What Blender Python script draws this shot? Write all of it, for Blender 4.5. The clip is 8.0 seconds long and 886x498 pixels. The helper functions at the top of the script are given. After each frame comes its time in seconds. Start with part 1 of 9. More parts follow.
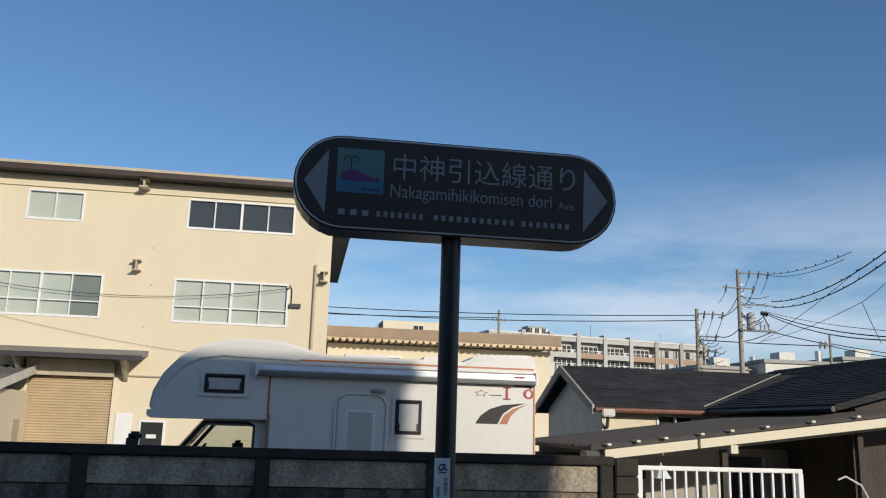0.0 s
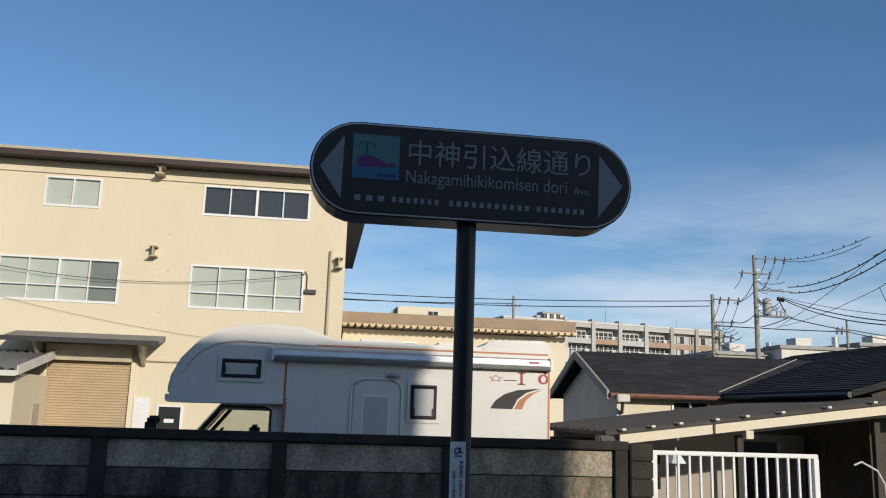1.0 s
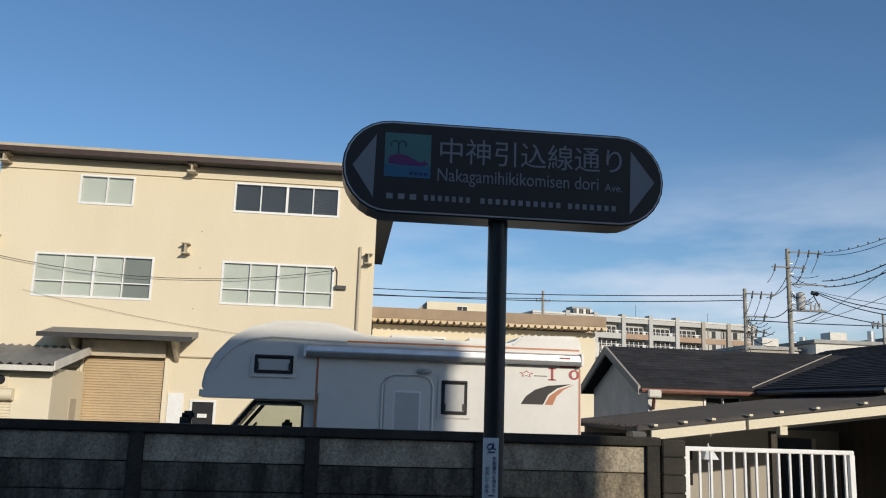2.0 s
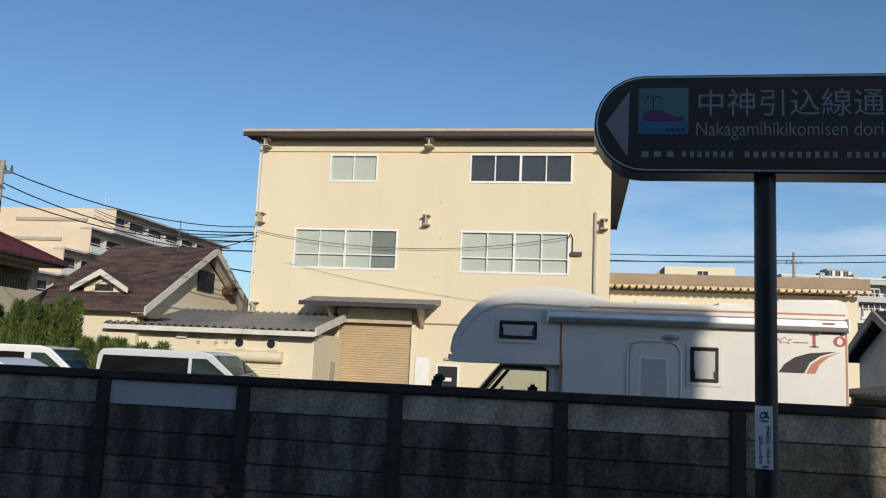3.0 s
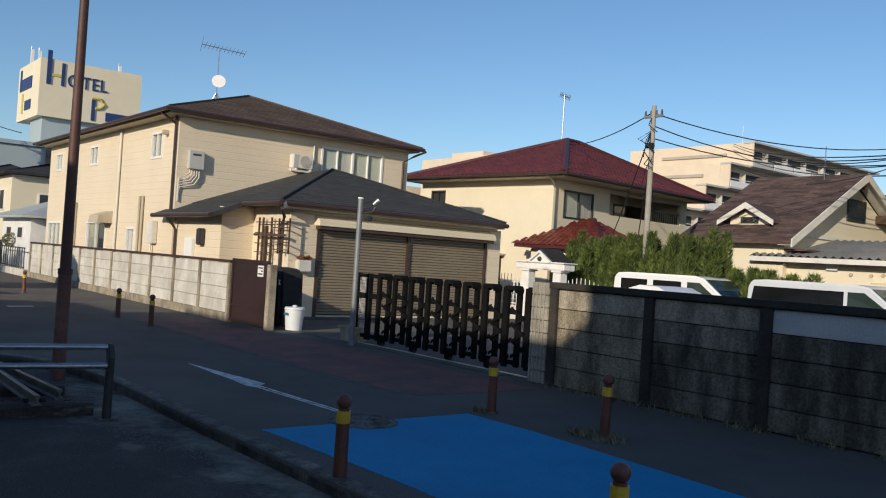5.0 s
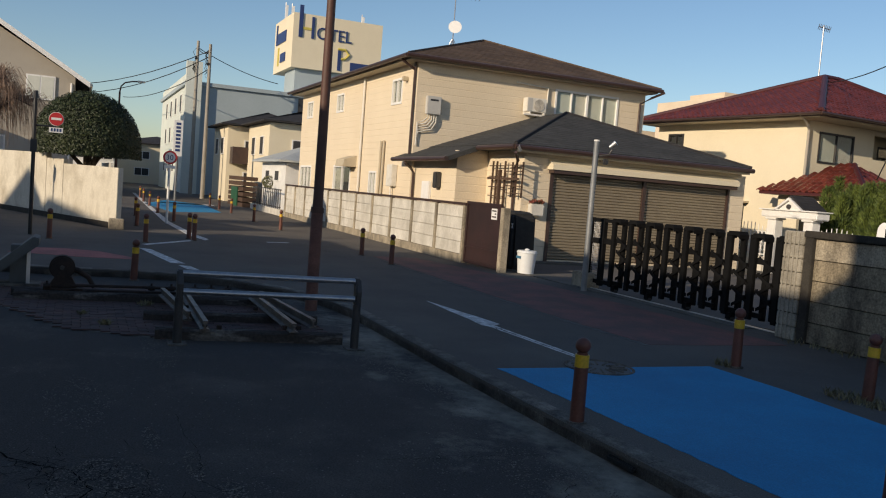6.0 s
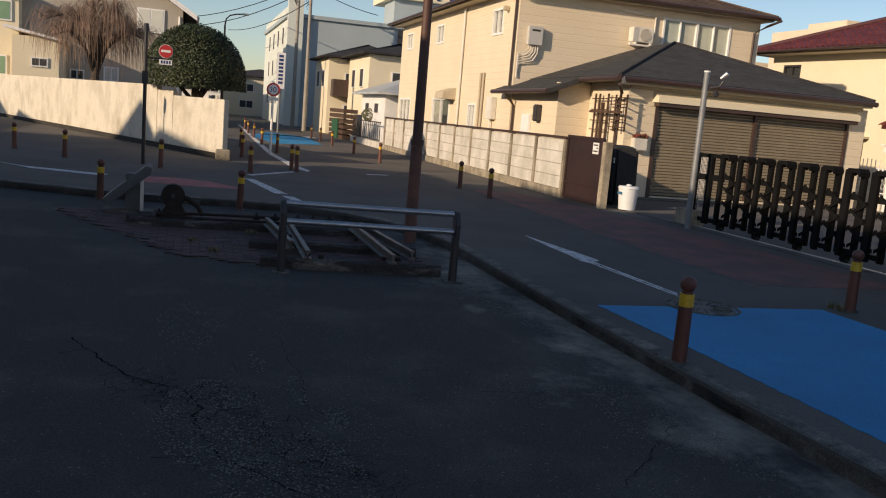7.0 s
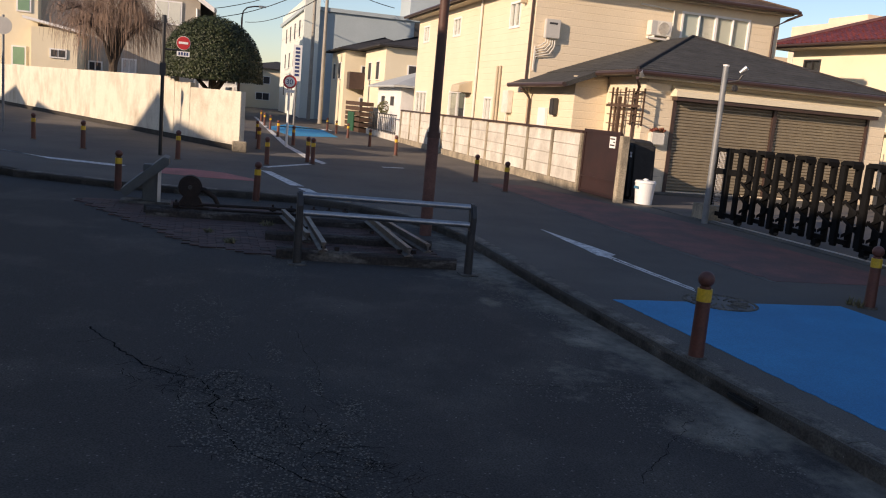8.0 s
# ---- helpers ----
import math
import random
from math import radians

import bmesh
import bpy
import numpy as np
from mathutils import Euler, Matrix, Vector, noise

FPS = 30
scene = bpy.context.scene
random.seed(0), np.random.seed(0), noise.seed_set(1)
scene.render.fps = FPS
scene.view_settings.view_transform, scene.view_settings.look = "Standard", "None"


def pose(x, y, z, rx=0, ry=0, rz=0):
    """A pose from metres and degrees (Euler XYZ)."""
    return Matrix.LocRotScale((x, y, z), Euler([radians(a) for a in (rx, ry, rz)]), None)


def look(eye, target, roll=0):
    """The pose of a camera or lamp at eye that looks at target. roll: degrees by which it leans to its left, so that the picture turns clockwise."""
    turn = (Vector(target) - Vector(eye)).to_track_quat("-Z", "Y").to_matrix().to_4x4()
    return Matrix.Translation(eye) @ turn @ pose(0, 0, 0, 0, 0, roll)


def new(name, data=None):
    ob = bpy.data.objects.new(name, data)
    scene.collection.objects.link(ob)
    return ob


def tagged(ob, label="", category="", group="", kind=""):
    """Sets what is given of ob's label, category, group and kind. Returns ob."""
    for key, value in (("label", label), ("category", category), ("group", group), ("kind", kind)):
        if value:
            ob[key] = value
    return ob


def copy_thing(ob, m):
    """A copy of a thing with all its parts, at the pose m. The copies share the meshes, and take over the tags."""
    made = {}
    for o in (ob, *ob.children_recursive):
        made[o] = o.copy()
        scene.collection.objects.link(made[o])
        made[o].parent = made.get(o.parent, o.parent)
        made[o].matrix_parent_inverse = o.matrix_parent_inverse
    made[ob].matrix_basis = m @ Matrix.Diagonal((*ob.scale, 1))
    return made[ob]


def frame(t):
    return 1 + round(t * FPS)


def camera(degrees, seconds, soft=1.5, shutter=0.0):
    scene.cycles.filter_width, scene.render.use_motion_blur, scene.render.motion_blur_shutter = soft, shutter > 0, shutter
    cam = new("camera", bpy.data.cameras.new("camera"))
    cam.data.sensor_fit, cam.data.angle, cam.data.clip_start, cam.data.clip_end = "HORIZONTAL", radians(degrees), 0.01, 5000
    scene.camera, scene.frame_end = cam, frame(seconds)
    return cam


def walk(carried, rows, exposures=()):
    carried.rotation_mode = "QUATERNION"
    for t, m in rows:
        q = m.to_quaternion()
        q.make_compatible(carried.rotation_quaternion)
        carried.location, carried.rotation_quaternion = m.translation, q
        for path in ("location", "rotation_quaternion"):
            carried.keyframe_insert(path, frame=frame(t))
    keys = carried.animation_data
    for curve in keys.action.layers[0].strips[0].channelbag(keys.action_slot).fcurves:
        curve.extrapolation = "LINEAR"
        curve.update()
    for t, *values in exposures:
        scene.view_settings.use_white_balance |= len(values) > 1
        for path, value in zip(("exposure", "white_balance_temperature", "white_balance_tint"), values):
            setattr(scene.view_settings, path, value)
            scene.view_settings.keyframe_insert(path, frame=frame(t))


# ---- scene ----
cam = camera(55.7, 8.0, soft=1.1)
PATH = [
    (0, (0.336, -0.571, 1.892), (0.649, 1.36, 2.309), 1.7),
    (0.5, (0.323, -0.599, 1.884), (0.625, 1.337, 2.283), 1.8),
    (1, (0.328, -0.591, 1.885), (0.609, 1.352, 2.268), 1.8),
    (2.3, (0.286, -0.623, 1.892), (0.423, 1.34, 2.248), 1.9),
    (2.5, (0.265, -0.609, 1.878), (0.303, 1.362, 2.216), 2.2),
    (3, (0.188, -0.581, 1.874), (-0.143, 1.372, 2.145), 2.6),
    (3.5, (0.134, -0.591, 1.856), (-0.599, 1.259, 2.064), 2.7),
    (3.7, (0.099, -0.596, 1.85), (-0.79, 1.187, 2.029), 2.8),
    (4, (0.064, -0.597, 1.848), (-1.026, 1.074, 1.986), 3.1),
    (4.4, (0.018, -0.62, 1.842), (-1.283, 0.896, 1.938), 3.4),
    (4.5, (0.008, -0.62, 1.842), (-1.338, 0.856, 1.928), 3.4),
    (5, (-0.021, -0.668, 1.836), (-1.577, 0.588, 1.865), 3.7),
    (5.2, (-0.048, -0.679, 1.824), (-1.678, 0.48, 1.821), 3.8),
    (6.3, (-0.256, -0.661, 1.772), (-2.117, 0.045, 1.577), 4.5),
    (6.5, (-0.266, -0.668, 1.769), (-2.14, -0.008, 1.534), 4.5),
    (7, (-0.297, -0.665, 1.76), (-2.182, -0.072, 1.449), 4.8),
    (7.5, (-0.311, -0.668, 1.752), (-2.199, -0.096, 1.426), 5.1),
    (8, (-0.312, -0.675, 1.75), (-2.203, -0.115, 1.421), 5.1),
]
walk(cam, [(t, look(eye, target, roll)) for t, eye, target, roll in PATH],
     exposures=[(0.0, -0.05, 5850, 10), (3.5, -0.04, 5950, 10), (4.5, 0.05, 6000, 10), (5.2, 0.10, 6200, 11), (6.3, 0.08, 6950, 14), (6.6, 0.12, 7050, 15), (7.0, 0.22, 7300, 18), (7.5, 0.48, 7250, 22), (8.0, 0.55, 7250, 23)])

# ---------------------------------------------------------------- world and sun
SUN_ELEV, SUN_AZ = 17.0, (0.42, -0.907)          # degrees up, way towards the sun on the plan
world = bpy.data.worlds.new("sky")
scene.world = world
world.use_nodes = True
wn, wl = world.node_tree.nodes, world.node_tree.links
wn.clear()
w_out = wn.new("ShaderNodeOutputWorld")
w_bg = wn.new("ShaderNodeBackground")
w_sky = wn.new("ShaderNodeTexSky")
w_sky.sky_type, w_sky.sun_disc = "NISHITA", False
w_sky.sun_elevation = radians(SUN_ELEV)
w_sky.sun_rotation = math.atan2(SUN_AZ[0], SUN_AZ[1])
w_sky.altitude, w_sky.air_density, w_sky.dust_density, w_sky.ozone_density = 50, 1.0, 0.45, 2.8
w_bg.inputs["Strength"].default_value = 0.112
# thin cirrus low over the horizon
w_co = wn.new("ShaderNodeTexCoord")
w_map = wn.new("ShaderNodeMapping")
w_map.inputs["Scale"].default_value = (1.3, 1.3, 5.5)
w_no = wn.new("ShaderNodeTexNoise")
w_no.inputs["Scale"].default_value, w_no.inputs["Detail"].default_value, w_no.inputs["Roughness"].default_value = 2.6, 7.0, 0.55
w_ramp = wn.new("ShaderNodeMapRange")
w_ramp.inputs["From Min"].default_value, w_ramp.inputs["From Max"].default_value = 0.40, 0.62
w_sep = wn.new("ShaderNodeSeparateXYZ")
w_low = wn.new("ShaderNodeMapRange")
w_low.inputs["From Min"].default_value, w_low.inputs["From Max"].default_value = 0.30, 0.06
w_east = wn.new("ShaderNodeMapRange")
w_east.inputs["From Min"].default_value, w_east.inputs["From Max"].default_value = -0.35, 0.35
w_mul = wn.new("ShaderNodeMath"); w_mul.operation = "MULTIPLY"
w_mul2 = wn.new("ShaderNodeMath"); w_mul2.operation = "MULTIPLY"
w_mix = wn.new("ShaderNodeMix"); w_mix.data_type = "RGBA"
wl.new(w_co.outputs["Generated"], w_map.inputs["Vector"])
wl.new(w_map.outputs["Vector"], w_no.inputs["Vector"])
wl.new(w_no.outputs["Fac"], w_ramp.inputs["Value"])
wl.new(w_co.outputs["Generated"], w_sep.inputs["Vector"])
wl.new(w_sep.outputs["Z"], w_low.inputs["Value"])
wl.new(w_sep.outputs["X"], w_east.inputs["Value"])
wl.new(w_ramp.outputs["Result"], w_mul.inputs[0]); wl.new(w_low.outputs["Result"], w_mul.inputs[1])
wl.new(w_mul.outputs["Value"], w_mul2.inputs[0]); wl.new(w_east.outputs["Result"], w_mul2.inputs[1])
wl.new(w_mul2.outputs["Value"], w_mix.inputs["Factor"])
w_hs = wn.new("ShaderNodeHueSaturation")
w_hs.inputs["Saturation"].default_value = 1.06
wl.new(w_sky.outputs["Color"], w_hs.inputs["Color"])
wl.new(w_hs.outputs["Color"], w_mix.inputs["A"])
w_mix.inputs["B"].default_value = (6.8, 7.0, 7.4, 1)
wl.new(w_mix.outputs["Result"], w_bg.inputs["Color"])
wl.new(w_bg.outputs["Background"], w_out.inputs["Surface"])

sun = new("sun", bpy.data.lights.new("sun", "SUN"))
sun.data.energy, sun.data.angle, sun.data.color = 3.9, radians(0.55), (1.0, 0.86, 0.66)
_c = math.cos(radians(SUN_ELEV))
sun.matrix_world = look((SUN_AZ[0] * _c * 60, SUN_AZ[1] * _c * 60, math.sin(radians(SUN_ELEV)) * 60), (0, 0, 0))

# ---------------------------------------------------------------- materials
def mat(name, c1, c2=None, rough=0.7, metal=0.0, scale=1.2, fine=30.0, bump=0.15, grain=0.12, rnd=0.0, stretch=(1, 1, 1), lines=None, spec=0.5, lo=0.35, hi=0.65, isl=0.0):
    """Two-scale noise colour, fine grain, bump; lines=(axis, period, depth) adds grooves; rnd: spread from piece to piece."""
    m = bpy.data.materials.new(name)
    m.use_nodes = True
    n, l = m.node_tree.nodes, m.node_tree.links
    b = n["Principled BSDF"]
    b.inputs["Roughness"].default_value, b.inputs["Metallic"].default_value = rough, metal
    b.inputs["Specular IOR Level"].default_value = spec
    geo = n.new("ShaderNodeNewGeometry")
    mp = n.new("ShaderNodeMapping")
    mp.inputs["Scale"].default_value = stretch
    l.new(geo.outputs["Position"], mp.inputs["Vector"])
    big = n.new("ShaderNodeTexNoise")
    big.inputs["Scale"].default_value, big.inputs["Detail"].default_value, big.inputs["Roughness"].default_value = scale, 6, 0.65
    l.new(mp.outputs["Vector"], big.inputs["Vector"])
    rng = n.new("ShaderNodeMapRange")
    rng.inputs["From Min"].default_value, rng.inputs["From Max"].default_value = lo, hi
    l.new(big.outputs["Fac"], rng.inputs["Value"])
    mix = n.new("ShaderNodeMix"); mix.data_type = "RGBA"
    c2 = c2 or tuple(v * 0.8 for v in c1)
    mix.inputs["A"].default_value, mix.inputs["B"].default_value = (*c1, 1), (*c2, 1)
    l.new(rng.outputs["Result"], mix.inputs["Factor"])
    fn = n.new("ShaderNodeTexNoise")
    fn.inputs["Scale"].default_value, fn.inputs["Detail"].default_value = fine, 4
    l.new(geo.outputs["Position"], fn.inputs["Vector"])
    fr = n.new("ShaderNodeMapRange")
    fr.inputs["From Min"].default_value, fr.inputs["From Max"].default_value = 0.3, 0.7
    fr.inputs["To Min"].default_value, fr.inputs["To Max"].default_value = 1 - grain, 1 + grain
    l.new(fn.outputs["Fac"], fr.inputs["Value"])
    val = fr.outputs["Result"]
    if rnd:
        oi = n.new("ShaderNodeObjectInfo")
        rr = n.new("ShaderNodeMapRange")
        rr.inputs["To Min"].default_value, rr.inputs["To Max"].default_value = 1 - rnd, 1 + rnd
        l.new(oi.outputs["Random"], rr.inputs["Value"])
        mm = n.new("ShaderNodeMath"); mm.operation = "MULTIPLY"
        l.new(val, mm.inputs[0]); l.new(rr.outputs["Result"], mm.inputs[1])
        val = mm.outputs["Value"]
    if isl:
        ir = n.new("ShaderNodeMapRange")
        ir.inputs["To Min"].default_value, ir.inputs["To Max"].default_value = 1 - isl, 1 + isl
        l.new(geo.outputs["Random Per Island"], ir.inputs["Value"])
        im = n.new("ShaderNodeMath"); im.operation = "MULTIPLY"
        l.new(val, im.inputs[0]); l.new(ir.outputs["Result"], im.inputs[1])
        val = im.outputs["Value"]
    sc = n.new("ShaderNodeVectorMath"); sc.operation = "SCALE"
    l.new(mix.outputs["Result"], sc.inputs[0]); l.new(val, sc.inputs["Scale"])
    l.new(sc.outputs["Vector"], b.inputs["Base Color"])
    height = fn.outputs["Fac"]
    bp = n.new("ShaderNodeBump")
    bp.inputs["Strength"].default_value, bp.inputs["Distance"].default_value = min(1.0, bump), 0.01
    if lines:
        axis, period, depth = lines
        sp = n.new("ShaderNodeSeparateXYZ")
        l.new(geo.outputs["Position"], sp.inputs["Vector"])
        md = n.new("ShaderNodeMath"); md.operation = "PINGPONG"
        md.inputs[1].default_value = period / 2
        l.new(sp.outputs[axis], md.inputs[0])
        gr = n.new("ShaderNodeMapRange")
        gr.inputs["From Min"].default_value, gr.inputs["From Max"].default_value = 0, period * 0.07
        gr.inputs["To Min"].default_value, gr.inputs["To Max"].default_value = -depth, 0
        l.new(md.outputs["Value"], gr.inputs["Value"])
        ad = n.new("ShaderNodeMath"); ad.operation = "MULTIPLY_ADD"
        ad.inputs[1].default_value = 0.15
        l.new(height, ad.inputs[0]); l.new(gr.outputs["Result"], ad.inputs[2])
        height = ad.outputs["Value"]
        bp.inputs["Strength"].default_value, bp.inputs["Distance"].default_value = 0.8, 0.02
    l.new(height, bp.inputs["Height"])
    l.new(bp.outputs["Normal"], b.inputs["Normal"])
    return m


def glass_mat(name, tint=(0.88, 0.90, 0.89), rough=0.03):
    m = bpy.data.materials.new(name)
    m.use_nodes = True
    n, l = m.node_tree.nodes, m.node_tree.links
    n.clear()
    o = n.new("ShaderNodeOutputMaterial")
    t = n.new("ShaderNodeBsdfTransparent"); t.inputs["Color"].default_value = (*tint, 1)
    g = n.new("ShaderNodeBsdfGlossy"); g.inputs["Roughness"].default_value = rough
    f = n.new("ShaderNodeLayerWeight")
    p = n.new("ShaderNodeMath"); p.operation = "POWER"; p.inputs[1].default_value = 5.0
    k = n.new("ShaderNodeMath"); k.operation = "MULTIPLY_ADD"; k.inputs[1].default_value, k.inputs[2].default_value = 0.92, 0.04
    x = n.new("ShaderNodeMixShader")
    l.new(f.outputs["Facing"], p.inputs[0]); l.new(p.outputs["Value"], k.inputs[0])
    l.new(k.outputs["Value"], x.inputs["Fac"]); l.new(t.outputs["BSDF"], x.inputs[1]); l.new(g.outputs["BSDF"], x.inputs[2])
    l.new(x.outputs["Shader"], o.inputs["Surface"])
    return m


ASPHALT = mat("asphalt", (0.078, 0.070, 0.062), (0.118, 0.105, 0.090), 0.92, scale=0.5, fine=90, bump=0.5, grain=0.35)
SQUARE = mat("old_asphalt", (0.050, 0.044, 0.040), (0.098, 0.085, 0.071), 0.95, scale=0.8, fine=90, bump=0.8, grain=0.55, lo=0.50, hi=0.74)
YARD = mat("yard_asphalt", (0.09, 0.085, 0.08), (0.12, 0.11, 0.10), 0.95, scale=0.4, fine=60)
GROUND = mat("ground", (0.07, 0.07, 0.065), (0.10, 0.09, 0.08), 0.95, scale=0.05, fine=8)
KERB = mat("kerb_concrete", (0.20, 0.178, 0.145), (0.062, 0.053, 0.044), 0.9, scale=5, fine=60, bump=0.6, grain=0.38, rnd=0.22)
PAVING = mat("pale_worn_concrete", (0.13, 0.125, 0.11), (0.07, 0.07, 0.065), 0.9, scale=1.2, fine=50)
PIERCONC = mat("ribbed_block", (0.34, 0.31, 0.25), (0.22, 0.20, 0.16), 0.9, scale=3, fine=40, bump=0.4, grain=0.2)
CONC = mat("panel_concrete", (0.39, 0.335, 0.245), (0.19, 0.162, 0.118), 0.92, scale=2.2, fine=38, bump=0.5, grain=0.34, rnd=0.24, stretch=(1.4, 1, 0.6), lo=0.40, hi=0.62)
# lower rows of the shaded bays: algae streaks and shade in one colour
CONC_LOW = mat("algae_and_shade_concrete", (0.050, 0.043, 0.033), (0.19, 0.165, 0.122), 0.93, scale=1.7, fine=34, bump=0.5, grain=0.38, rnd=0.28, stretch=(1.8, 1, 0.45), lo=0.42, hi=0.66)
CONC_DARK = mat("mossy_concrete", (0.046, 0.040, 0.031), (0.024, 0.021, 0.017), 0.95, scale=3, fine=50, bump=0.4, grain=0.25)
CONC_NEW = mat("new_panel_concrete", (0.48, 0.48, 0.47), (0.40, 0.40, 0.39), 0.85, scale=2, fine=50)
# paler copy of the lower rows for the two sunlit end bays
CONC_SUNBAY = mat("sunlit_bay_concrete", (0.235, 0.195, 0.132), (0.088, 0.072, 0.050), 0.92, scale=2.0, fine=36, bump=0.5, grain=0.36, rnd=0.26, stretch=(1.6, 1, 0.5), lo=0.40, hi=0.62)
WHITE_CONC = mat("painted_panel", (0.63, 0.60, 0.53), (0.43, 0.405, 0.345), 0.85, scale=2.2, fine=40, rnd=0.06, stretch=(1, 1, 0.6))
WHITE_WALL = mat("whitewashed_wall", (0.60, 0.555, 0.455), (0.38, 0.335, 0.255), 0.9, scale=1.6, fine=30, grain=0.14, stretch=(1, 1, 0.6), lo=0.45, hi=0.75)
CREAM = mat("cream_render", (0.705, 0.615, 0.44), (0.665, 0.575, 0.405), 0.85, scale=0.35, fine=12, bump=0.06, grain=0.025, stretch=(1, 1, 0.4))
CREAM_L = mat("pale_cream_render", (0.73, 0.65, 0.48), (0.69, 0.61, 0.445), 0.85, scale=0.5, fine=30, grain=0.05)
PEACH = mat("peach_beige_render", (0.68, 0.57, 0.43), (0.62, 0.51, 0.38), 0.85, scale=0.3, fine=10, grain=0.04)
CREAM_D = mat("beige_trim", (0.50, 0.43, 0.31), (0.42, 0.36, 0.26), 0.7, scale=2, fine=30, grain=0.08)
GREYBEIGE = mat("grey_beige_render", (0.40, 0.36, 0.30), (0.36, 0.325, 0.27), 0.85, scale=0.6, fine=30, grain=0.06)
SIDING = mat("peach_siding", (0.73, 0.62, 0.455), (0.69, 0.58, 0.42), 0.7, scale=0.6, fine=20, grain=0.05, lines=("Z", 0.225, 0.42))
WHITE = mat("white_paint", (0.80, 0.79, 0.76), (0.72, 0.71, 0.68), 0.45, scale=3, fine=30, grain=0.04, bump=0.05)
OFFWHITE = mat("off_white", (0.70, 0.67, 0.60), (0.58, 0.55, 0.48), 0.7, scale=2, fine=25, grain=0.06)
GRP = mat("camper_gelcoat", (0.67, 0.65, 0.60), (0.63, 0.61, 0.56), 0.32, scale=1.0, fine=10, grain=0.02, bump=0.03)
VANPAINT = mat("van_white_paint", (0.78, 0.78, 0.77), (0.74, 0.74, 0.73), 0.25, scale=1.0, fine=10, grain=0.02, bump=0.02)
SILVERPAINT = mat("van_silver_paint", (0.60, 0.62, 0.64), (0.56, 0.58, 0.60), 0.30, 0.0, scale=1.0, fine=10, grain=0.02, bump=0.02)
ALU = mat("aluminium", (0.62, 0.62, 0.61), (0.50, 0.50, 0.49), 0.35, 0.7, scale=4, fine=60, grain=0.06, bump=0.05)
STEEL = mat("steel_tube", (0.46, 0.46, 0.47), (0.36, 0.36, 0.37), 0.38, 0.85, scale=6, fine=60, grain=0.1, bump=0.08)
GALV = mat("galvanised_pole", (0.24, 0.25, 0.255), (0.19, 0.20, 0.205), 0.55, 0.35, scale=6, fine=60, grain=0.1)
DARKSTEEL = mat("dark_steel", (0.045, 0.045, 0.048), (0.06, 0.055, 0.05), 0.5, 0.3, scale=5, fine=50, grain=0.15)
BLACK = mat("black_paint", (0.012, 0.012, 0.013), (0.02, 0.02, 0.02), 0.4, 0.0, scale=5, fine=50, grain=0.15)
BLACKRUB = mat("black_rubber", (0.015, 0.015, 0.015), (0.025, 0.025, 0.025), 0.8, scale=8, fine=60)
RUST = mat("rusty_steel", (0.048, 0.029, 0.021), (0.026, 0.019, 0.016), 0.85, 0.2, scale=6, fine=60, grain=0.3, bump=0.4)
RAILTOP = mat("worn_rail", (0.20, 0.18, 0.16), (0.10, 0.075, 0.06), 0.5, 0.6, scale=5, fine=60, grain=0.2)
SLEEPER = mat("weathered_sleeper", (0.045, 0.036, 0.030), (0.23, 0.205, 0.175), 0.9, scale=5, fine=30, grain=0.35, bump=0.8, stretch=(1, 0.18, 1), lo=0.53, hi=0.70)
POLEFOOT = mat("faded_red_brown_paint", (0.20, 0.088, 0.064), (0.12, 0.055, 0.042), 0.75, scale=3, fine=40, grain=0.2)
BROWNPOLE = mat("brown_pole_paint", (0.105, 0.044, 0.029), (0.062, 0.028, 0.020), 0.6, scale=3, fine=40, grain=0.12)
BOLLARD = mat("bollard_brown", (0.16, 0.055, 0.035), (0.10, 0.035, 0.025), 0.5, scale=5, fine=50, grain=0.15, rnd=0.15)
YELLOW = mat("yellow_band", (0.75, 0.46, 0.03), (0.60, 0.36, 0.03), 0.4, scale=8, fine=50)
GATEBLACK = mat("gate_black", (0.005, 0.005, 0.005), (0.008, 0.008, 0.008), 0.75, scale=5, fine=50, spec=0.12)
BLUEPAINT = mat("blue_road_paint", (0.004, 0.27, 0.52), (0.006, 0.215, 0.43), 0.85, scale=0.9, fine=80, bump=0.5, grain=0.18)
REDPAINT = mat("worn_red_road_paint", (0.21, 0.090, 0.078), (0.125, 0.075, 0.066), 0.9, scale=1.6, fine=60, bump=0.4, grain=0.3, lo=0.4, hi=0.6)
PINKPAINT = mat("red_road_paint", (0.50, 0.16, 0.14), (0.30, 0.11, 0.10), 0.9, scale=2, fine=60, bump=0.4, grain=0.3)
WHITEPAINT = mat("white_road_paint", (0.82, 0.82, 0.80), (0.36, 0.36, 0.35), 0.85, scale=7, fine=60, bump=0.4, grain=0.2)
DARKROOF = mat("dark_slate_roof", (0.050, 0.048, 0.050), (0.032, 0.032, 0.034), 0.92, scale=2, fine=30, grain=0.25, lines=("Z", 0.075, 1.2), spec=0.2, isl=0.22)
GREYROOF = mat("charcoal_shingles", (0.066, 0.066, 0.064), (0.044, 0.045, 0.044), 0.92, scale=3, fine=30, grain=0.25, spec=0.25, isl=0.10)
BROWNROOF = mat("brown_slate_roof", (0.12, 0.082, 0.058), (0.085, 0.058, 0.043), 0.85, scale=2, fine=20, grain=0.25, spec=0.3, isl=0.22)
BROWNSHINGLE = mat("brown_shingles", (0.13, 0.085, 0.072), (0.075, 0.05, 0.045), 0.9, scale=4, fine=20, grain=0.3, stretch=(0.6, 0.6, 3), spec=0.3, isl=0.32)
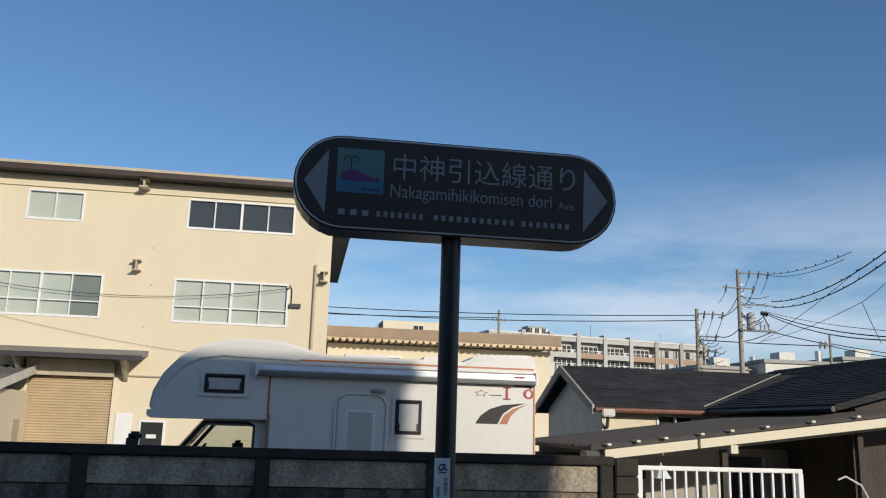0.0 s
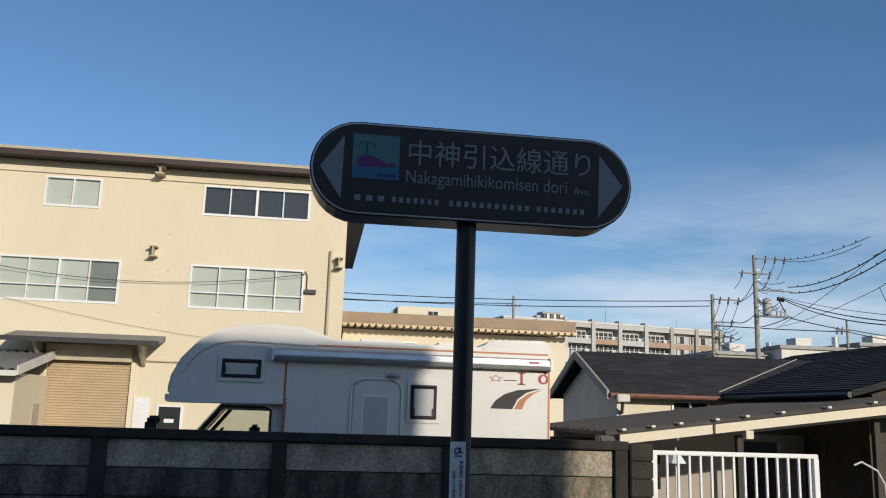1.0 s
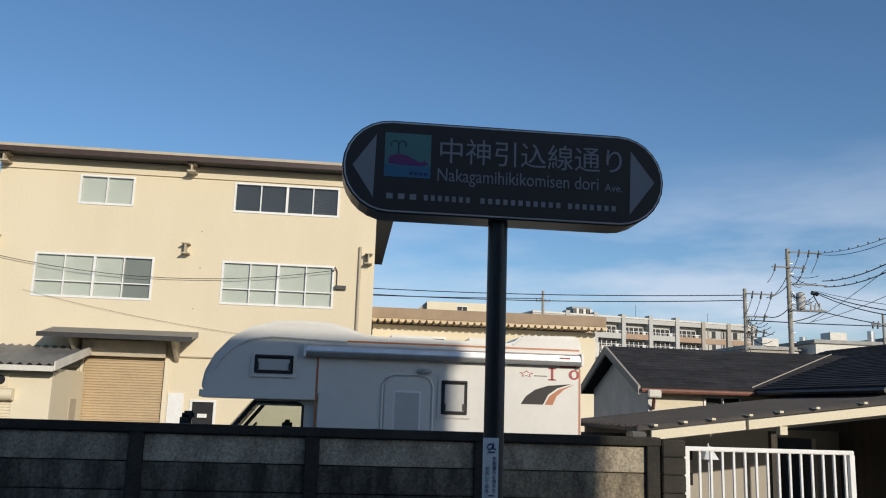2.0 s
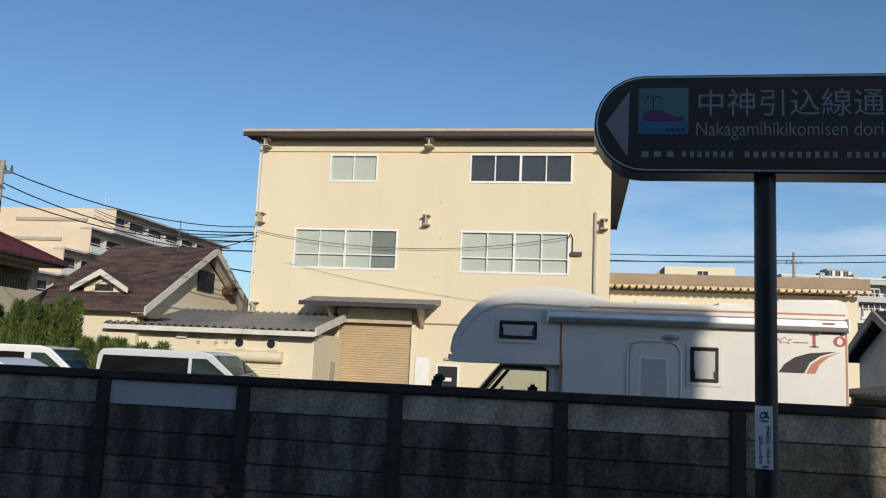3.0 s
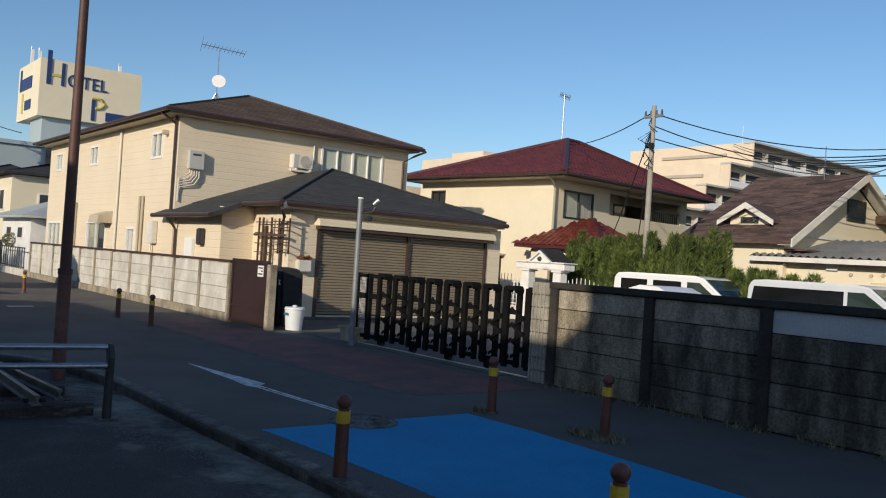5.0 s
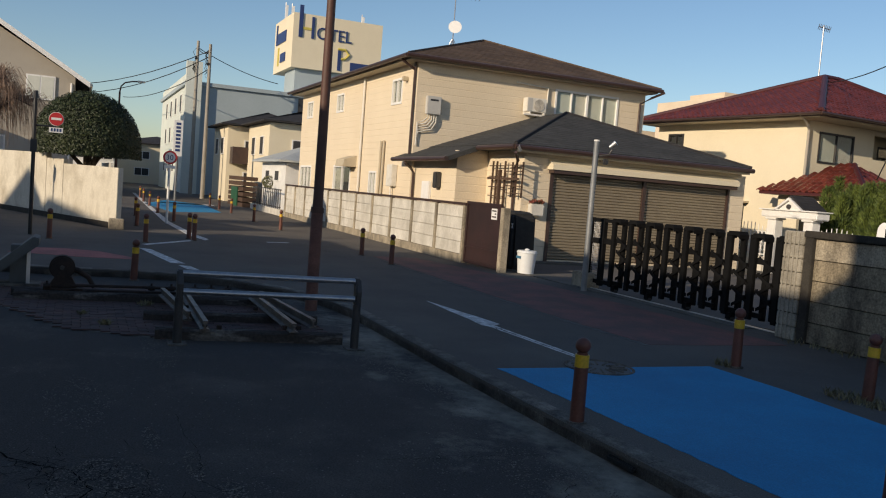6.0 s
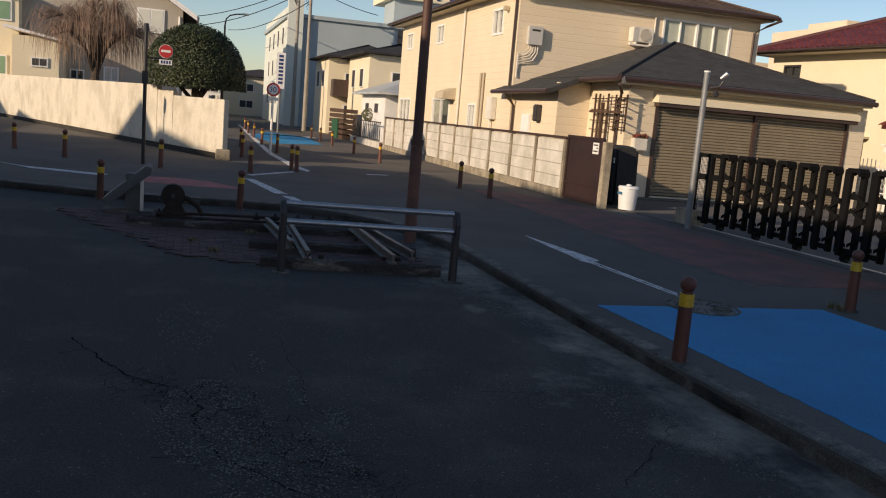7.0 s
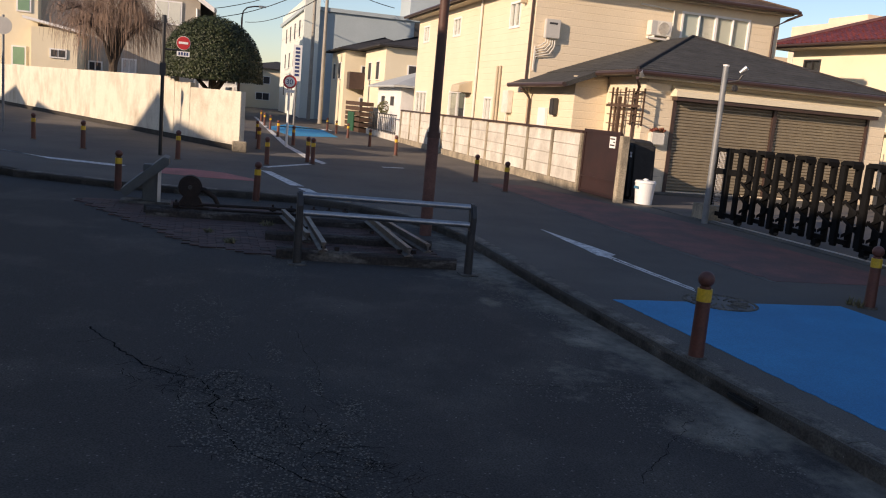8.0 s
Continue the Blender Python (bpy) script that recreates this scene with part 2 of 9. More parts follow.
REDTILE = mat("red_glazed_tile", (0.135, 0.028, 0.018), (0.080, 0.018, 0.013), 0.30, scale=4, fine=14, grain=0.15, rnd=0.2, bump=0.35, spec=0.5, isl=0.18)
REDTILE_BED = mat("red_tile_bed", (0.075, 0.016, 0.018), (0.05, 0.012, 0.013), 0.5, scale=4, fine=30)
METALROOF = mat("grey_corrugated_roof", (0.23, 0.23, 0.225), (0.17, 0.165, 0.16), 0.55, 0.3, scale=1.5, fine=20, grain=0.12)
LIGHTROOF = mat("pale_metal_roof", (0.50, 0.53, 0.53), (0.42, 0.45, 0.45), 0.5, 0.2, scale=1.5, fine=20)
GUTTER = mat("brown_gutter", (0.060, 0.034, 0.028), (0.045, 0.027, 0.022), 0.4, scale=4, fine=30)
COPPERGUT = mat("copper_gutter", (0.24, 0.10, 0.06), (0.16, 0.07, 0.045), 0.45, scale=4, fine=30)
SHUTTER = mat("olive_shutter_steel", (0.27, 0.225, 0.155), (0.23, 0.19, 0.135), 0.5, 0.15, scale=1.0, fine=20, grain=0.05)
SHUTTER_T = mat("tan_shutter_steel", (0.54, 0.42, 0.26), (0.48, 0.37, 0.23), 0.5, 0.1, scale=1.0, fine=20, grain=0.05)
BROWNGATE = mat("brown_gate_sheet", (0.040, 0.019, 0.017), (0.026, 0.014, 0.013), 0.5, scale=2, fine=30, grain=0.1)
WOODDARK = mat("stained_lattice_wood", (0.09, 0.05, 0.03), (0.06, 0.035, 0.022), 0.8, scale=6, fine=40, grain=0.2)
PLASTICW = mat("white_plastic", (0.72, 0.74, 0.74), (0.66, 0.68, 0.68), 0.45, scale=3, fine=20, grain=0.03)
SIGNFACE = mat("sign_brown_face", (0.036, 0.026, 0.023), (0.031, 0.023, 0.020), 0.5, scale=3, fine=40, grain=0.05, bump=0.03)
SIGNWHITE = mat("sign_lettering", (0.27, 0.27, 0.28), (0.24, 0.24, 0.25), 0.5, scale=5, fine=40, grain=0.03)
SIGNGREEN = mat("emblem_green", (0.10, 0.23, 0.21), (0.09, 0.21, 0.19), 0.5, grain=0.03)
SIGNBLUE = mat("emblem_blue", (0.05, 0.17, 0.28), (0.05, 0.15, 0.26), 0.5, grain=0.03)
SIGNPURPLE = mat("emblem_purple", (0.16, 0.03, 0.16), (0.13, 0.03, 0.14), 0.5, grain=0.03)
SIGNRED = mat("sign_red", (0.55, 0.03, 0.03), (0.48, 0.03, 0.03), 0.45, grain=0.03)
NAVY = mat("navy_letters", (0.02, 0.045, 0.16), (0.02, 0.04, 0.13), 0.5, grain=0.05)
GOLD = mat("yellow_letter", (0.60, 0.50, 0.10), (0.5, 0.42, 0.09), 0.5, grain=0.05)
DECALRED = mat("decal_red", (0.33, 0.02, 0.03), (0.28, 0.02, 0.03), 0.4, grain=0.03)
DECALDARK = mat("decal_maroon", (0.018, 0.010, 0.010), (0.014, 0.009, 0.009), 0.6, grain=0.03)
DECALORANGE = mat("decal_orange", (0.45, 0.16, 0.05), (0.38, 0.13, 0.05), 0.4, grain=0.03)
BLIND = mat("pale_green_blind", (0.62, 0.63, 0.56), (0.56, 0.57, 0.50), 0.8, scale=1.5, fine=20, grain=0.04)
GREYBLIND = mat("grey_green_blind", (0.24, 0.25, 0.22), (0.21, 0.22, 0.19), 0.8, scale=1.5, fine=20, grain=0.05)
CURTAIN = mat("curtain", (0.55, 0.53, 0.45), (0.42, 0.40, 0.34), 0.9, scale=3, fine=20, stretch=(4, 4, 0.2))
DARKROOM = mat("dark_interior", (0.03, 0.032, 0.035), (0.045, 0.045, 0.045), 0.8, scale=2, fine=10)
PALEGREY = mat("pale_grey_render", (0.50, 0.49, 0.46), (0.45, 0.44, 0.41), 0.85, scale=0.3, fine=10, grain=0.04)
TANBAND = mat("tan_balcony_panel", (0.40, 0.28, 0.19), (0.36, 0.25, 0.17), 0.85, scale=0.3, fine=10, grain=0.04)
BLUEGREY = mat("blue_grey_cladding", (0.36, 0.42, 0.44), (0.32, 0.38, 0.40), 0.7, scale=0.4, fine=10, grain=0.04)
MINT = mat("pale_mint_cladding", (0.62, 0.66, 0.60), (0.57, 0.61, 0.56), 0.7, scale=0.4, fine=10, grain=0.04)
WOODPOLE = mat("concrete_pole", (0.34, 0.31, 0.26), (0.27, 0.25, 0.21), 0.85, scale=3, fine=40, grain=0.12)
DARKGLASS = mat("dark_privacy_glass", (0.006, 0.007, 0.008), (0.009, 0.010, 0.011), 0.12, grain=0.02, bump=0.0, spec=0.4)
CABLE = mat("cable_black", (0.012, 0.012, 0.013), (0.018, 0.018, 0.018), 0.6)
LEAF = mat("bush_leaf", (0.044, 0.058, 0.017), (0.024, 0.035, 0.011), 0.55, scale=3, fine=12, grain=0.4)
JUNIPER = mat("juniper_green", (0.130, 0.168, 0.030), (0.028, 0.052, 0.011), 0.7, scale=3.5, fine=12, grain=0.5)
TWIG = mat("bare_twig", (0.27, 0.185, 0.135), (0.18, 0.12, 0.09), 0.9, scale=5, fine=30)
BARK = mat("bark", (0.11, 0.08, 0.055), (0.06, 0.045, 0.035), 0.95, scale=6, fine=40, grain=0.3, bump=0.7)
BRICKRED = mat("paving_brick", (0.115, 0.06, 0.05), (0.075, 0.05, 0.045), 0.92, scale=4, fine=60, grain=0.2, rnd=0.3, bump=0.4)
STONE = mat("grey_stone_slab", (0.11, 0.115, 0.11), (0.075, 0.08, 0.075), 0.6, scale=3, fine=80, grain=0.2)
WEED = mat("dry_weed", (0.28, 0.23, 0.13), (0.12, 0.11, 0.045), 0.9, scale=10, fine=30)
DIRT = mat("crack_dirt", (0.22, 0.20, 0.17), (0.12, 0.11, 0.095), 0.95, scale=6, fine=60, grain=0.3)
# dark tone that holds the shade round the lean-to
SHELTER_SHADE = mat("shaded_shelter_wall", (0.075, 0.062, 0.048), (0.05, 0.042, 0.034), 0.9, scale=2, fine=25, grain=0.2, stretch=(4, 4, 0.3))
GLASS = glass_mat("window_glass")


def speckled(m, density=22.0, gain=2.2, dust=None):
    """Adds pale stone chips to an asphalt, and dust blown along a kerb: dust=(y where it thins out, y where it lies full)."""
    n, l = m.node_tree.nodes, m.node_tree.links
    b = n["Principled BSDF"]
    src = b.inputs["Base Color"].links[0].from_socket
    geo = n.new("ShaderNodeNewGeometry")
    vo = n.new("ShaderNodeTexVoronoi"); vo.inputs["Scale"].default_value = density
    l.new(geo.outputs["Position"], vo.inputs["Vector"])
    near = n.new("ShaderNodeMapRange")
    near.inputs["From Min"].default_value, near.inputs["From Max"].default_value = 0.20, 0.12
    l.new(vo.outputs["Distance"], near.inputs["Value"])
    sp = n.new("ShaderNodeSeparateColor"); l.new(vo.outputs["Color"], sp.inputs["Color"])
    few = n.new("ShaderNodeMapRange")
    few.inputs["From Min"].default_value, few.inputs["From Max"].default_value = 0.55, 1.0
    l.new(sp.outputs["Red"], few.inputs["Value"])
    mu = n.new("ShaderNodeMath"); mu.operation = "MULTIPLY"
    l.new(near.outputs["Result"], mu.inputs[0]); l.new(few.outputs["Result"], mu.inputs[1])
    g = n.new("ShaderNodeMath"); g.operation = "MULTIPLY_ADD"
    g.inputs[1].default_value, g.inputs[2].default_value = gain, 1.0
    l.new(mu.outputs["Value"], g.inputs[0])
    sc = n.new("ShaderNodeVectorMath"); sc.operation = "SCALE"
    l.new(src, sc.inputs[0]); l.new(g.outputs["Value"], sc.inputs["Scale"])
    out = sc.outputs["Vector"]
    if dust:
        no = n.new("ShaderNodeTexNoise")
        no.inputs["Scale"].default_value, no.inputs["Detail"].default_value, no.inputs["Roughness"].default_value = 0.9, 9, 0.7
        l.new(geo.outputs["Position"], no.inputs["Vector"])
        xyz = n.new("ShaderNodeSeparateXYZ"); l.new(geo.outputs["Position"], xyz.inputs["Vector"])
        ad = n.new("ShaderNodeMath"); ad.operation = "MULTIPLY_ADD"
        ad.inputs[1].default_value = 5.0
        l.new(no.outputs["Fac"], ad.inputs[0]); l.new(xyz.outputs["Y"], ad.inputs[2])
        rg = n.new("ShaderNodeMapRange")
        rg.inputs["From Min"].default_value, rg.inputs["From Max"].default_value = dust[0] + 2.5, dust[1] + 2.5
        rg.inputs["To Max"].default_value = 0.95
        l.new(ad.outputs["Value"], rg.inputs["Value"])
        mx = n.new("ShaderNodeMix"); mx.data_type = "RGBA"
        mx.inputs["B"].default_value = (0.33, 0.285, 0.22, 1)
        l.new(rg.outputs["Result"], mx.inputs["Factor"]); l.new(out, mx.inputs["A"])
        out = mx.outputs["Result"]
    l.new(out, b.inputs["Base Color"])


speckled(SQUARE, 24, 2.6, (2.35, 3.4))
speckled(ASPHALT, 30, 1.6)
CARGLASS = glass_mat("tinted_car_glass", (0.22, 0.27, 0.25))

# ---------------------------------------------------------------- building tools
ORIGIN = {}


def thing(name, x=0.0, y=0.0, z=0.0, label="", category="", group="", kind=""):
    """An empty at a thing's base, in world axes; its parts are given in world places."""
    e = new(name)
    e.location = (x, y, z)
    ORIGIN[e.name] = Vector((x, y, z))
    return tagged(e, label, category, group, kind)


def part(name, bm, material, parent=None, label="", smooth=False, kind="", bevel=0.0):
    """Links a bmesh, given in world places, as one mesh under a thing or a part."""
    base = ORIGIN.get(parent.name, Vector()) if parent else Vector()
    if bevel:
        bmesh.ops.remove_doubles(bm, verts=bm.verts, dist=1e-5)
        sharp = [e for e in bm.edges if len(e.link_faces) == 2 and e.calc_face_angle(0) > 0.6]
        bmesh.ops.bevel(bm, geom=sharp, offset=bevel, segments=2, affect="EDGES", clamp_overlap=True)
    bmesh.ops.translate(bm, verts=bm.verts, vec=-base)
    bmesh.ops.recalc_face_normals(bm, faces=bm.faces)
    me = bpy.data.meshes.new(name)
    if smooth:
        for f in bm.faces:
            f.smooth = True
    bm.to_mesh(me)
    bm.free()
    if smooth:
        me.set_sharp_from_angle(angle=radians(38))
    me.materials.append(material)
    ob = new(name, me)
    if parent:
        ob.parent = parent
        ORIGIN[ob.name] = base
    return tagged(ob, label, kind=kind)


def shared(name, me, m, parent, base=None):
    """One more object on the same mesh data, under a parent; m is a world pose."""
    ob = new(name, me)
    ob.parent = parent
    ob.matrix_basis = Matrix.Translation(-ORIGIN.get(parent.name, Vector())) @ m
    return ob


def B(*dims, bm=None):
    """Boxes, each (x0, x1, y0, y1, z0, z1), in one bmesh."""
    bm = bm or bmesh.new()
    for x0, x1, y0, y1, z0, z1 in dims:
        v = [bm.verts.new((x, y, z)) for z in (z0, z1) for x, y in ((x0, y0), (x1, y0), (x1, y1), (x0, y1))]
        for f in ((3, 2, 1, 0), (4, 5, 6, 7), (0, 1, 5, 4), (1, 2, 6, 5), (2, 3, 7, 6), (3, 0, 4, 7)):
            bm.faces.new([v[i] for i in f])
    return bm


def C(p0, p1, r0, r1=None, seg=12, bm=None):
    """A round bar from p0 to p1."""
    bm = bm or bmesh.new()
    p0, p1 = Vector(p0), Vector(p1)
    r1 = r0 if r1 is None else r1
    q = (p1 - p0).to_track_quat("Z", "Y").to_matrix()
    rings = []
    for p, r in ((p0, r0), (p1, r1)):
        rings.append([bm.verts.new(p + q @ Vector((math.cos(a) * r, math.sin(a) * r, 0))) for a in [i * math.tau / seg for i in range(seg)]])
    for i in range(seg):
        bm.faces.new((rings[0][i], rings[0][(i + 1) % seg], rings[1][(i + 1) % seg], rings[1][i]))
    bm.faces.new(rings[0][::-1]); bm.faces.new(rings[1])
    return bm


def tube(pts, r, seg=6, bm=None, r_end=None):
    """A bent round bar through points."""
    bm = bm or bmesh.new()
    pts = [Vector(p) for p in pts]
    rings, n = [], len(pts)
    for i, p in enumerate(pts):
        d = (pts[min(i + 1, n - 1)] - pts[max(i - 1, 0)]).normalized()
        up = Vector((0, 0, 1)) if abs(d.z) < 0.95 else Vector((1, 0, 0))
        a = d.cross(up).normalized(); b = d.cross(a)
        rr = r if r_end is None else r + (r_end - r) * i / (n - 1)
        rings.append([bm.verts.new(p + a * math.cos(k * math.tau / seg) * rr + b * math.sin(k * math.tau / seg) * rr) for k in range(seg)])
    for s, t in zip(rings, rings[1:]):
        for k in range(seg):
            bm.faces.new((s[k], s[(k + 1) % seg], t[(k + 1) % seg], t[k]))
    bm.faces.new(rings[0][::-1]); bm.faces.new(rings[-1])
    return bm


def ball(c, r, bm=None, seg=14, squash=1.0):
    bm = bm or bmesh.new()
    bmesh.ops.create_uvsphere(bm, u_segments=seg, v_segments=max(6, seg // 2 + 1), radius=r, matrix=Matrix.Translation(c) @ Matrix.Diagonal((1, 1, squash, 1)))
    return bm


def prism(poly, axis, a0, a1, bm=None):
    """A polygon pushed along an axis. Pairs are (y, z) for x, (x, z) for y, (x, y) for z."""
    bm = bm or bmesh.new()
    put = {"x": lambda u, v, a: (a, u, v), "y": lambda u, v, a: (u, a, v), "z": lambda u, v, a: (u, v, a)}[axis]
    lo = [bm.verts.new(put(u, v, a0)) for u, v in poly]
    hi = [bm.verts.new(put(u, v, a1)) for u, v in poly]
    n = len(poly)
    for i in range(n):
        bm.faces.new((lo[i], lo[(i + 1) % n], hi[(i + 1) % n], hi[i]))
    bm.faces.new(lo[::-1]); bm.faces.new(hi)
    return bm


def wall(axis, pos, thick, u0, u1, z0, z1, holes=(), bm=None):
    """A wall across x or y at pos (its outer face), thick into the house (signed), with openings (u0, u1, z0, z1) through it."""
    bm = bm or bmesh.new()
    us = sorted({u0, u1, *[h[0] for h in holes], *[h[1] for h in holes]})
    zs = sorted({z0, z1, *[h[2] for h in holes], *[h[3] for h in holes]})
    vs = {}

    def vert(i, k, d):
        if (i, k, d) not in vs:
            a = pos + thick * d
            vs[i, k, d] = bm.verts.new((us[i], a, zs[k]) if axis == "y" else (a, us[i], zs[k]))
        return vs[i, k, d]

    def solid(i, k):
        if not (0 <= i < len(us) - 1 and 0 <= k < len(zs) - 1):
            return False
        uc, zc = (us[i] + us[i + 1]) / 2, (zs[k] + zs[k + 1]) / 2
        return not any(h[0] < uc < h[1] and h[2] < zc < h[3] for h in holes)

    for i in range(len(us) - 1):
        for k in range(len(zs) - 1):
            if not solid(i, k):
                continue
            for d in (0, 1):
                bm.faces.new([vert(*p, d) for p in ((i, k), (i + 1, k), (i + 1, k + 1), (i, k + 1))])
            for ni, nk, p, q in ((i - 1, k, (i, k), (i, k + 1)), (i + 1, k, (i + 1, k), (i + 1, k + 1)), (i, k - 1, (i, k), (i + 1, k)), (i, k + 1, (i, k + 1), (i + 1, k + 1))):
                if not solid(ni, nk):
                    bm.faces.new((vert(*p, 0), vert(*q, 0), vert(*q, 1), vert(*p, 1)))
    return bm


def folded(axis, pos, out, u0, u1, z0, z1, pitch, depth):
    """A closed roller shutter: one folded sheet with a flat back, its slats standing out by depth."""
    pts, z = [], z0
    while z < z1 - 0.005:
        t = min(z + pitch, z1)
        pts += [(pos, z), (pos + out * depth, z + pitch * 0.22), (pos + out * depth, t - pitch * 0.3)]
        z = t
    pts += [(pos, z1), (pos - out * 0.03, z1), (pos - out * 0.03, z0)]
    return prism(pts, "x" if axis == "y" else "y", u0, u1)


def window(th, axis, pos, inward, u0, u1, z0, z1, panes=2, split=None, frame_mat=None, back=None, w=0.05, label="", thick_every=0, deep=0.10):
    """A sliding window in a wall's opening: frame > panes, and a blind or dark room behind. inward is +1 or -1 along the axis."""
    fm = frame_mat or WHITE
    def bx(ua, ub, za, zb, d0, d1):
        a, b = sorted((pos + inward * d0, pos + inward * d1))
        return (ua, ub, a, b, za, zb) if axis == "y" else (a, b, ua, ub, za, zb)
    step = (u1 - u0) / panes
    holes = []
    for i in range(panes):
        la = w if i == 0 else w * (0.8 if thick_every and i % thick_every == 0 else 0.375)
        lb = w if i == panes - 1 else w * (0.8 if thick_every and (i + 1) % thick_every == 0 else 0.375)
        a, b = u0 + i * step + la, u0 + (i + 1) * step - lb
        if split:
            s = z0 + (z1 - z0) * split
            holes += [(a, b, z0 + w, s - w * 0.35), (a, b, s + w * 0.35, z1 - w)]
        else:
            holes.append((a, b, z0 + w, z1 - w))
    f = part("window", wall(axis, pos - inward * 0.03, inward * 0.11, u0 - 0.02, u1 + 0.02, z0 - 0.03, z1 + 0.02, holes), fm, th, label)
    for i in range(panes):
        p = part("pane", B(bx(u0 + i * step + w * 0.3, u0 + (i + 1) * step - w * 0.3, z0 + w * 0.8, z1 - w * 0.8, 0.03, 0.036)), GLASS, f)
        p.visible_shadow = False
    backs = back if isinstance(back, (list, tuple)) else [back] * panes
    for i, m in enumerate(backs):
        if m is not None:
            part("blind", B(bx(u0 + i * step, u0 + (i + 1) * step, z0, z1, deep, deep + 0.015)), m, f)
    return f


def hip(x0, x1, y0, y1, z0, h, along, inset=None, fascia=0.14, bm=None, shift=0.0):
    """A hipped roof over a rectangle: its ridge runs along x or y; the eaves have a fascia."""
    bm = bm or bmesh.new()
    B((x0, x1, y0, y1, z0 - fascia, z0), bm=bm)
    xm, ym = (x0 + x1) / 2, (y0 + y1) / 2
    if along == "x":
        k = (y1 - y0) / 2 if inset is None else inset
        a, b = (x0 + k, ym + shift), (x1 - k, ym + shift)
    else:
        k = (x1 - x0) / 2 if inset is None else inset
        a, b = (xm + shift, y0 + k), (xm + shift, y1 - k)
    e = 0.002
    c = [bm.verts.new(p) for p in ((x0, y0, z0 + e), (x1, y0, z0 + e), (x1, y1, z0 + e), (x0, y1, z0 + e))]
    ra, rb = bm.verts.new((*a, z0 + h)), bm.verts.new((*b, z0 + h))
    if along == "x":
        faces = ((c[0], c[1], rb, ra), (c[1], c[2], rb), (c[2], c[3], ra, rb), (c[3], c[0], ra))
    else:
        faces = ((c[0], c[1], ra), (c[1], c[2], rb, ra), (c[2], c[3], rb), (c[3], c[0], ra, rb))
    for f in faces:
        bm.faces.new(f)
    return bm


def courses(roof, a, b, d, c, material, step=0.25, length=0.9, lip=0.018, seed=1):
    """Lays overlapping roof slates on a face with its eave from a to b and its ridge from d to c, all in world places."""
    r = random.Random(seed)
    base = ORIGIN.get(roof.name, Vector())
    a, b, d, c = (Vector(p) - base for p in (a, b, d, c))
    ex = (b - a).normalized()
    nrm = ex.cross(d - a).normalized()
    up = nrm.cross(ex).normalized()
    H, W = (d - a).dot(up), (b - a).length
    l1, r1 = (d - a).dot(ex), (c - a).dot(ex)
    n = max(2, round(H / step))
    verts, faces = [], []
    for i in range(n):
        y0, y1 = H * i / n, min(H, H * (i + 1) / n + 0.02)
        lo, hi = l1 * y0 / H, W + (r1 - W) * y0 / H
        lo2, hi2 = l1 * y1 / H, W + (r1 - W) * y1 / H
        u = lo - (length * 0.5 if i % 2 else 0.0)
        while u < hi - 0.01:
            v = u + length
            p, q = max(u, lo) + 0.002, min(v, hi) - 0.002
            p2, q2 = min(max(u, lo2), hi2), max(min(v, hi2), lo2)
            if q - p > 0.03:
                t = lip * r.uniform(0.8, 1.25)
                k = len(verts)
                verts += [a + ex * p + up * y0 + nrm * 0.004, a + ex * q + up * y0 + nrm * 0.004, a + ex * q + up * y0 + nrm * (t + 0.004), a + ex * p + up * y0 + nrm * (t + 0.004), a + ex * q2 + up * y1 + nrm * 0.006, a + ex * p2 + up * y1 + nrm * 0.006]
                faces += [(k, k + 1, k + 2, k + 3), (k + 3, k + 2, k + 4, k + 5)]
            u = v
    me = bpy.data.meshes.new("slate_field")
    me.from_pydata([tuple(v) for v in verts], [], faces)
    me.materials.append(material)
    ob = new("slate_field", me); ob.parent = roof
    ORIGIN[ob.name] = base
    return tagged(ob, kind="stuff")


def hip_courses(roof, x0, x1, y0, y1, z0, h, inset, material, **kw):
    """Slates on the two faces of a hipped roof that look towards the street; its ridge runs along x."""
    ym, z = (y0 + y1) / 2, z0 + 0.003
    ra, rb = (x0 + inset, ym, z0 + h), (x1 - inset, ym, z0 + h)
    courses(roof, (x0, y0, z), (x1, y0, z), ra, rb, material, seed=1, **kw)
    courses(roof, (x1, y0, z), (x1, y1, z), rb, rb, material, seed=2, **kw)


def gutter_line(p0, p1, r=0.06):
    return C(p0, p1, r, seg=8)


def text_mesh(body, size, depth=0.004, spacing=1.0, wscale=1.0):
    """A mesh of words in the built-in font, in the xz plane facing -y, from its left foot."""
    cu = bpy.data.curves.new("lettering", "FONT")
    cu.body, cu.size, cu.extrude, cu.space_character = body, size, depth / 2, spacing
    tmp = bpy.data.objects.new("lettering", cu)
    scene.collection.objects.link(tmp)
    dg = bpy.context.evaluated_depsgraph_get()
    me = bpy.data.meshes.new_from_object(tmp.evaluated_get(dg))
    bpy.data.objects.remove(tmp)
    bpy.data.curves.remove(cu)
    me.transform(Matrix.Diagonal((wscale, 1, 1, 1)))
    me.transform(Matrix.Rotation(radians(90), 4, "X"))
    return me


def sag(p0, p1, drop, n=10):
    p0, p1 = Vector(p0), Vector(p1)
    return [p0.lerp(p1, i / n) - Vector((0, 0, drop * 4 * (i / n) * (1 - i / n))) for i in range(n + 1)]

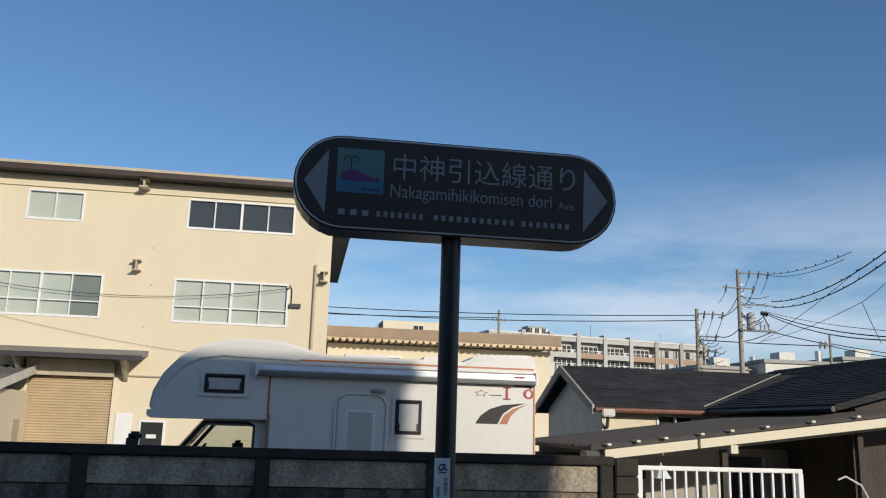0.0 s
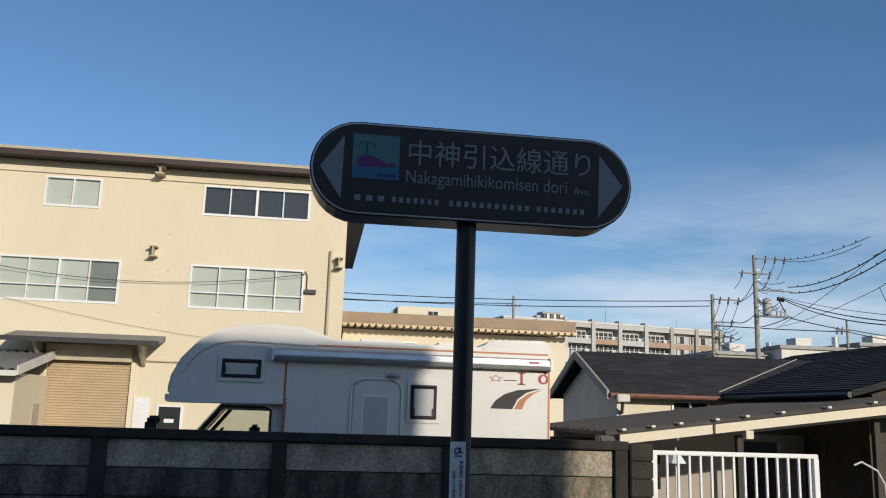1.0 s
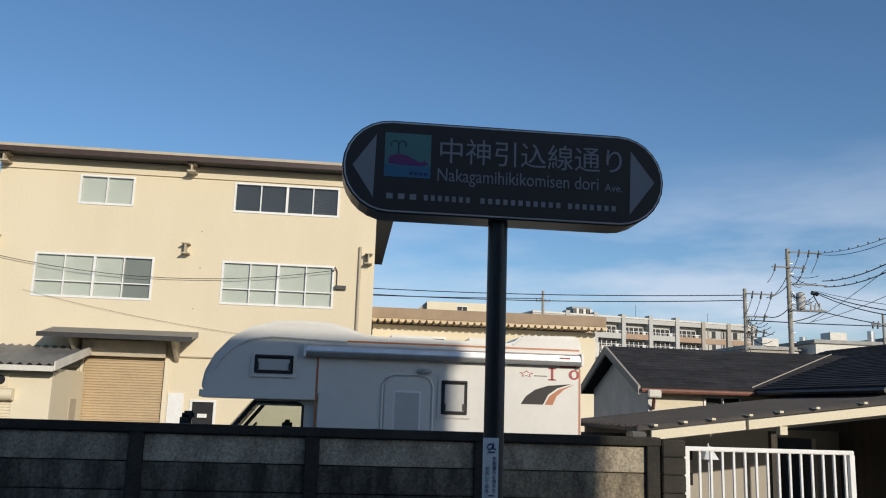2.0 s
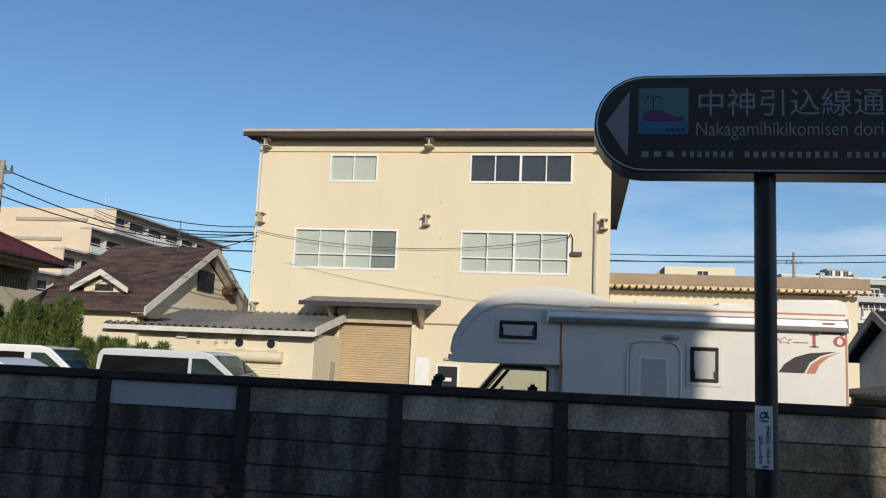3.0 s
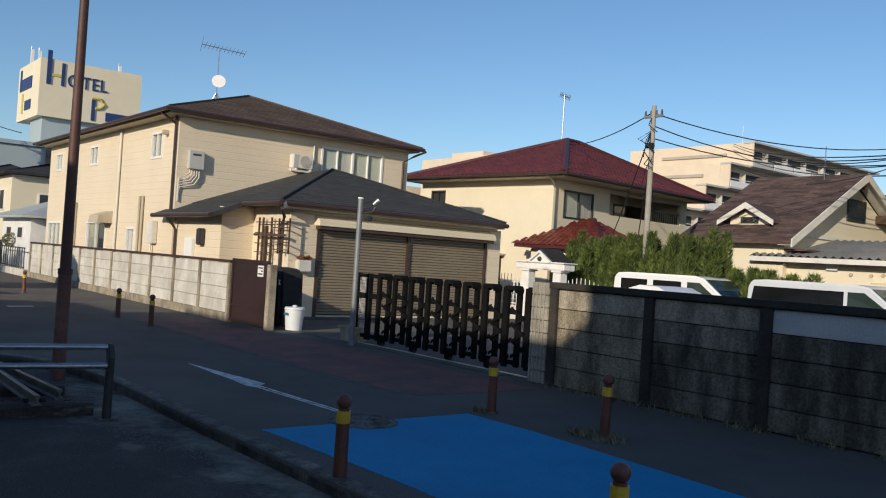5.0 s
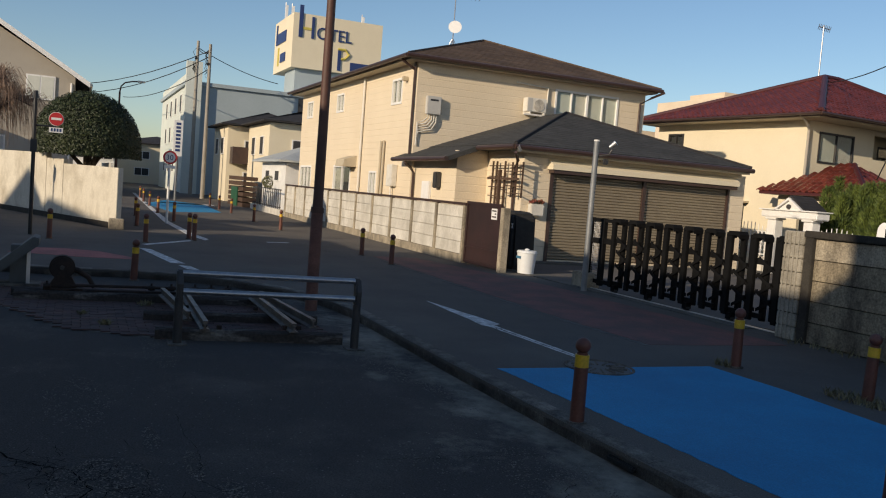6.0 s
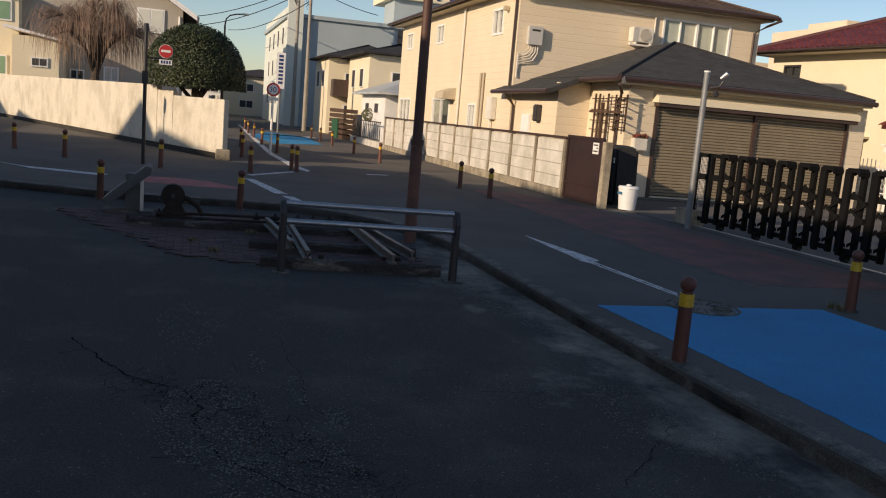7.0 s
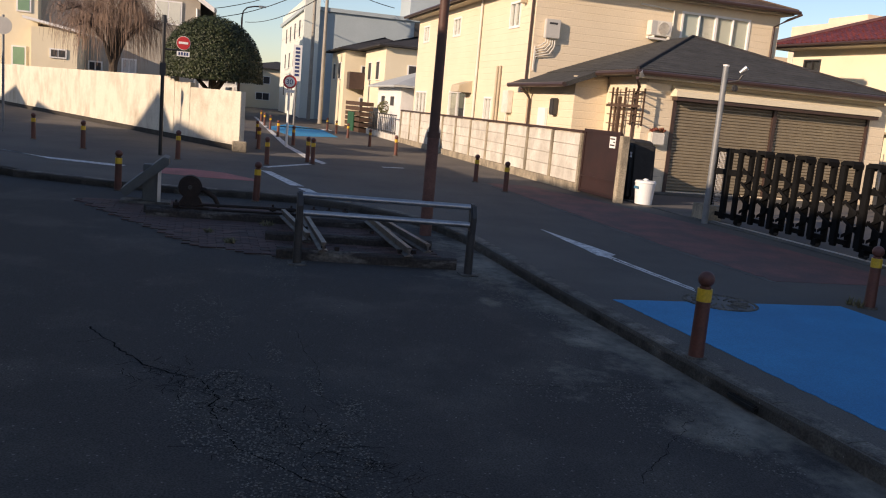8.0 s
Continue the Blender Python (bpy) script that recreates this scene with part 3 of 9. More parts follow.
# ---------------------------------------------------------------- ground, road, square
part("ground", B((-1500, 1500, -1500, 1500, -0.9, -0.126)), GROUND, None, "dull grey ground reaching the horizon").select_set(False)
tagged(bpy.data.objects["ground"], category="ground", kind="structure")
KERBLINE = [(60, 3.08), (-3.5, 3.08), (-5.5, 3.01), (-8.2, 2.97), (-10.2, 2.98), (-11.6, 2.97), (-12.6, 2.84), (-13.6, 2.45), (-14.55, 1.78), (-15.15, 0.98), (-15.45, 0.1), (-15.55, -0.9), (-15.9, -2.1), (-16.8, -3.9), (-18.4, -5.6), (-40, -18), (-90, -46)]
road_poly = KERBLINE + [(-400, -46), (-400, 400), (400, 400), (400, 3.08)]
road = part("road", prism(road_poly, "z", -0.5, 0.0), ASPHALT, None, "dark grey worn asphalt road")
tagged(road, category="road", kind="structure")
square = part("pavement", prism([(60, 3.08)] + KERBLINE[1:] + [(-90, -120), (60, -120)], "z", -0.8, -0.12), SQUARE, None, "cracked dark asphalt of a small open square")
tagged(square, category="pavement", kind="structure")


def strip(line, left, right, z0, z1):
    """A band along a line of points, from left to right of it, as a bmesh."""
    bm = bmesh.new()
    rows = []
    for i, p in enumerate(line):
        a, b = Vector(line[max(i - 1, 0)]), Vector(line[min(i + 1, len(line) - 1)])
        d = (b - a).normalized(); nrm = Vector((-d.y, d.x)); p = Vector(p)
        rows.append([bm.verts.new((*(p + nrm * o), z)) for o, z in ((left, z0), (left, z1), (right, z1), (right, z0))])
    for s, t in zip(rows, rows[1:]):
        for k in range(4):
            bm.faces.new((s[k], s[(k + 1) % 4], t[(k + 1) % 4], t[k]))
    bm.faces.new(rows[0]); bm.faces.new(rows[-1][::-1])
    return bm


def kerb_stone(a, b):
    """One cast kerb stone from a to b, its upper edge towards the square rounded."""
    d = (b - a).normalized(); n = Vector((d.y, -d.x))
    prof = [(0.0, -0.3), (0.0, -0.035), (0.008, -0.010), (0.024, 0.006), (0.045, 0.012), (0.16, 0.012), (0.16, -0.3)]
    bm = bmesh.new()
    rows = [[bm.verts.new((*(p + n * u), z)) for u, z in prof] for p in (a + d * 0.004, b - d * 0.004)]
    k = len(prof)
    for i in range(k):
        bm.faces.new((rows[0][i], rows[0][(i + 1) % k], rows[1][(i + 1) % k], rows[1][i]))
    bm.faces.new(rows[0]); bm.faces.new(rows[1][::-1])
    return bm


kerb = thing("kerb", -8, 3.0, 0, "weathered concrete kerb stones between square and road", "kerb", kind="structure")
for pa, pb in zip(KERBLINE[1:-3], KERBLINE[2:-2]):
    pa, pb = Vector(pa), Vector(pb)
    n_st = max(1, round((pb - pa).length / 0.62))
    for k in range(n_st):
        part("kerb_stone", kerb_stone(pa.lerp(pb, k / n_st), pa.lerp(pb, (k + 1) / n_st)), KERB, kerb)
part("kerb_run", strip(KERBLINE[:2], 0.0, -0.16, -0.3, 0.012), KERB, kerb)
part("kerb_run", strip(KERBLINE[-4:-1], 0.0, -0.16, -0.3, 0.012), KERB, kerb)
apron = part("gutter_apron", strip(KERBLINE[:-1], -0.16, -0.30, -0.2, 0.004), ASPHALT, None, "dark asphalt gutter strip along the kerb")
tagged(apron, category="gutter", kind="structure")
# drain slot in the kerb face
sl = part("drain_slot", B((-5.25, -4.93, 2.985, 3.03, -0.098, -0.055)), BLACK, None, "dark drain slot in the kerb face", bevel=0.012)
tagged(sl, category="drain", kind="structure")


def paint(name, poly, m, label, z=0.004):
    ob = part(name, prism(poly, "z", -0.02, z), m, None, label)
    return tagged(ob, category="road marking", kind="structure")


def worn_edge(line, rough, seed):
    """Short crooked steps along a line, for the crumbled edge of road paint."""
    rg = random.Random(seed)
    pts = []
    for (xa, ya), (xb, yb) in zip(line, line[1:]):
        n = max(2, int(math.hypot(xb - xa, yb - ya) / 0.07))
        pts += [(xa + (xb - xa) * k / n + rg.uniform(-rough, rough) * 0.5, ya + (yb - ya) * k / n + rg.uniform(-rough, rough)) for k in range(n)]
    return pts


paint("blue_crossing", [(-7.78, 3.37), (-7.72, 6.1), (-6.6, 6.12), (-4.0, 5.92), (3.5, 5.6)] + worn_edge([(3.5, 3.54), (-4.4, 3.52), (-6.0, 3.48), (-7.76, 3.38)], 0.012, 5), BLUEPAINT, "bright blue painted road patch with worn edges")
paint("blue_crossing", [(-37.5, 3.0), (-39.6, 5.4), (-48.0, 5.7), (-51.4, 4.0), (-44.9, 2.4)], BLUEPAINT, "bright blue painted road patch down the street")
paint("red_strip", [(-8.9, 8.5), (-15.0, 8.35), (-20.3, 7.4)] + worn_edge([(-20.3, 6.22), (-15, 6.16), (-11.0, 6.13), (-8.9, 6.24)], 0.03, 8), REDPAINT, "worn dull red pavement strip")
arrow = paint("road_arrow", [(-12.56, 4.54), (-12.07, 4.60), (-11.38, 4.67), (-11.06, 4.72), (-10.45, 4.77), (-10.35, 4.64), (-10.10, 4.64), (-10.12, 4.60), (-10.3, 4.585), (-10.12, 4.56), (-10.1, 4.53), (-10.26, 4.52), (-10.36, 4.45), (-10.87, 4.49), (-11.6, 4.50)], WHITEPAINT, "worn white arrow painted on the road")
part("shaft_line", prism(worn_edge([(-10.10, 4.64), (-8.38, 4.725)], 0.006, 11) + worn_edge([(-8.36, 4.685), (-10.12, 4.598)], 0.008, 12), "z", -0.02, 0.004), WHITEPAINT, arrow)
part("shaft_line", prism(worn_edge([(-10.12, 4.56), (-8.30, 4.665)], 0.008, 13) + worn_edge([(-8.26, 4.632), (-10.10, 4.53)], 0.006, 14), "z", -0.02, 0.004), WHITEPAINT, arrow)
paint("strip_edge", worn_edge([(-8.9, 6.20), (-11.0, 6.09), (-15.0, 6.12), (-20.3, 6.18)], 0.02, 9) + worn_edge([(-20.3, 6.10), (-15.0, 6.04), (-11.0, 6.02), (-8.9, 6.12)], 0.03, 10), PAVING, "worn pale edging of the red strip")
paint("pink_patch", [(-18.0, -1.85), (-17.5, -0.6), (-17.35, 0.42), (-17.75, 0.36), (-18.7, -0.2), (-19.1, -0.9), (-19.0, -1.55), (-18.5, -1.5)], PINKPAINT, "faded red paint patch on the side road")
paint("edge_line", [(-21.6, -5.6), (-20.8, -4.75), (-19.5, -3.75), (-18.7, -2.30), (-19.05, -2.2), (-19.9, -3.95), (-21.0, -4.98), (-21.8, -5.8)], WHITEPAINT, "worn white line on the side road")
for poly in ([(-19.9, 0.62), (-17.0, 1.02), (-16.9, 1.28), (-19.7, 0.85)], [(-16.6, 1.12), (-16.0, 1.22), (-15.9, 1.42), (-16.5, 1.33)], [(-15.6, 1.28), (-14.95, 1.42), (-14.8, 1.68), (-15.5, 1.52)]):
    paint("centre_line", poly, WHITEPAINT, "short worn white line")
paint("edge_line", [(-22.9, 2.45), (-23.3, 2.6), (-25.0, 2.42), (-30.2, 2.25), (-62, 2.95), (-62, 2.75), (-30.2, 2.05), (-24.5, 2.2)], WHITEPAINT, "white road edge line along the bollards")
paint("stop_line", [(-20.75, 0.85), (-22.65, 2.2), (-22.8, 2.1), (-20.9, 0.75)], WHITEPAINT, "white stop line")
paint("stop_line", [(-47, 3.2), (-47, 6.2), (-48.5, 6.2), (-48.5, 3.2)], WHITEPAINT, "white stop line far down the street")
paint("short_line", [(-23.15, 4.15), (-23.3, 4.8), (-23.5, 4.8), (-23.35, 4.15)], WHITEPAINT, "short worn white line")

# manhole
mh = thing("manhole_cover", -7.75, 4.60, 0, "round cast-iron manhole cover set in the road", "manhole", kind="structure")
part("cover", C((-7.75, 4.60, -0.03), (-7.75, 4.60, 0.006), 0.34, seg=28), DARKSTEEL, mh)
bm = bmesh.new()
for k in range(14):
    a = k * math.tau / 14
    C((-7.75 + math.cos(a) * 0.12, 4.6 + math.sin(a) * 0.12, 0.009), (-7.75 + math.cos(a) * 0.30, 4.6 + math.sin(a) * 0.30, 0.009), 0.012, seg=4, bm=bm)
part("rib", bm, KERB, mh)
rim = bmesh.new()
for k in range(28):
    a, b = k * math.tau / 28, (k + 1) * math.tau / 28
    C((-7.75 + math.cos(a) * 0.37, 4.6 + math.sin(a) * 0.37, 0.004), (-7.75 + math.cos(b) * 0.37, 4.6 + math.sin(b) * 0.37, 0.004), 0.018, seg=5, bm=rim)
part("rim", rim, KERB, mh)

# yard behind the wall
yard = part("yard", B((-19.9, 4.2, 9.4, 36, -0.3, 0.012)), YARD, None, "dusty grey asphalt yard behind the wall")
tagged(yard, category="yard", kind="structure")
drive = part("driveway", B((-20.3, -10.2, 8.9, 9.38, -0.3, 0.02)), PAVING, None, "worn pale concrete apron at the sliding gate")
tagged(drive, category="driveway", kind="structure")
drive = part("driveway", B((-20.4, -19.92, 9.4, 19, -0.3, 0.06)), PAVING, None, "concrete sill before the garage shutters")
tagged(drive, category="driveway", kind="structure")

# ---------------------------------------------------------------- concrete panel wall
WX = [-9.10, -7.29, -5.53, -3.74, -1.90, -0.02, 1.86, 3.86]     # post places
cw = thing("wall_concrete", -5, 9.0, 0, "stained grey concrete panel wall with a dark cap", "wall", kind="structure")
for i, x in enumerate(WX):
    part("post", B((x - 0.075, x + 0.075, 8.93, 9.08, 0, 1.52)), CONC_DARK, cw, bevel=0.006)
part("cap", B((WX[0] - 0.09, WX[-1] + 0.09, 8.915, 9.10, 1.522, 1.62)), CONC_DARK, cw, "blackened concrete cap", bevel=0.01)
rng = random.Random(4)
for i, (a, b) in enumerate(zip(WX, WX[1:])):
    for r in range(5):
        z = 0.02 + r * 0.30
        # end bays get the sunlit copy, the others a colour with shade in it
        m = CONC_NEW if (i == 2 and r == 4) else CONC if r == 4 else CONC_SUNBAY if i in (0, 6) else CONC_LOW
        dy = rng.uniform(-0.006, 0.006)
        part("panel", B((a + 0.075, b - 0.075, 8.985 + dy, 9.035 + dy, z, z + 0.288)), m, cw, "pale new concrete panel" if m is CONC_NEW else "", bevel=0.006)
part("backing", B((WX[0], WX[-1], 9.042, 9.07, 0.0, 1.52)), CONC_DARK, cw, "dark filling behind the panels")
# end pier of blocks by the gate
pier = thing("wall_pier", -9.45, 9.1, 0, "grey concrete block pier beside the sliding gate", "pier", kind="structure")
for r in range(8):
    part("block", B((-9.57, -9.195, 8.93, 9.22, 0.01 + r * 0.2, 0.2 + r * 0.2)), PIERCONC, pier, bevel=0.01)
bm = bmesh.new()
for x in (-9.52, -9.44, -9.36, -9.28):
    B((x - 0.012, x + 0.012, 8.918, 8.93, 0.02, 1.58), bm=bm)
part("rib", bm, PIERCONC, pier)
pier = thing("wall_pier", 4.12, 9.0, 0, "dark rough concrete pier at the wall's end", "pier", kind="structure")
for r in range(8):
    part("block", B((3.965, 4.24, 8.92, 9.10, 0.01 + r * 0.2, 0.2 + r * 0.2)), CONC_DARK, pier, bevel=0.01)
# weeds along the wall's foot and round one bollard
def weeds(name, spots, label, seed=1, h=0.12):
    r = random.Random(seed)
    verts, faces = [], []
    for (cx, cy, z, rad, n) in spots:
        for _ in range(n):
            a, d = r.uniform(0, math.tau), rad * math.sqrt(r.random())
            x, y = cx + math.cos(a) * d, cy + math.sin(a) * d * 0.5
            l, b, t = r.uniform(0.4, 1) * h, r.uniform(0, math.tau), r.uniform(0.2, 1.0) * h
            w = 0.008
            k = len(verts)
            verts += [(x - w * math.sin(b), y + w * math.cos(b), z), (x + w * math.sin(b), y - w * math.cos(b), z), (x + math.cos(b) * t, y + math.sin(b) * t, z + l)]
            faces.append((k, k + 1, k + 2))
    me = bpy.data.meshes.new(name)
    me.from_pydata(verts, [], faces)
    me.materials.append(WEED)
    return tagged(new(name, me), label, "weeds", kind="stuff")
weeds("weeds", [(-9 + 0.45 * i + 0.2 * math.sin(i * 3), 8.85, 0.0, 0.3, 26) for i in range(28)], "dry weeds along the foot of the concrete wall")
weeds("weeds", [(-6.12, 6.6, 0.0, 0.42, 260)], "dry grass clump round a bollard's foot", 2, 0.1)
weeds("weeds", [(-7.78, 6.35, 0.0, 0.14, 60)], "small weed tuft at a bollard's foot", 3)
weeds("weeds", [(-10.9, -0.3, -0.11, 0.16, 120), (-11.6, -0.55, -0.11, 0.12, 60), (-12.4, 0.25, -0.10, 0.2, 90)], "low weeds between paving bricks", 4, 0.06)

# ---------------------------------------------------------------- three-storey factory building
def factory():
    X0, X1, Y, Z = -13.38, 1.2, 32.5, 11.35
    f = thing("factory_building", -6, Y, 0, "cream rendered three-storey factory building with a mono-pitch roof", "building")
    H = dict(w1=(-10.36, -8.32, 9.22, 10.36), w3=(-4.45, -0.33, 9.22, 10.40), wl=(-11.70, -7.32, 5.56, 7.21), wr=(-4.70, -0.38, 5.55, 7.21), sh=(-9.52, -6.54, 0, 3.36), dr=(-5.41, -4.62, 0, 1.78))
    part("wall", wall("y", Y, 0.25, X0, X1, 0, 11.0, list(H.values())), CREAM, f)
    part("wall", wall("x", X1, -0.25, Y + 0.25, Y + 20.3, 0, 10.8), CREAM, f)
    part("wall", wall("x", X0, 0.25, Y + 0.25, Y + 20.3, 0, 10.8), CREAM, f)
    part("wall", wall("y", Y + 20.55, -0.25, X0, X1, 0, 10.8), CREAM, f)
    part("floor", B((X0 + 0.26, X1 - 0.26, Y + 0.26, Y + 11.7, 4.3, 4.5)), PALEGREY, f)
    part("floor", B((X0 + 0.26, X1 - 0.26, Y + 0.26, Y + 11.7, 8.2, 8.4)), PALEGREY, f)
    # string course and eave
    part("string_course", B((X0 + 0.02, X1 - 0.02, Y - 0.07, Y - 0.002, 10.48, 10.70)), CREAM, f)
    part("roof", prism([(Y - 0.75, 11.08), (Y - 0.75, 11.20), (Y + 21.0, 11.3), (Y + 21.0, 11.1)], "x", X0 - 0.55, X1 + 1.0), METALROOF, f, "thin metal roof with deep eaves")
    part("fascia", B((X0 - 0.6, X1 + 1.05, Y - 0.86, Y - 0.755, 11.13, 11.24)), CREAM_D, f)
    # dark strip and soffit stand for the eave's shade; no real gutter here
    part("gutter", B((X0 - 0.58, X1 + 1.0, Y - 0.84, Y - 0.755, 10.95, 11.126)), GUTTER, f)
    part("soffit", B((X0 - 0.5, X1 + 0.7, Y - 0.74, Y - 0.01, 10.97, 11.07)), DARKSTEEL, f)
    # deep eave along the side, its shade put into the dark soffit
    part("side_soffit", B((X1 + 0.002, X1 + 0.98, Y + 0.1, Y + 20.9, 10.86, 10.96)), DARKSTEEL, f, "corrugated eave soffit, darkened for the shade under it")
    part("side_fascia", B((X1 + 0.985, X1 + 1.04, Y - 0.74, Y + 20.9, 10.84, 11.09)), DARKSTEEL, f)
    # steel beam ends
    for x in (X0 + 0.28, -6.1, X1 - 0.3):
        part("bracket", B((x - 0.16, x + 0.16, Y - 0.62, Y - 0.002, 10.89, 10.96), (x - 0.03, x + 0.03, Y - 0.6, Y - 0.002, 10.66, 10.89), (x - 0.16, x + 0.16, Y - 0.6, Y - 0.002, 10.60, 10.66)), CREAM_D, f)
    for x, z in ((X0 + 0.2, 7.6), (-6.12, 7.6), (X1 - 0.25, 7.55), (X0 + 0.2, 3.85)):
        part("bracket", B((x - 0.15, x + 0.15, Y - 0.42, Y - 0.002, z + 0.17, z + 0.21), (x - 0.025, x + 0.025, Y - 0.4, Y - 0.002, z - 0.17, z + 0.17), (x - 0.15, x + 0.15, Y - 0.42, Y - 0.002, z - 0.21, z - 0.17)), CREAM_D, f, "steel beam stub in wall colour")
    window(f, "y", Y, 1, *H["w1"], panes=2, back=BLIND, w=0.058)
    window(f, "y", Y, 1, *H["w3"], panes=4, back=DARKROOM, w=0.058, thick_every=2)
    window(f, "y", Y, 1, *H["wl"], panes=4, split=0.36, back=[BLIND, BLIND, BLIND, GREYBLIND], w=0.058, thick_every=2)
    window(f, "y", Y, 1, *H["wr"], panes=4, split=0.36, back=BLIND, w=0.058, thick_every=2)
    # goods entrance: shutter, jambs and canopy
    part("shutter", folded("y", Y + 0.10, -1, -9.5, -6.56, 0, 3.34, 0.1, 0.035), SHUTTER_T, f, "tan steel roller shutter, closed")
    part("jamb", B((-9.62, -9.525, Y - 0.06, Y + 0.12, 0, 3.36)), CREAM_L, f)
    part("jamb", B((-6.535, -6.36, Y - 0.06, Y + 0.12, 0, 3.36)), CREAM_L, f)
    part("shutter_box", B((-9.55, -6.5, Y - 0.28, Y - 0.003, 3.365, 3.95)), CREAM_D, f)
    part("canopy", prism([(Y - 1.5, 3.98), (Y - 1.5, 4.08), (Y - 0.003, 4.40), (Y - 0.003, 4.22)], "x", -10.75, -5.4), METALROOF, f, "sloping corrugated canopy over the goods door")
    part("canopy_edge", B((-10.8, -5.35, Y - 1.56, Y - 1.505, 3.93, 4.10)), DARKSTEEL, f)
    for x in (-9.75, -6.1):
        bm = prism([(Y - 1.3, 3.98), (Y - 0.002, 3.98), (Y - 0.002, 3.25), (Y - 0.12, 3.25)], "x", x - 0.06, x + 0.06)
        part("canopy_bracket", bm, CREAM_D, f)
    part("door", B((-5.40, -4.63, Y + 0.03, Y + 0.08, 0, 1.77)), BLACK, f, "black steel door with a white plate")
    part("door_frame", B((-5.5, -5.41, Y - 0.03, Y + 0.1, 0, 1.86), (-4.62, -4.53, Y - 0.03, Y + 0.1, 0, 1.86), (-5.41, -4.62, Y - 0.03, Y + 0.1, 1.78, 1.86)), WHITE, f)
    part("notice", B((-5.2, -4.85, Y + 0.015, Y + 0.03, 1.2, 1.34)), WHITE, f)
    part("white_board", B((-6.32, -5.75, Y - 0.05, Y - 0.003, 0.5, 2.08)), WHITE, f, "tall plain white board")
    part("lamp", B((-5.15, -4.9, Y - 0.13, Y - 0.003, 2.02, 2.13)), CREAM_D, f, "small wall lamp over the door", bevel=0.02)
    part("downpipe", C((0.62, Y - 0.08, 2.2), (0.62, Y - 0.08, 8.05), 0.055, seg=10), CREAM_D, f)
    part("downpipe", C((X0 - 0.06, Y - 0.08, 0), (X0 - 0.06, Y - 0.08, 10.9), 0.05, seg=10), CREAM_L, f)
    part("vent_hood", B((-0.32, 0.12, Y - 0.16, Y - 0.003, 6.30, 6.45)), DARKSTEEL, f)
    part("conduit", tube([(-0.42, Y - 0.04, 7.0), (-0.34, Y - 0.05, 7.2), (-0.25, Y - 0.05, 7.0), (-0.25, Y - 0.05, 6.4)], 0.02), CABLE, f)
    part("pipe", tube([(-6.3, Y - 0.06, 3.45), (-4.0, Y - 0.06, 3.45), (-4.0, Y - 0.06, 3.2)], 0.035), CREAM_D, f)
    for x, z in ((-5.6, 8.35), (-5.55, 6.9), (-5.7, 5.3), (-11.9, 5.1)):
        part("anchor_plate", C((x, Y - 0.02, z), (x, Y + 0.002, z), 0.035 if x > -11 else 0.1, seg=8), CREAM_D if x > -11 else CREAM, f)
    return f


factory()


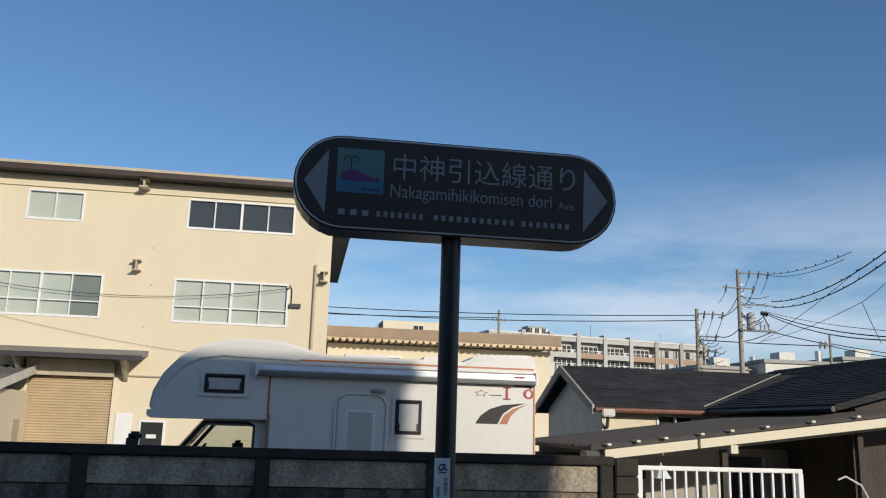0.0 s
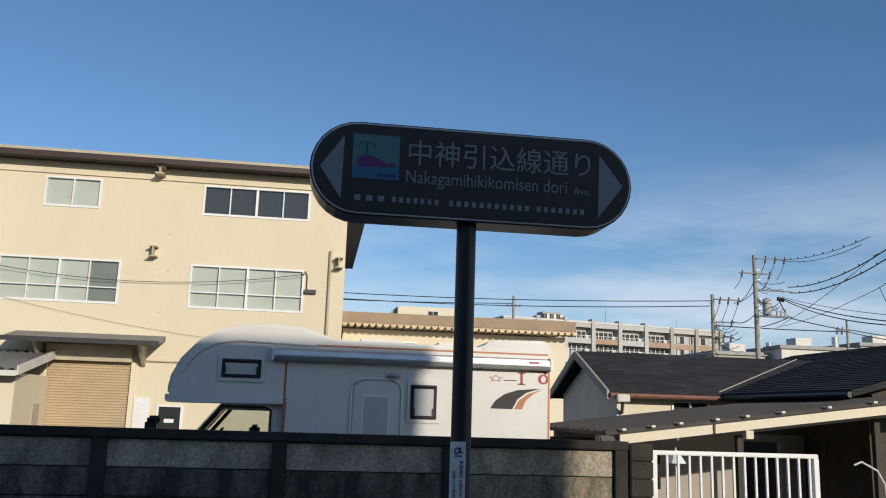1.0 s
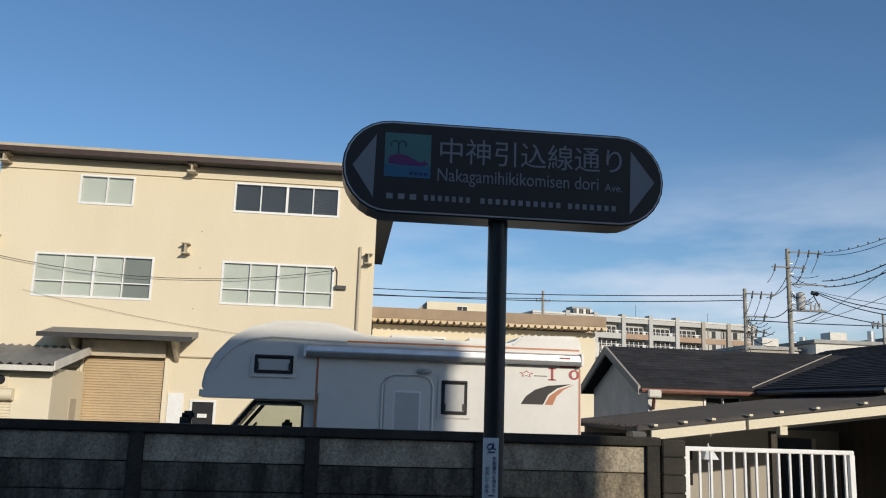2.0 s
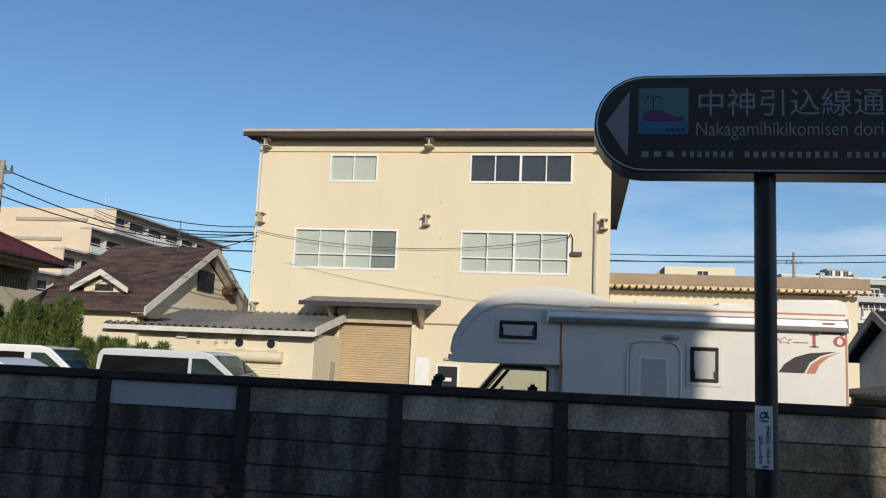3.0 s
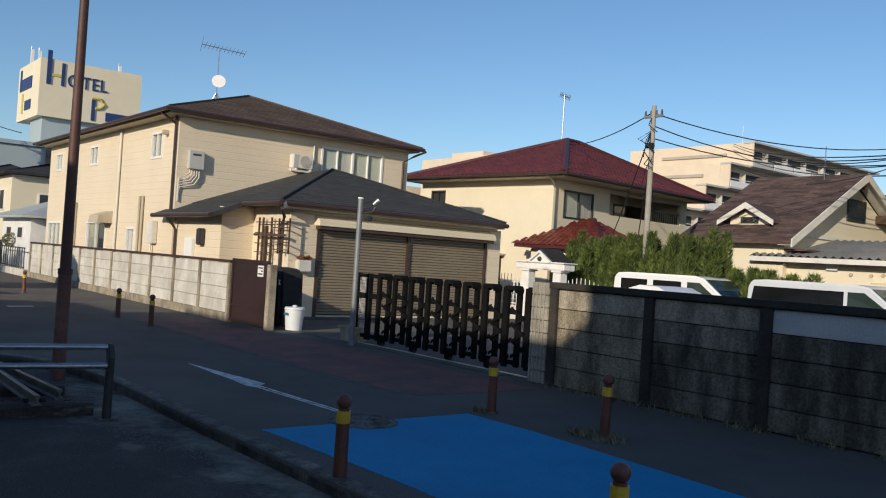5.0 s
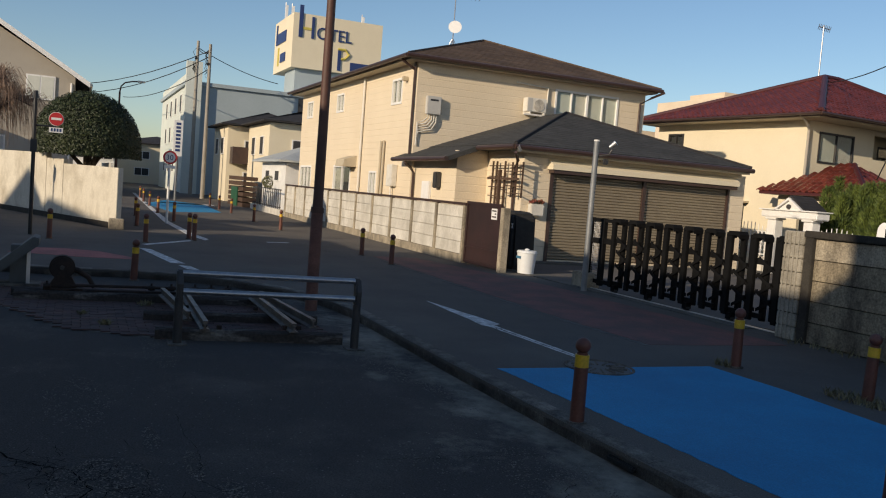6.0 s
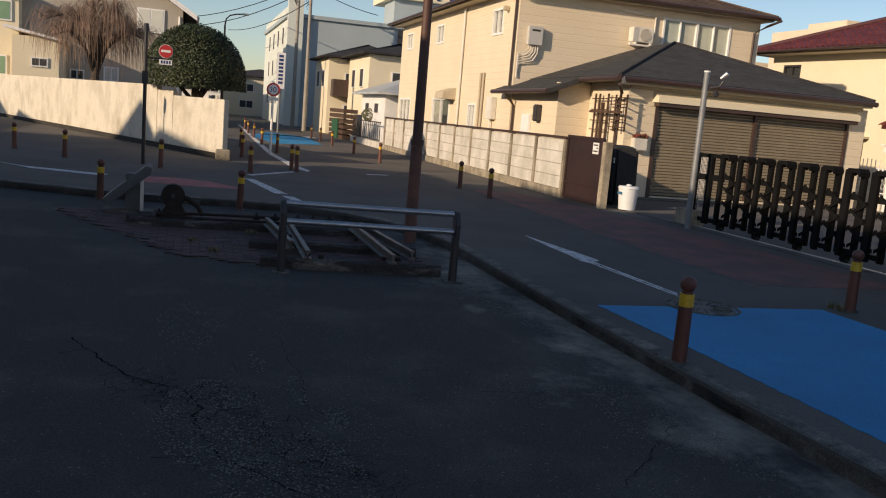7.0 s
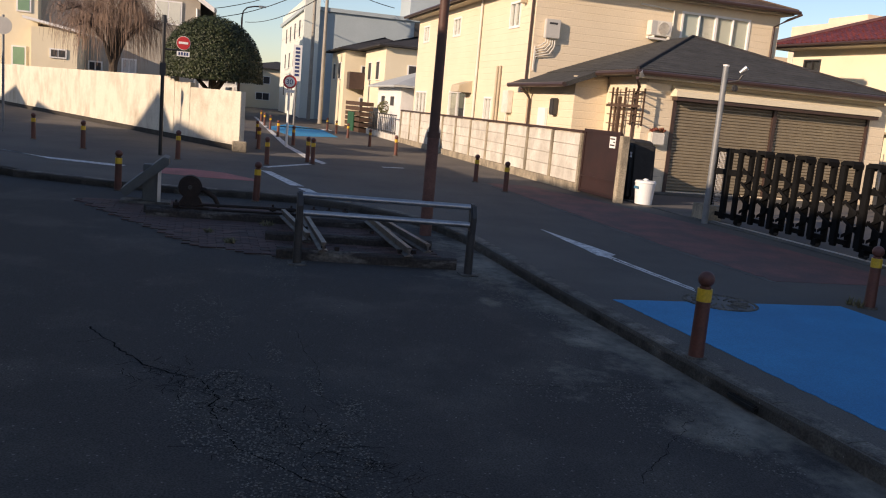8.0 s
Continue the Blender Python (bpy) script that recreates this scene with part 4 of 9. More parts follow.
# ---------------------------------------------------------------- low shed beside it
def shed():
    X0, X1, Y, Yb = -16.75, -9.42, 29.0, 32.45
    s = thing("shed", -13, Y, 0, "low cream shed with a grey corrugated roof", "shed")
    part("wall", wall("y", Y, 0.18, X0, X1, 0, 2.66, [(-13.1, -10.65, 0, 1.72)]), CREAM_L, s)
    part("wall", wall("x", X1, -0.18, Y + 0.18, Yb, 0, 2.75), CREAM, s)
    part("wall", wall("x", X0, 0.18, Y + 0.18, Yb, 0, 2.75), CREAM, s)
    bm = bmesh.new()
    n = 54
    prof = [(X0 - 0.75 + (X1 - X0 + 0.95) * i / n, 0.05 * (1 if i % 2 else -1)) for i in range(n + 1)]
    ends = ((Y - 0.6, 2.86), (Yb, 3.66))
    up = [[bm.verts.new((x, y, z + d)) for x, d in prof] for y, z in ends]
    dn = [[bm.verts.new((x, y, z + d - 0.02)) for x, d in prof] for y, z in ends]
    for i in range(n):
        bm.faces.new((up[0][i], up[0][i + 1], up[1][i + 1], up[1][i])); bm.faces.new((dn[1][i], dn[1][i + 1], dn[0][i + 1], dn[0][i]))
        bm.faces.new((dn[0][i], dn[0][i + 1], up[0][i + 1], up[0][i]))
    part("roof", bm, METALROOF, s, "grey corrugated metal roof")
    part("fascia", B((X0 - 0.75, X1 + 0.2, Y - 0.65, Y - 0.605, 2.62, 2.80)), OFFWHITE, s)
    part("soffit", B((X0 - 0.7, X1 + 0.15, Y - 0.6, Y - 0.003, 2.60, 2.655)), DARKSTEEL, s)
    part("side_flashing", prism([(Y - 0.6, 2.65), (Y - 0.6, 2.95), (Yb, 3.75), (Yb, 3.45)], "x", X1 + 0.2, X1 + 0.25), OFFWHITE, s)
    part("shutter", folded("y", Y + 0.08, -1, -13.08, -10.67, 0, 1.70, 0.1, 0.03), CREAM_L, s, "cream roller shutter, closed")
    part("shutter_box", C((-13.15, Y - 0.12, 1.84), (-10.55, Y - 0.12, 1.84), 0.2, seg=16), CREAM_L, s, "rounded shutter housing", smooth=True)
    for x in (-12.28, -11.05):
        v = part("vent", B((x - 0.25, x + 0.25, Y - 0.05, Y - 0.002, 2.08, 2.54)), CREAM_L, s, bevel=0.01)
        part("fan_hole", C((x, Y - 0.052, 2.31), (x, Y - 0.06, 2.31), 0.16, seg=18), BLACK, v)
    part("junction_box", B((-14.75, -14.35, Y - 0.14, Y - 0.002, 2.40, 2.62)), WHITE, s, bevel=0.01)
    part("small_door", B((X1 + 0.002, X1 + 0.03, 31.0, 31.7, 0, 1.75)), CREAM_D, s)
    for x, z in ((-13.9, 2.28), (-13.2, 2.28), (-12.8, 2.32)):
        part("pipe_stub", C((x, Y - 0.08, z), (x, Y, z), 0.06, seg=10), CREAM_D, s)
    part("downpipe", C((X0 + 0.05, Y - 0.06, 0), (X0 + 0.05, Y - 0.06, 2.6), 0.05, seg=8), OFFWHITE, s)


shed()


# ---------------------------------------------------------------- camper van
def camper():
    Y0, Y1 = 12.0, 14.05
    c = thing("camper_van", 1.0, 13.0, 0, "white over-cab camper van with an awning, parked behind the wall", "camper van")
    body = [(-0.12, 0.55), (-0.12, 1.98)]
    over = [(-1.70, 1.97), (-1.76, 2.02), (-1.77, 2.12), (-1.74, 2.30), (-1.62, 2.55), (-1.40, 2.80), (-1.12, 2.97), (-0.75, 3.07), (-0.35, 3.09), (0.05, 3.07), (0.32, 3.00), (0.60, 2.90)]
    rear = [(2.80, 2.88), (2.95, 3.0), (3.80, 3.02), (3.88, 2.96), (3.88, 0.6), (3.82, 0.55)]
    part("body", prism(body + over + rear, "y", Y0, Y1), GRP, c, smooth=True, bevel=0.045)
    # overcab skirt and mouldings
    part("overcab_lip", prism([(-1.74, 1.915), (-1.79, 1.95), (-1.79, 2.03), (-0.13, 2.06), (-0.13, 1.93)], "y", Y0 - 0.014, Y1 + 0.014), GRP, c, bevel=0.006, smooth=True)
    bm = tube([(x, Y0 - 0.012, z) for x, z in ((-1.60, 2.33), (-1.50, 2.5), (-1.33, 2.67), (-1.12, 2.78), (-0.8, 2.83), (0.3, 2.80))], 0.02, 6)
    part("moulding", bm, GRP, c)
    part("stripe", B((-0.13, -0.10, Y0 - 0.006, Y0 - 0.001, 0.6, 2.55)), DECALORANGE, c)
    part("stripe", B((0.0, 3.84, Y0 - 0.006, Y0 - 0.001, 2.79, 2.815)), DECALORANGE, c)
    part("stripe", B((3.835, 3.86, Y0 - 0.006, Y0 - 0.001, 0.7, 2.75)), DECALORANGE, c)
    aw = part("awning", prism([(Y0 - 0.13, 2.56), (Y0 - 0.15, 2.62), (Y0 - 0.13, 2.70), (Y0 - 0.05, 2.735), (Y0 - 0.002, 2.735), (Y0 - 0.002, 2.56)], "x", -0.29, 3.83), ALU, c, "rolled-up awning in a silver case", bevel=0.012)
    part("end_cap", B((-0.33, -0.291, Y0 - 0.15, Y0 - 0.002, 2.55, 2.745)), WHITE, aw, bevel=0.01)
    part("end_cap", B((3.831, 3.87, Y0 - 0.15, Y0 - 0.002, 2.55, 2.745)), WHITE, aw, bevel=0.01)
    part("rib", B((-0.28, 3.82, Y0 - 0.155, Y0 - 0.146, 2.625, 2.64)), STEEL, aw)
    part("badge", B((3.50, 3.66, Y0 - 0.153, Y0 - 0.145, 2.655, 2.68)), DECALRED, aw)

    def hatch(x0, x1, z0, z1, blind):
        w = part("window", prism([(x0 - 0.06, z0 - 0.06), (x1 + 0.06, z0 - 0.06), (x1 + 0.06, z1 + 0.06), (x0 - 0.06, z1 + 0.06)], "y", Y0 - 0.025, Y0 - 0.001), GRP, c, bevel=0.01)
        part("seal", B((x0, x1, Y0 - 0.045, Y0 - 0.026, z0, z1)), BLACKRUB, w, bevel=0.008)
        part("blind", B((x0 + 0.05, x1 - 0.05, Y0 - 0.052, Y0 - 0.046, z0 + 0.05, z1 - 0.06)), blind, w)
        part("hinge", C((x0 + 0.02, Y0 - 0.06, z1 - 0.02), (x1 - 0.02, Y0 - 0.06, z1 - 0.02), 0.014, seg=6), DARKSTEEL, w)
        for xx in (x0 + 0.05, x1 - 0.05):
            part("catch", B((xx - 0.015, xx + 0.015, Y0 - 0.07, Y0 - 0.053, z0 + 0.06, z0 + 0.16)), BLACK, w)

    hatch(-1.03, -0.47, 2.29, 2.56, PALEGREY)
    hatch(1.73, 2.12, 1.78, 2.28, PALEGREY)
    d = part("door", prism([(0.88, 0.6), (0.88, 2.18), (0.93, 2.27), (1.02, 2.31), (1.43, 2.31), (1.52, 2.27), (1.57, 2.18), (1.57, 0.6)], "y", Y0 - 0.03, Y0 - 0.001), GRP, c, "entry door with a frosted pane", bevel=0.01)
    part("door_frame", tube([(0.85, Y0 - 0.01, 0.6), (0.85, Y0 - 0.01, 2.18), (0.90, Y0 - 0.01, 2.29), (1.01, Y0 - 0.01, 2.34), (1.44, Y0 - 0.01, 2.34), (1.55, Y0 - 0.01, 2.29), (1.60, Y0 - 0.01, 2.18), (1.60, Y0 - 0.01, 0.6)], 0.022), GRP, d)
    part("pane", B((1.04, 1.40, Y0 - 0.042, Y0 - 0.031, 1.3, 2.08)), PALEGREY, d, bevel=0.006)
    part("seal", B((1.01, 1.43, Y0 - 0.036, Y0 - 0.0305, 1.27, 2.11)), WHITE, d, bevel=0.004)
    part("handle", B((0.91, 0.97, Y0 - 0.06, Y0 - 0.031, 1.3, 1.42)), BLACK, d)
    part("porch_lamp", ball((1.46, Y0 - 0.01, 2.40), 0.12, squash=0.35), ALU, c)
    for x0, x1 in ((0.95, 1.7), (2.2, 2.7)):
        part("roof_vent", B((x0, x1, 12.7, 13.3, 2.86, 2.99)), GRP, c, bevel=0.04, smooth=True)
    # decals: plain shapes
    outer = [(2.94, 1.97), (3.02, 2.09), (3.16, 2.19), (3.36, 2.255), (3.72, 2.29), (3.50, 2.22), (3.36, 2.12), (3.28, 1.97)]
    inner = [(3.31, 1.97), (3.38, 2.10), (3.52, 2.20), (3.78, 2.29), (3.60, 2.20), (3.49, 2.10), (3.43, 1.97)]
    part("decal", prism(outer, "y", Y0 - 0.004, Y0 - 0.0005), DECALDARK, c, "dark maroon swoosh")
    part("decal", prism(inner, "y", Y0 - 0.004, Y0 - 0.0005), DECALORANGE, c, "orange-red swoosh")
    for dims in ((3.40, 3.44, 2.34, 2.52), (3.36, 3.48, 2.335, 2.355), (3.36, 3.48, 2.505, 2.525)):
        part("decal", B((dims[0], dims[1], Y0 - 0.004, Y0 - 0.0005, dims[2], dims[3])), DECALRED, c)
    ring = [(3.76 + 0.085 * math.cos(a), 2.43 + 0.075 * math.sin(a)) for a in [k * math.tau / 20 for k in range(20)]]
    part("decal", prism(ring, "y", Y0 - 0.004, Y0 - 0.0005), DECALRED, c)
    part("decal", prism([(3.76 + (x - 3.76) * 0.45, 2.43 + (z - 2.43) * 0.65) for x, z in ring], "y", Y0 - 0.006, Y0 - 0.0045), GRP, c)
    star = [(3.02 + (0.09 if k % 2 == 0 else 0.045) * math.cos(k * math.pi / 5 + 0.3) * 1.3, 2.42 + (0.055 if k % 2 == 0 else 0.028) * math.sin(k * math.pi / 5 + 0.3)) for k in range(10)]
    part("decal", prism(star, "y", Y0 - 0.004, Y0 - 0.0005), DECALRED, c)
    part("decal", prism([(3.02 + (x - 3.02) * 0.72, 2.42 + (z - 2.42) * 0.72) for x, z in star], "y", Y0 - 0.006, Y0 - 0.0045), GRP, c)
    part("decal", B((3.14, 3.34, Y0 - 0.003, Y0 - 0.0005, 2.39, 2.402)), DECALDARK, c)
    part("decal", B((3.53, 3.80, Y0 - 0.003, Y0 - 0.0005, 2.535, 2.56)), DECALRED, c)
    # cab
    ya, yb = Y0 + 0.14, Y1 - 0.14
    cab = part("cab", prism([(-0.13, 0.45), (-0.13, 1.40), (-1.42, 1.40), (-1.74, 1.28), (-1.80, 0.95), (-1.80, 0.45)], "y", ya, yb), GRP, c, bevel=0.05, smooth=True)
    part("cab_roof", B((-1.02, -0.13, ya, yb, 1.87, 1.93)), GRP, cab)
    part("cab_lining", B((-1.0, -0.14, ya + 0.04, yb - 0.04, 1.83, 1.868)), BLIND, cab)
    for y in (ya, yb):
        s_ = 0.03 if y == ya else -0.03
        part("rear_pillar", B((-0.32, -0.13, min(y, y + s_), max(y, y + s_), 1.40, 1.87)), GRP, cab)
        part("front_pillar", prism([(-1.02, 1.90), (-1.42, 1.40), (-1.34, 1.40), (-0.96, 1.88)], "y", min(y, y + s_), max(y, y + s_)), BLACK, cab)
        p = part("cab_window", prism([(-0.32, 1.40), (-0.32, 1.87), (-0.97, 1.87), (-1.34, 1.40)], "y", y + s_ * 0.4, y + s_ * 0.6), GLASS, cab)
        p.visible_shadow = False
    part("seat_back", B((-0.62, -0.48, 12.5, 12.9, 1.1, 1.62)), DARKSTEEL, cab, bevel=0.04)
    part("steering_wheel", tube([(-1.12 + 0.1 * math.sin(a), 12.75 + 0.18 * math.cos(a), 1.42 + 0.14 * math.sin(a)) for a in [k * math.tau / 14 for k in range(15)]], 0.014), BLACK, cab)
    part("window_frame", tube([(-0.30, Y0 + 0.125, 1.38), (-0.30, Y0 + 0.125, 1.84), (-0.38, Y0 + 0.125, 1.88), (-1.0, Y0 + 0.125, 1.88), (-1.38, Y0 + 0.125, 1.41)], 0.02), BLACK, cab)
    ws = part("windscreen", prism([(-1.035, 1.90), (-1.41, 1.435), (-1.425, 1.44), (-1.05, 1.905)], "y", Y0 + 0.22, Y1 - 0.22), GLASS, cab)
    ws.visible_shadow = False
    m = part("wing_mirror", B((-2.02, -1.86, Y0 - 0.08, Y0 + 0.06, 1.42, 1.66)), BLACK, cab, bevel=0.03)
    part("mirror_arm", tube([(-1.5, Y0 + 0.14, 1.45), (-1.75, Y0 + 0.02, 1.5), (-1.9, Y0, 1.52)], 0.015), BLACK, m)
    part("mirror_glass", B((-2.04, -1.88, Y0 - 0.10, Y0 - 0.083, 1.40, 1.50)), WHITE, m, "white lower mirror shell", bevel=0.01)
    part("mirror_head", B((-2.0, -1.82, Y0 - 0.05, Y0 + 0.02, 1.60, 1.72)), BLACK, m, bevel=0.03)
    for x in (-1.1, 2.6):
        for y in (Y0 + 0.12, Y1 - 0.32):
            w = part("wheel", C((x, y, 0.33), (x, y + 0.2, 0.33), 0.33, seg=24), BLACKRUB, c)
            part("rim", C((x, y - 0.004, 0.33), (x, y + 0.204, 0.33), 0.19, seg=18), ALU, w)
    return c


camper()


# ---------------------------------------------------------------- vans
def van(cx, y, h, L, label, pane_count=3, gap=0.008, paint_mat=None):
    """A boxy one-box van seen along its side; it points to +x."""
    v = thing("van", cx, y, 0, label, "van", "vans parked behind the wall")
    x0, x1, y0, y1 = cx - L / 2, cx + L / 2, y, y + 1.7
    prof = [(x0, 0.35), (x0, 0.9), (x0 + 0.06, h - 0.14), (x0 + 0.2, h - 0.03), (x0 + 0.6, h), (x1 - 1.75, h), (x1 - 1.45, h - 0.06), (x1 - 0.55, 1.12), (x1 - 0.10, 0.98), (x1, 0.75), (x1, 0.35)]
    body = part("body", prism(prof, "y", y0, y1), paint_mat or VANPAINT, v, bevel=0.05, smooth=True)
    zb, zt = h - 0.62, h - 0.19
    side = [(x0 + 0.16, zb), (x0 + 0.24, zt), (x1 - 2.05, zt), (x1 - 2.05, zb)]
    step = (x1 - 2.05 - x0 - 0.24) / pane_count
    if gap < 0.05:
        part("window_strip", prism(side, "y", y0 - 0.006, y0 + 0.02), DARKGLASS, body)
    for i in range(pane_count):
        a, b = x0 + 0.24 + i * step + gap, x0 + 0.24 + (i + 1) * step - gap
        part("side_window", prism([(a, zb), (a, zt), (b, zt), (b, zb)], "y", y0 - 0.012, y0 + 0.02), DARKGLASS, body, bevel=0.006)
    part("door_window", prism([(x1 - 1.95, zb), (x1 - 1.95, zt), (x1 - 1.55, zt), (x1 - 0.95, zb)], "y", y0 - 0.012, y0 + 0.02), CARGLASS, body)
    part("windscreen", prism([(x1 - 1.42, h - 0.10), (x1 - 0.60, 1.18), (x1 - 0.58, 1.19), (x1 - 1.40, h - 0.085)], "y", y0 + 0.1, y1 - 0.1), CARGLASS, body)
    part("wing_mirror", B((x1 - 0.95, x1 - 0.80, y0 - 0.22, y0 - 0.02, 1.12, 1.32)), BLACK, body, bevel=0.03)
    for x in (x0 + 0.85, x1 - 0.85):
        for yy in (y0 - 0.01, y1 - 0.19):
            w = part("wheel", C((x, yy, 0.31), (x, yy + 0.2, 0.31), 0.31, seg=22), BLACKRUB, v)
            part("rim", C((x, yy - 0.005, 0.31), (x, yy + 0.205, 0.31), 0.18, seg=16), ALU, w)
    return v


van(-10.15, 20.0, 1.91, 4.7, "silver one-box van with dark side windows in the yard", 4, paint_mat=SILVERPAINT)
van(-14.75, 20.0, 1.88, 4.7, "white boxy van with separate side windows, parked beside another van", 2, 0.11)
car = thing("car", -12.7, 15.2, 0, "pale grey saloon car, only its roof above the wall", "car", "vans parked behind the wall")
part("body", prism([(-14.6, 0.35), (-14.6, 0.85), (-13.9, 0.95), (-13.1, 1.38), (-12.4, 1.585), (-11.9, 1.57), (-11.2, 1.28), (-10.6, 0.95), (-10.4, 0.6), (-10.4, 0.35)], "y", 15.2, 16.8), VANPAINT, car, bevel=0.12, smooth=True)
for x in (-13.7, -11.2):
    for yy in (15.19, 16.6):
        part("wheel", C((x, yy, 0.3), (x, yy + 0.2, 0.3), 0.3, seg=20), BLACKRUB, car)

# ---------------------------------------------------------------- peach house with garage
def peach_house():
    h = thing("house", -30, 12, 0, "two-storey house in peach siding with brown hipped roof and double garage", "house")
    X, Y, XL, YB = -26.0, 9.3, -41.4, 18.1
    S = dict(w1=(-28.34, -27.36, 4.66, 5.5), w2=(-35.25, -34.25, 4.76, 5.5), w0=(-40.3, -39.3, 4.76, 5.5), dr=(-35.1, -32.7, 0.55, 2.5), w3=(-30.3, -29.5, 1.05, 2.3), w4=(-41.0, -38.95, 0.7, 2.47))
    part("wall", wall("y", Y, 0.2, XL, X, 0.25, 5.9, list(S.values())), SIDING, h)
    part("wall", wall("x", X, -0.2, Y + 0.2, YB, 0.25, 5.9, [(14.5, 17.12, 4.42, 5.62)]), SIDING, h)
    part("wall", wall("x", XL, 0.2, Y + 0.2, YB, 0.25, 5.9), SIDING, h)
    part("wall", wall("y", YB + 0.2, -0.2, XL, X, 0.25, 5.9), SIDING, h)
    part("plinth", B((XL + 0.02, X - 0.02, Y + 0.02, YB, 0, 0.25)), CONC, h)
    part("floor", B((XL + 0.21, X - 0.21, Y + 0.21, YB - 0.01, 3.0, 3.2)), PALEGREY, h)
    rf = part("roof", hip(XL - 0.6, X + 0.45, Y - 0.55, YB + 0.55, 6.06, 1.72, "x", inset=5.0, fascia=0.10), BROWNROOF, h)
    hip_courses(rf, XL - 0.6, X + 0.45, Y - 0.55, YB + 0.55, 6.06, 1.72, 5.0, BROWNROOF, step=0.26)
    for dy in (Y - 0.55, YB + 0.55):
        part("ridge_cap", tube([(X + 0.45, dy, 6.08), (X - 4.55, 13.7, 7.81)], 0.045, 6), BROWNROOF, h)
    part("ridge_cap", tube([(X - 4.55, 13.7, 7.81), (XL + 4.4, 13.7, 7.81)], 0.045, 6), BROWNROOF, h)
    part("soffit", B((XL - 0.5, X + 0.38, Y - 0.45, YB + 0.45, 5.9, 5.955)), CREAM_D, h)
    for a, b in (((XL - 0.6, Y - 0.62, 6.0), (X + 0.52, Y - 0.62, 6.0)), ((X + 0.52, Y - 0.62, 6.0), (X + 0.52, YB + 0.57, 6.0))):
        part("gutter", gutter_line(a, b, 0.07), GUTTER, h)
    for k in (S["w1"], S["w2"], S["w0"], S["w3"]):
        window(h, "y", Y, 1, *k, panes=2, back=CURTAIN, w=0.05)
    window(h, "y", Y, 1, *S["dr"], panes=2, back=[CURTAIN, DARKROOM], w=0.06)
    window(h, "y", Y, 1, *S["w4"], panes=3, back=CURTAIN, w=0.06)
    window(h, "x", X, -1, 14.5, 17.12, 4.42, 5.62, panes=4, back=[BLIND, OFFWHITE, BLIND, BLIND], w=0.05, thick_every=2, deep=0.06)
    part("awning_hood", prism([(Y - 0.55, 2.45), (Y - 0.5, 2.72), (Y - 0.003, 2.9), (Y - 0.003, 2.45)], "x", -33.1, -32.0), CREAM_D, h, "small curved hood")
    # pipes on the street front
    for x, z0, z1, m in ((-26.12, 2.9, 5.95, GUTTER), (-31.4, 0.5, 5.9, OFFWHITE), (-29.0, 0.6, 3.4, CREAM_D), (-28.7, 0.6, 3.4, CREAM_D), (-36.6, 0.6, 3.3, CREAM_D)):
        part("downpipe", C((x, Y - 0.07, z0), (x, Y - 0.07, z1), 0.045, seg=8), m, h)
    part("downpipe_elbow", tube([(-26.12, Y - 0.62, 5.98), (-26.12, Y - 0.35, 5.8), (-26.12, Y - 0.07, 5.65)], 0.045), GUTTER, h)
    part("downpipe", tube([(X + 0.6, YB + 0.6, 5.95), (X + 0.25, YB + 0.3, 5.75), (X + 0.06, YB - 0.05, 5.5), (X + 0.06, YB - 0.05, 3.6)], 0.045), GUTTER, h)
    part("lamp", B((-27.0, -26.85, Y - 0.2, Y - 0.003, 5.35, 5.5)), CREAM_D, h, bevel=0.02)
    mb = part("water_heater", B((X + 0.004, X + 0.20, 9.62, 10.11, 4.25, 4.84)), PALEGREY, h, "grey water heater box with pipes below", bevel=0.015)
    part("grille", B((X + 0.201, X + 0.206, 9.72, 10.0, 4.68, 4.74)), DARKSTEEL, mb)
    for i in range(5):
        y = 9.68 + i * 0.08
        part("pipe", tube([(X + 0.1, y, 4.25), (X + 0.1, y, 4.12 - i * 0.03), (X + 0.1, y - 0.15, 4.0 - i * 0.06), (X + 0.05, 9.36 + i * 0.01, 3.95 - i * 0.08), (X + 0.05, 9.36, 3.2)], 0.022), OFFWHITE, mb)
    ac = part("air_conditioner", B((X + 0.12, X + 0.45, 13.17, 13.92, 4.70, 5.18)), OFFWHITE, h, "cream outdoor air-conditioning unit on a bracket", bevel=0.02)
    part("fan_ring", C((X + 0.451, 13.62, 4.94), (X + 0.462, 13.62, 4.94), 0.205, seg=22), GREYBEIGE, ac)
    for k in range(5):
        rr_ = 0.04 + k * 0.038
        part("grille_ring", tube([(X + 0.47, 13.62 + rr_ * math.cos(q), 4.94 + rr_ * math.sin(q)) for q in [i * math.tau / 20 for i in range(21)]], 0.006, 4), OFFWHITE, ac)
    part("side_panel", B((X + 0.451, X + 0.455, 13.18, 13.36, 4.72, 5.16)), PALEGREY, ac)
    part("bracket", B((X + 0.003, X + 0.5, 13.25, 13.29, 4.63, 4.695), (X + 0.003, X + 0.5, 13.8, 13.84, 4.63, 4.695), (X + 0.45, X + 0.5, 13.05, 14.05, 4.57, 4.629)), OFFWHITE, ac)
    part("conduit", tube([(X + 0.06, 14.15, 4.9), (X + 0.06, 14.15, 5.62), (X + 0.06, 12.9, 5.68)], 0.035), OFFWHITE, ac)
    # garage wing
    GX = -20.4
    part("garage_wall", wall("x", GX, -0.2, 10.4, 18.0, 0, 3.05, [(11.33, 17.55, 0.1, 2.6)]), SIDING, h)
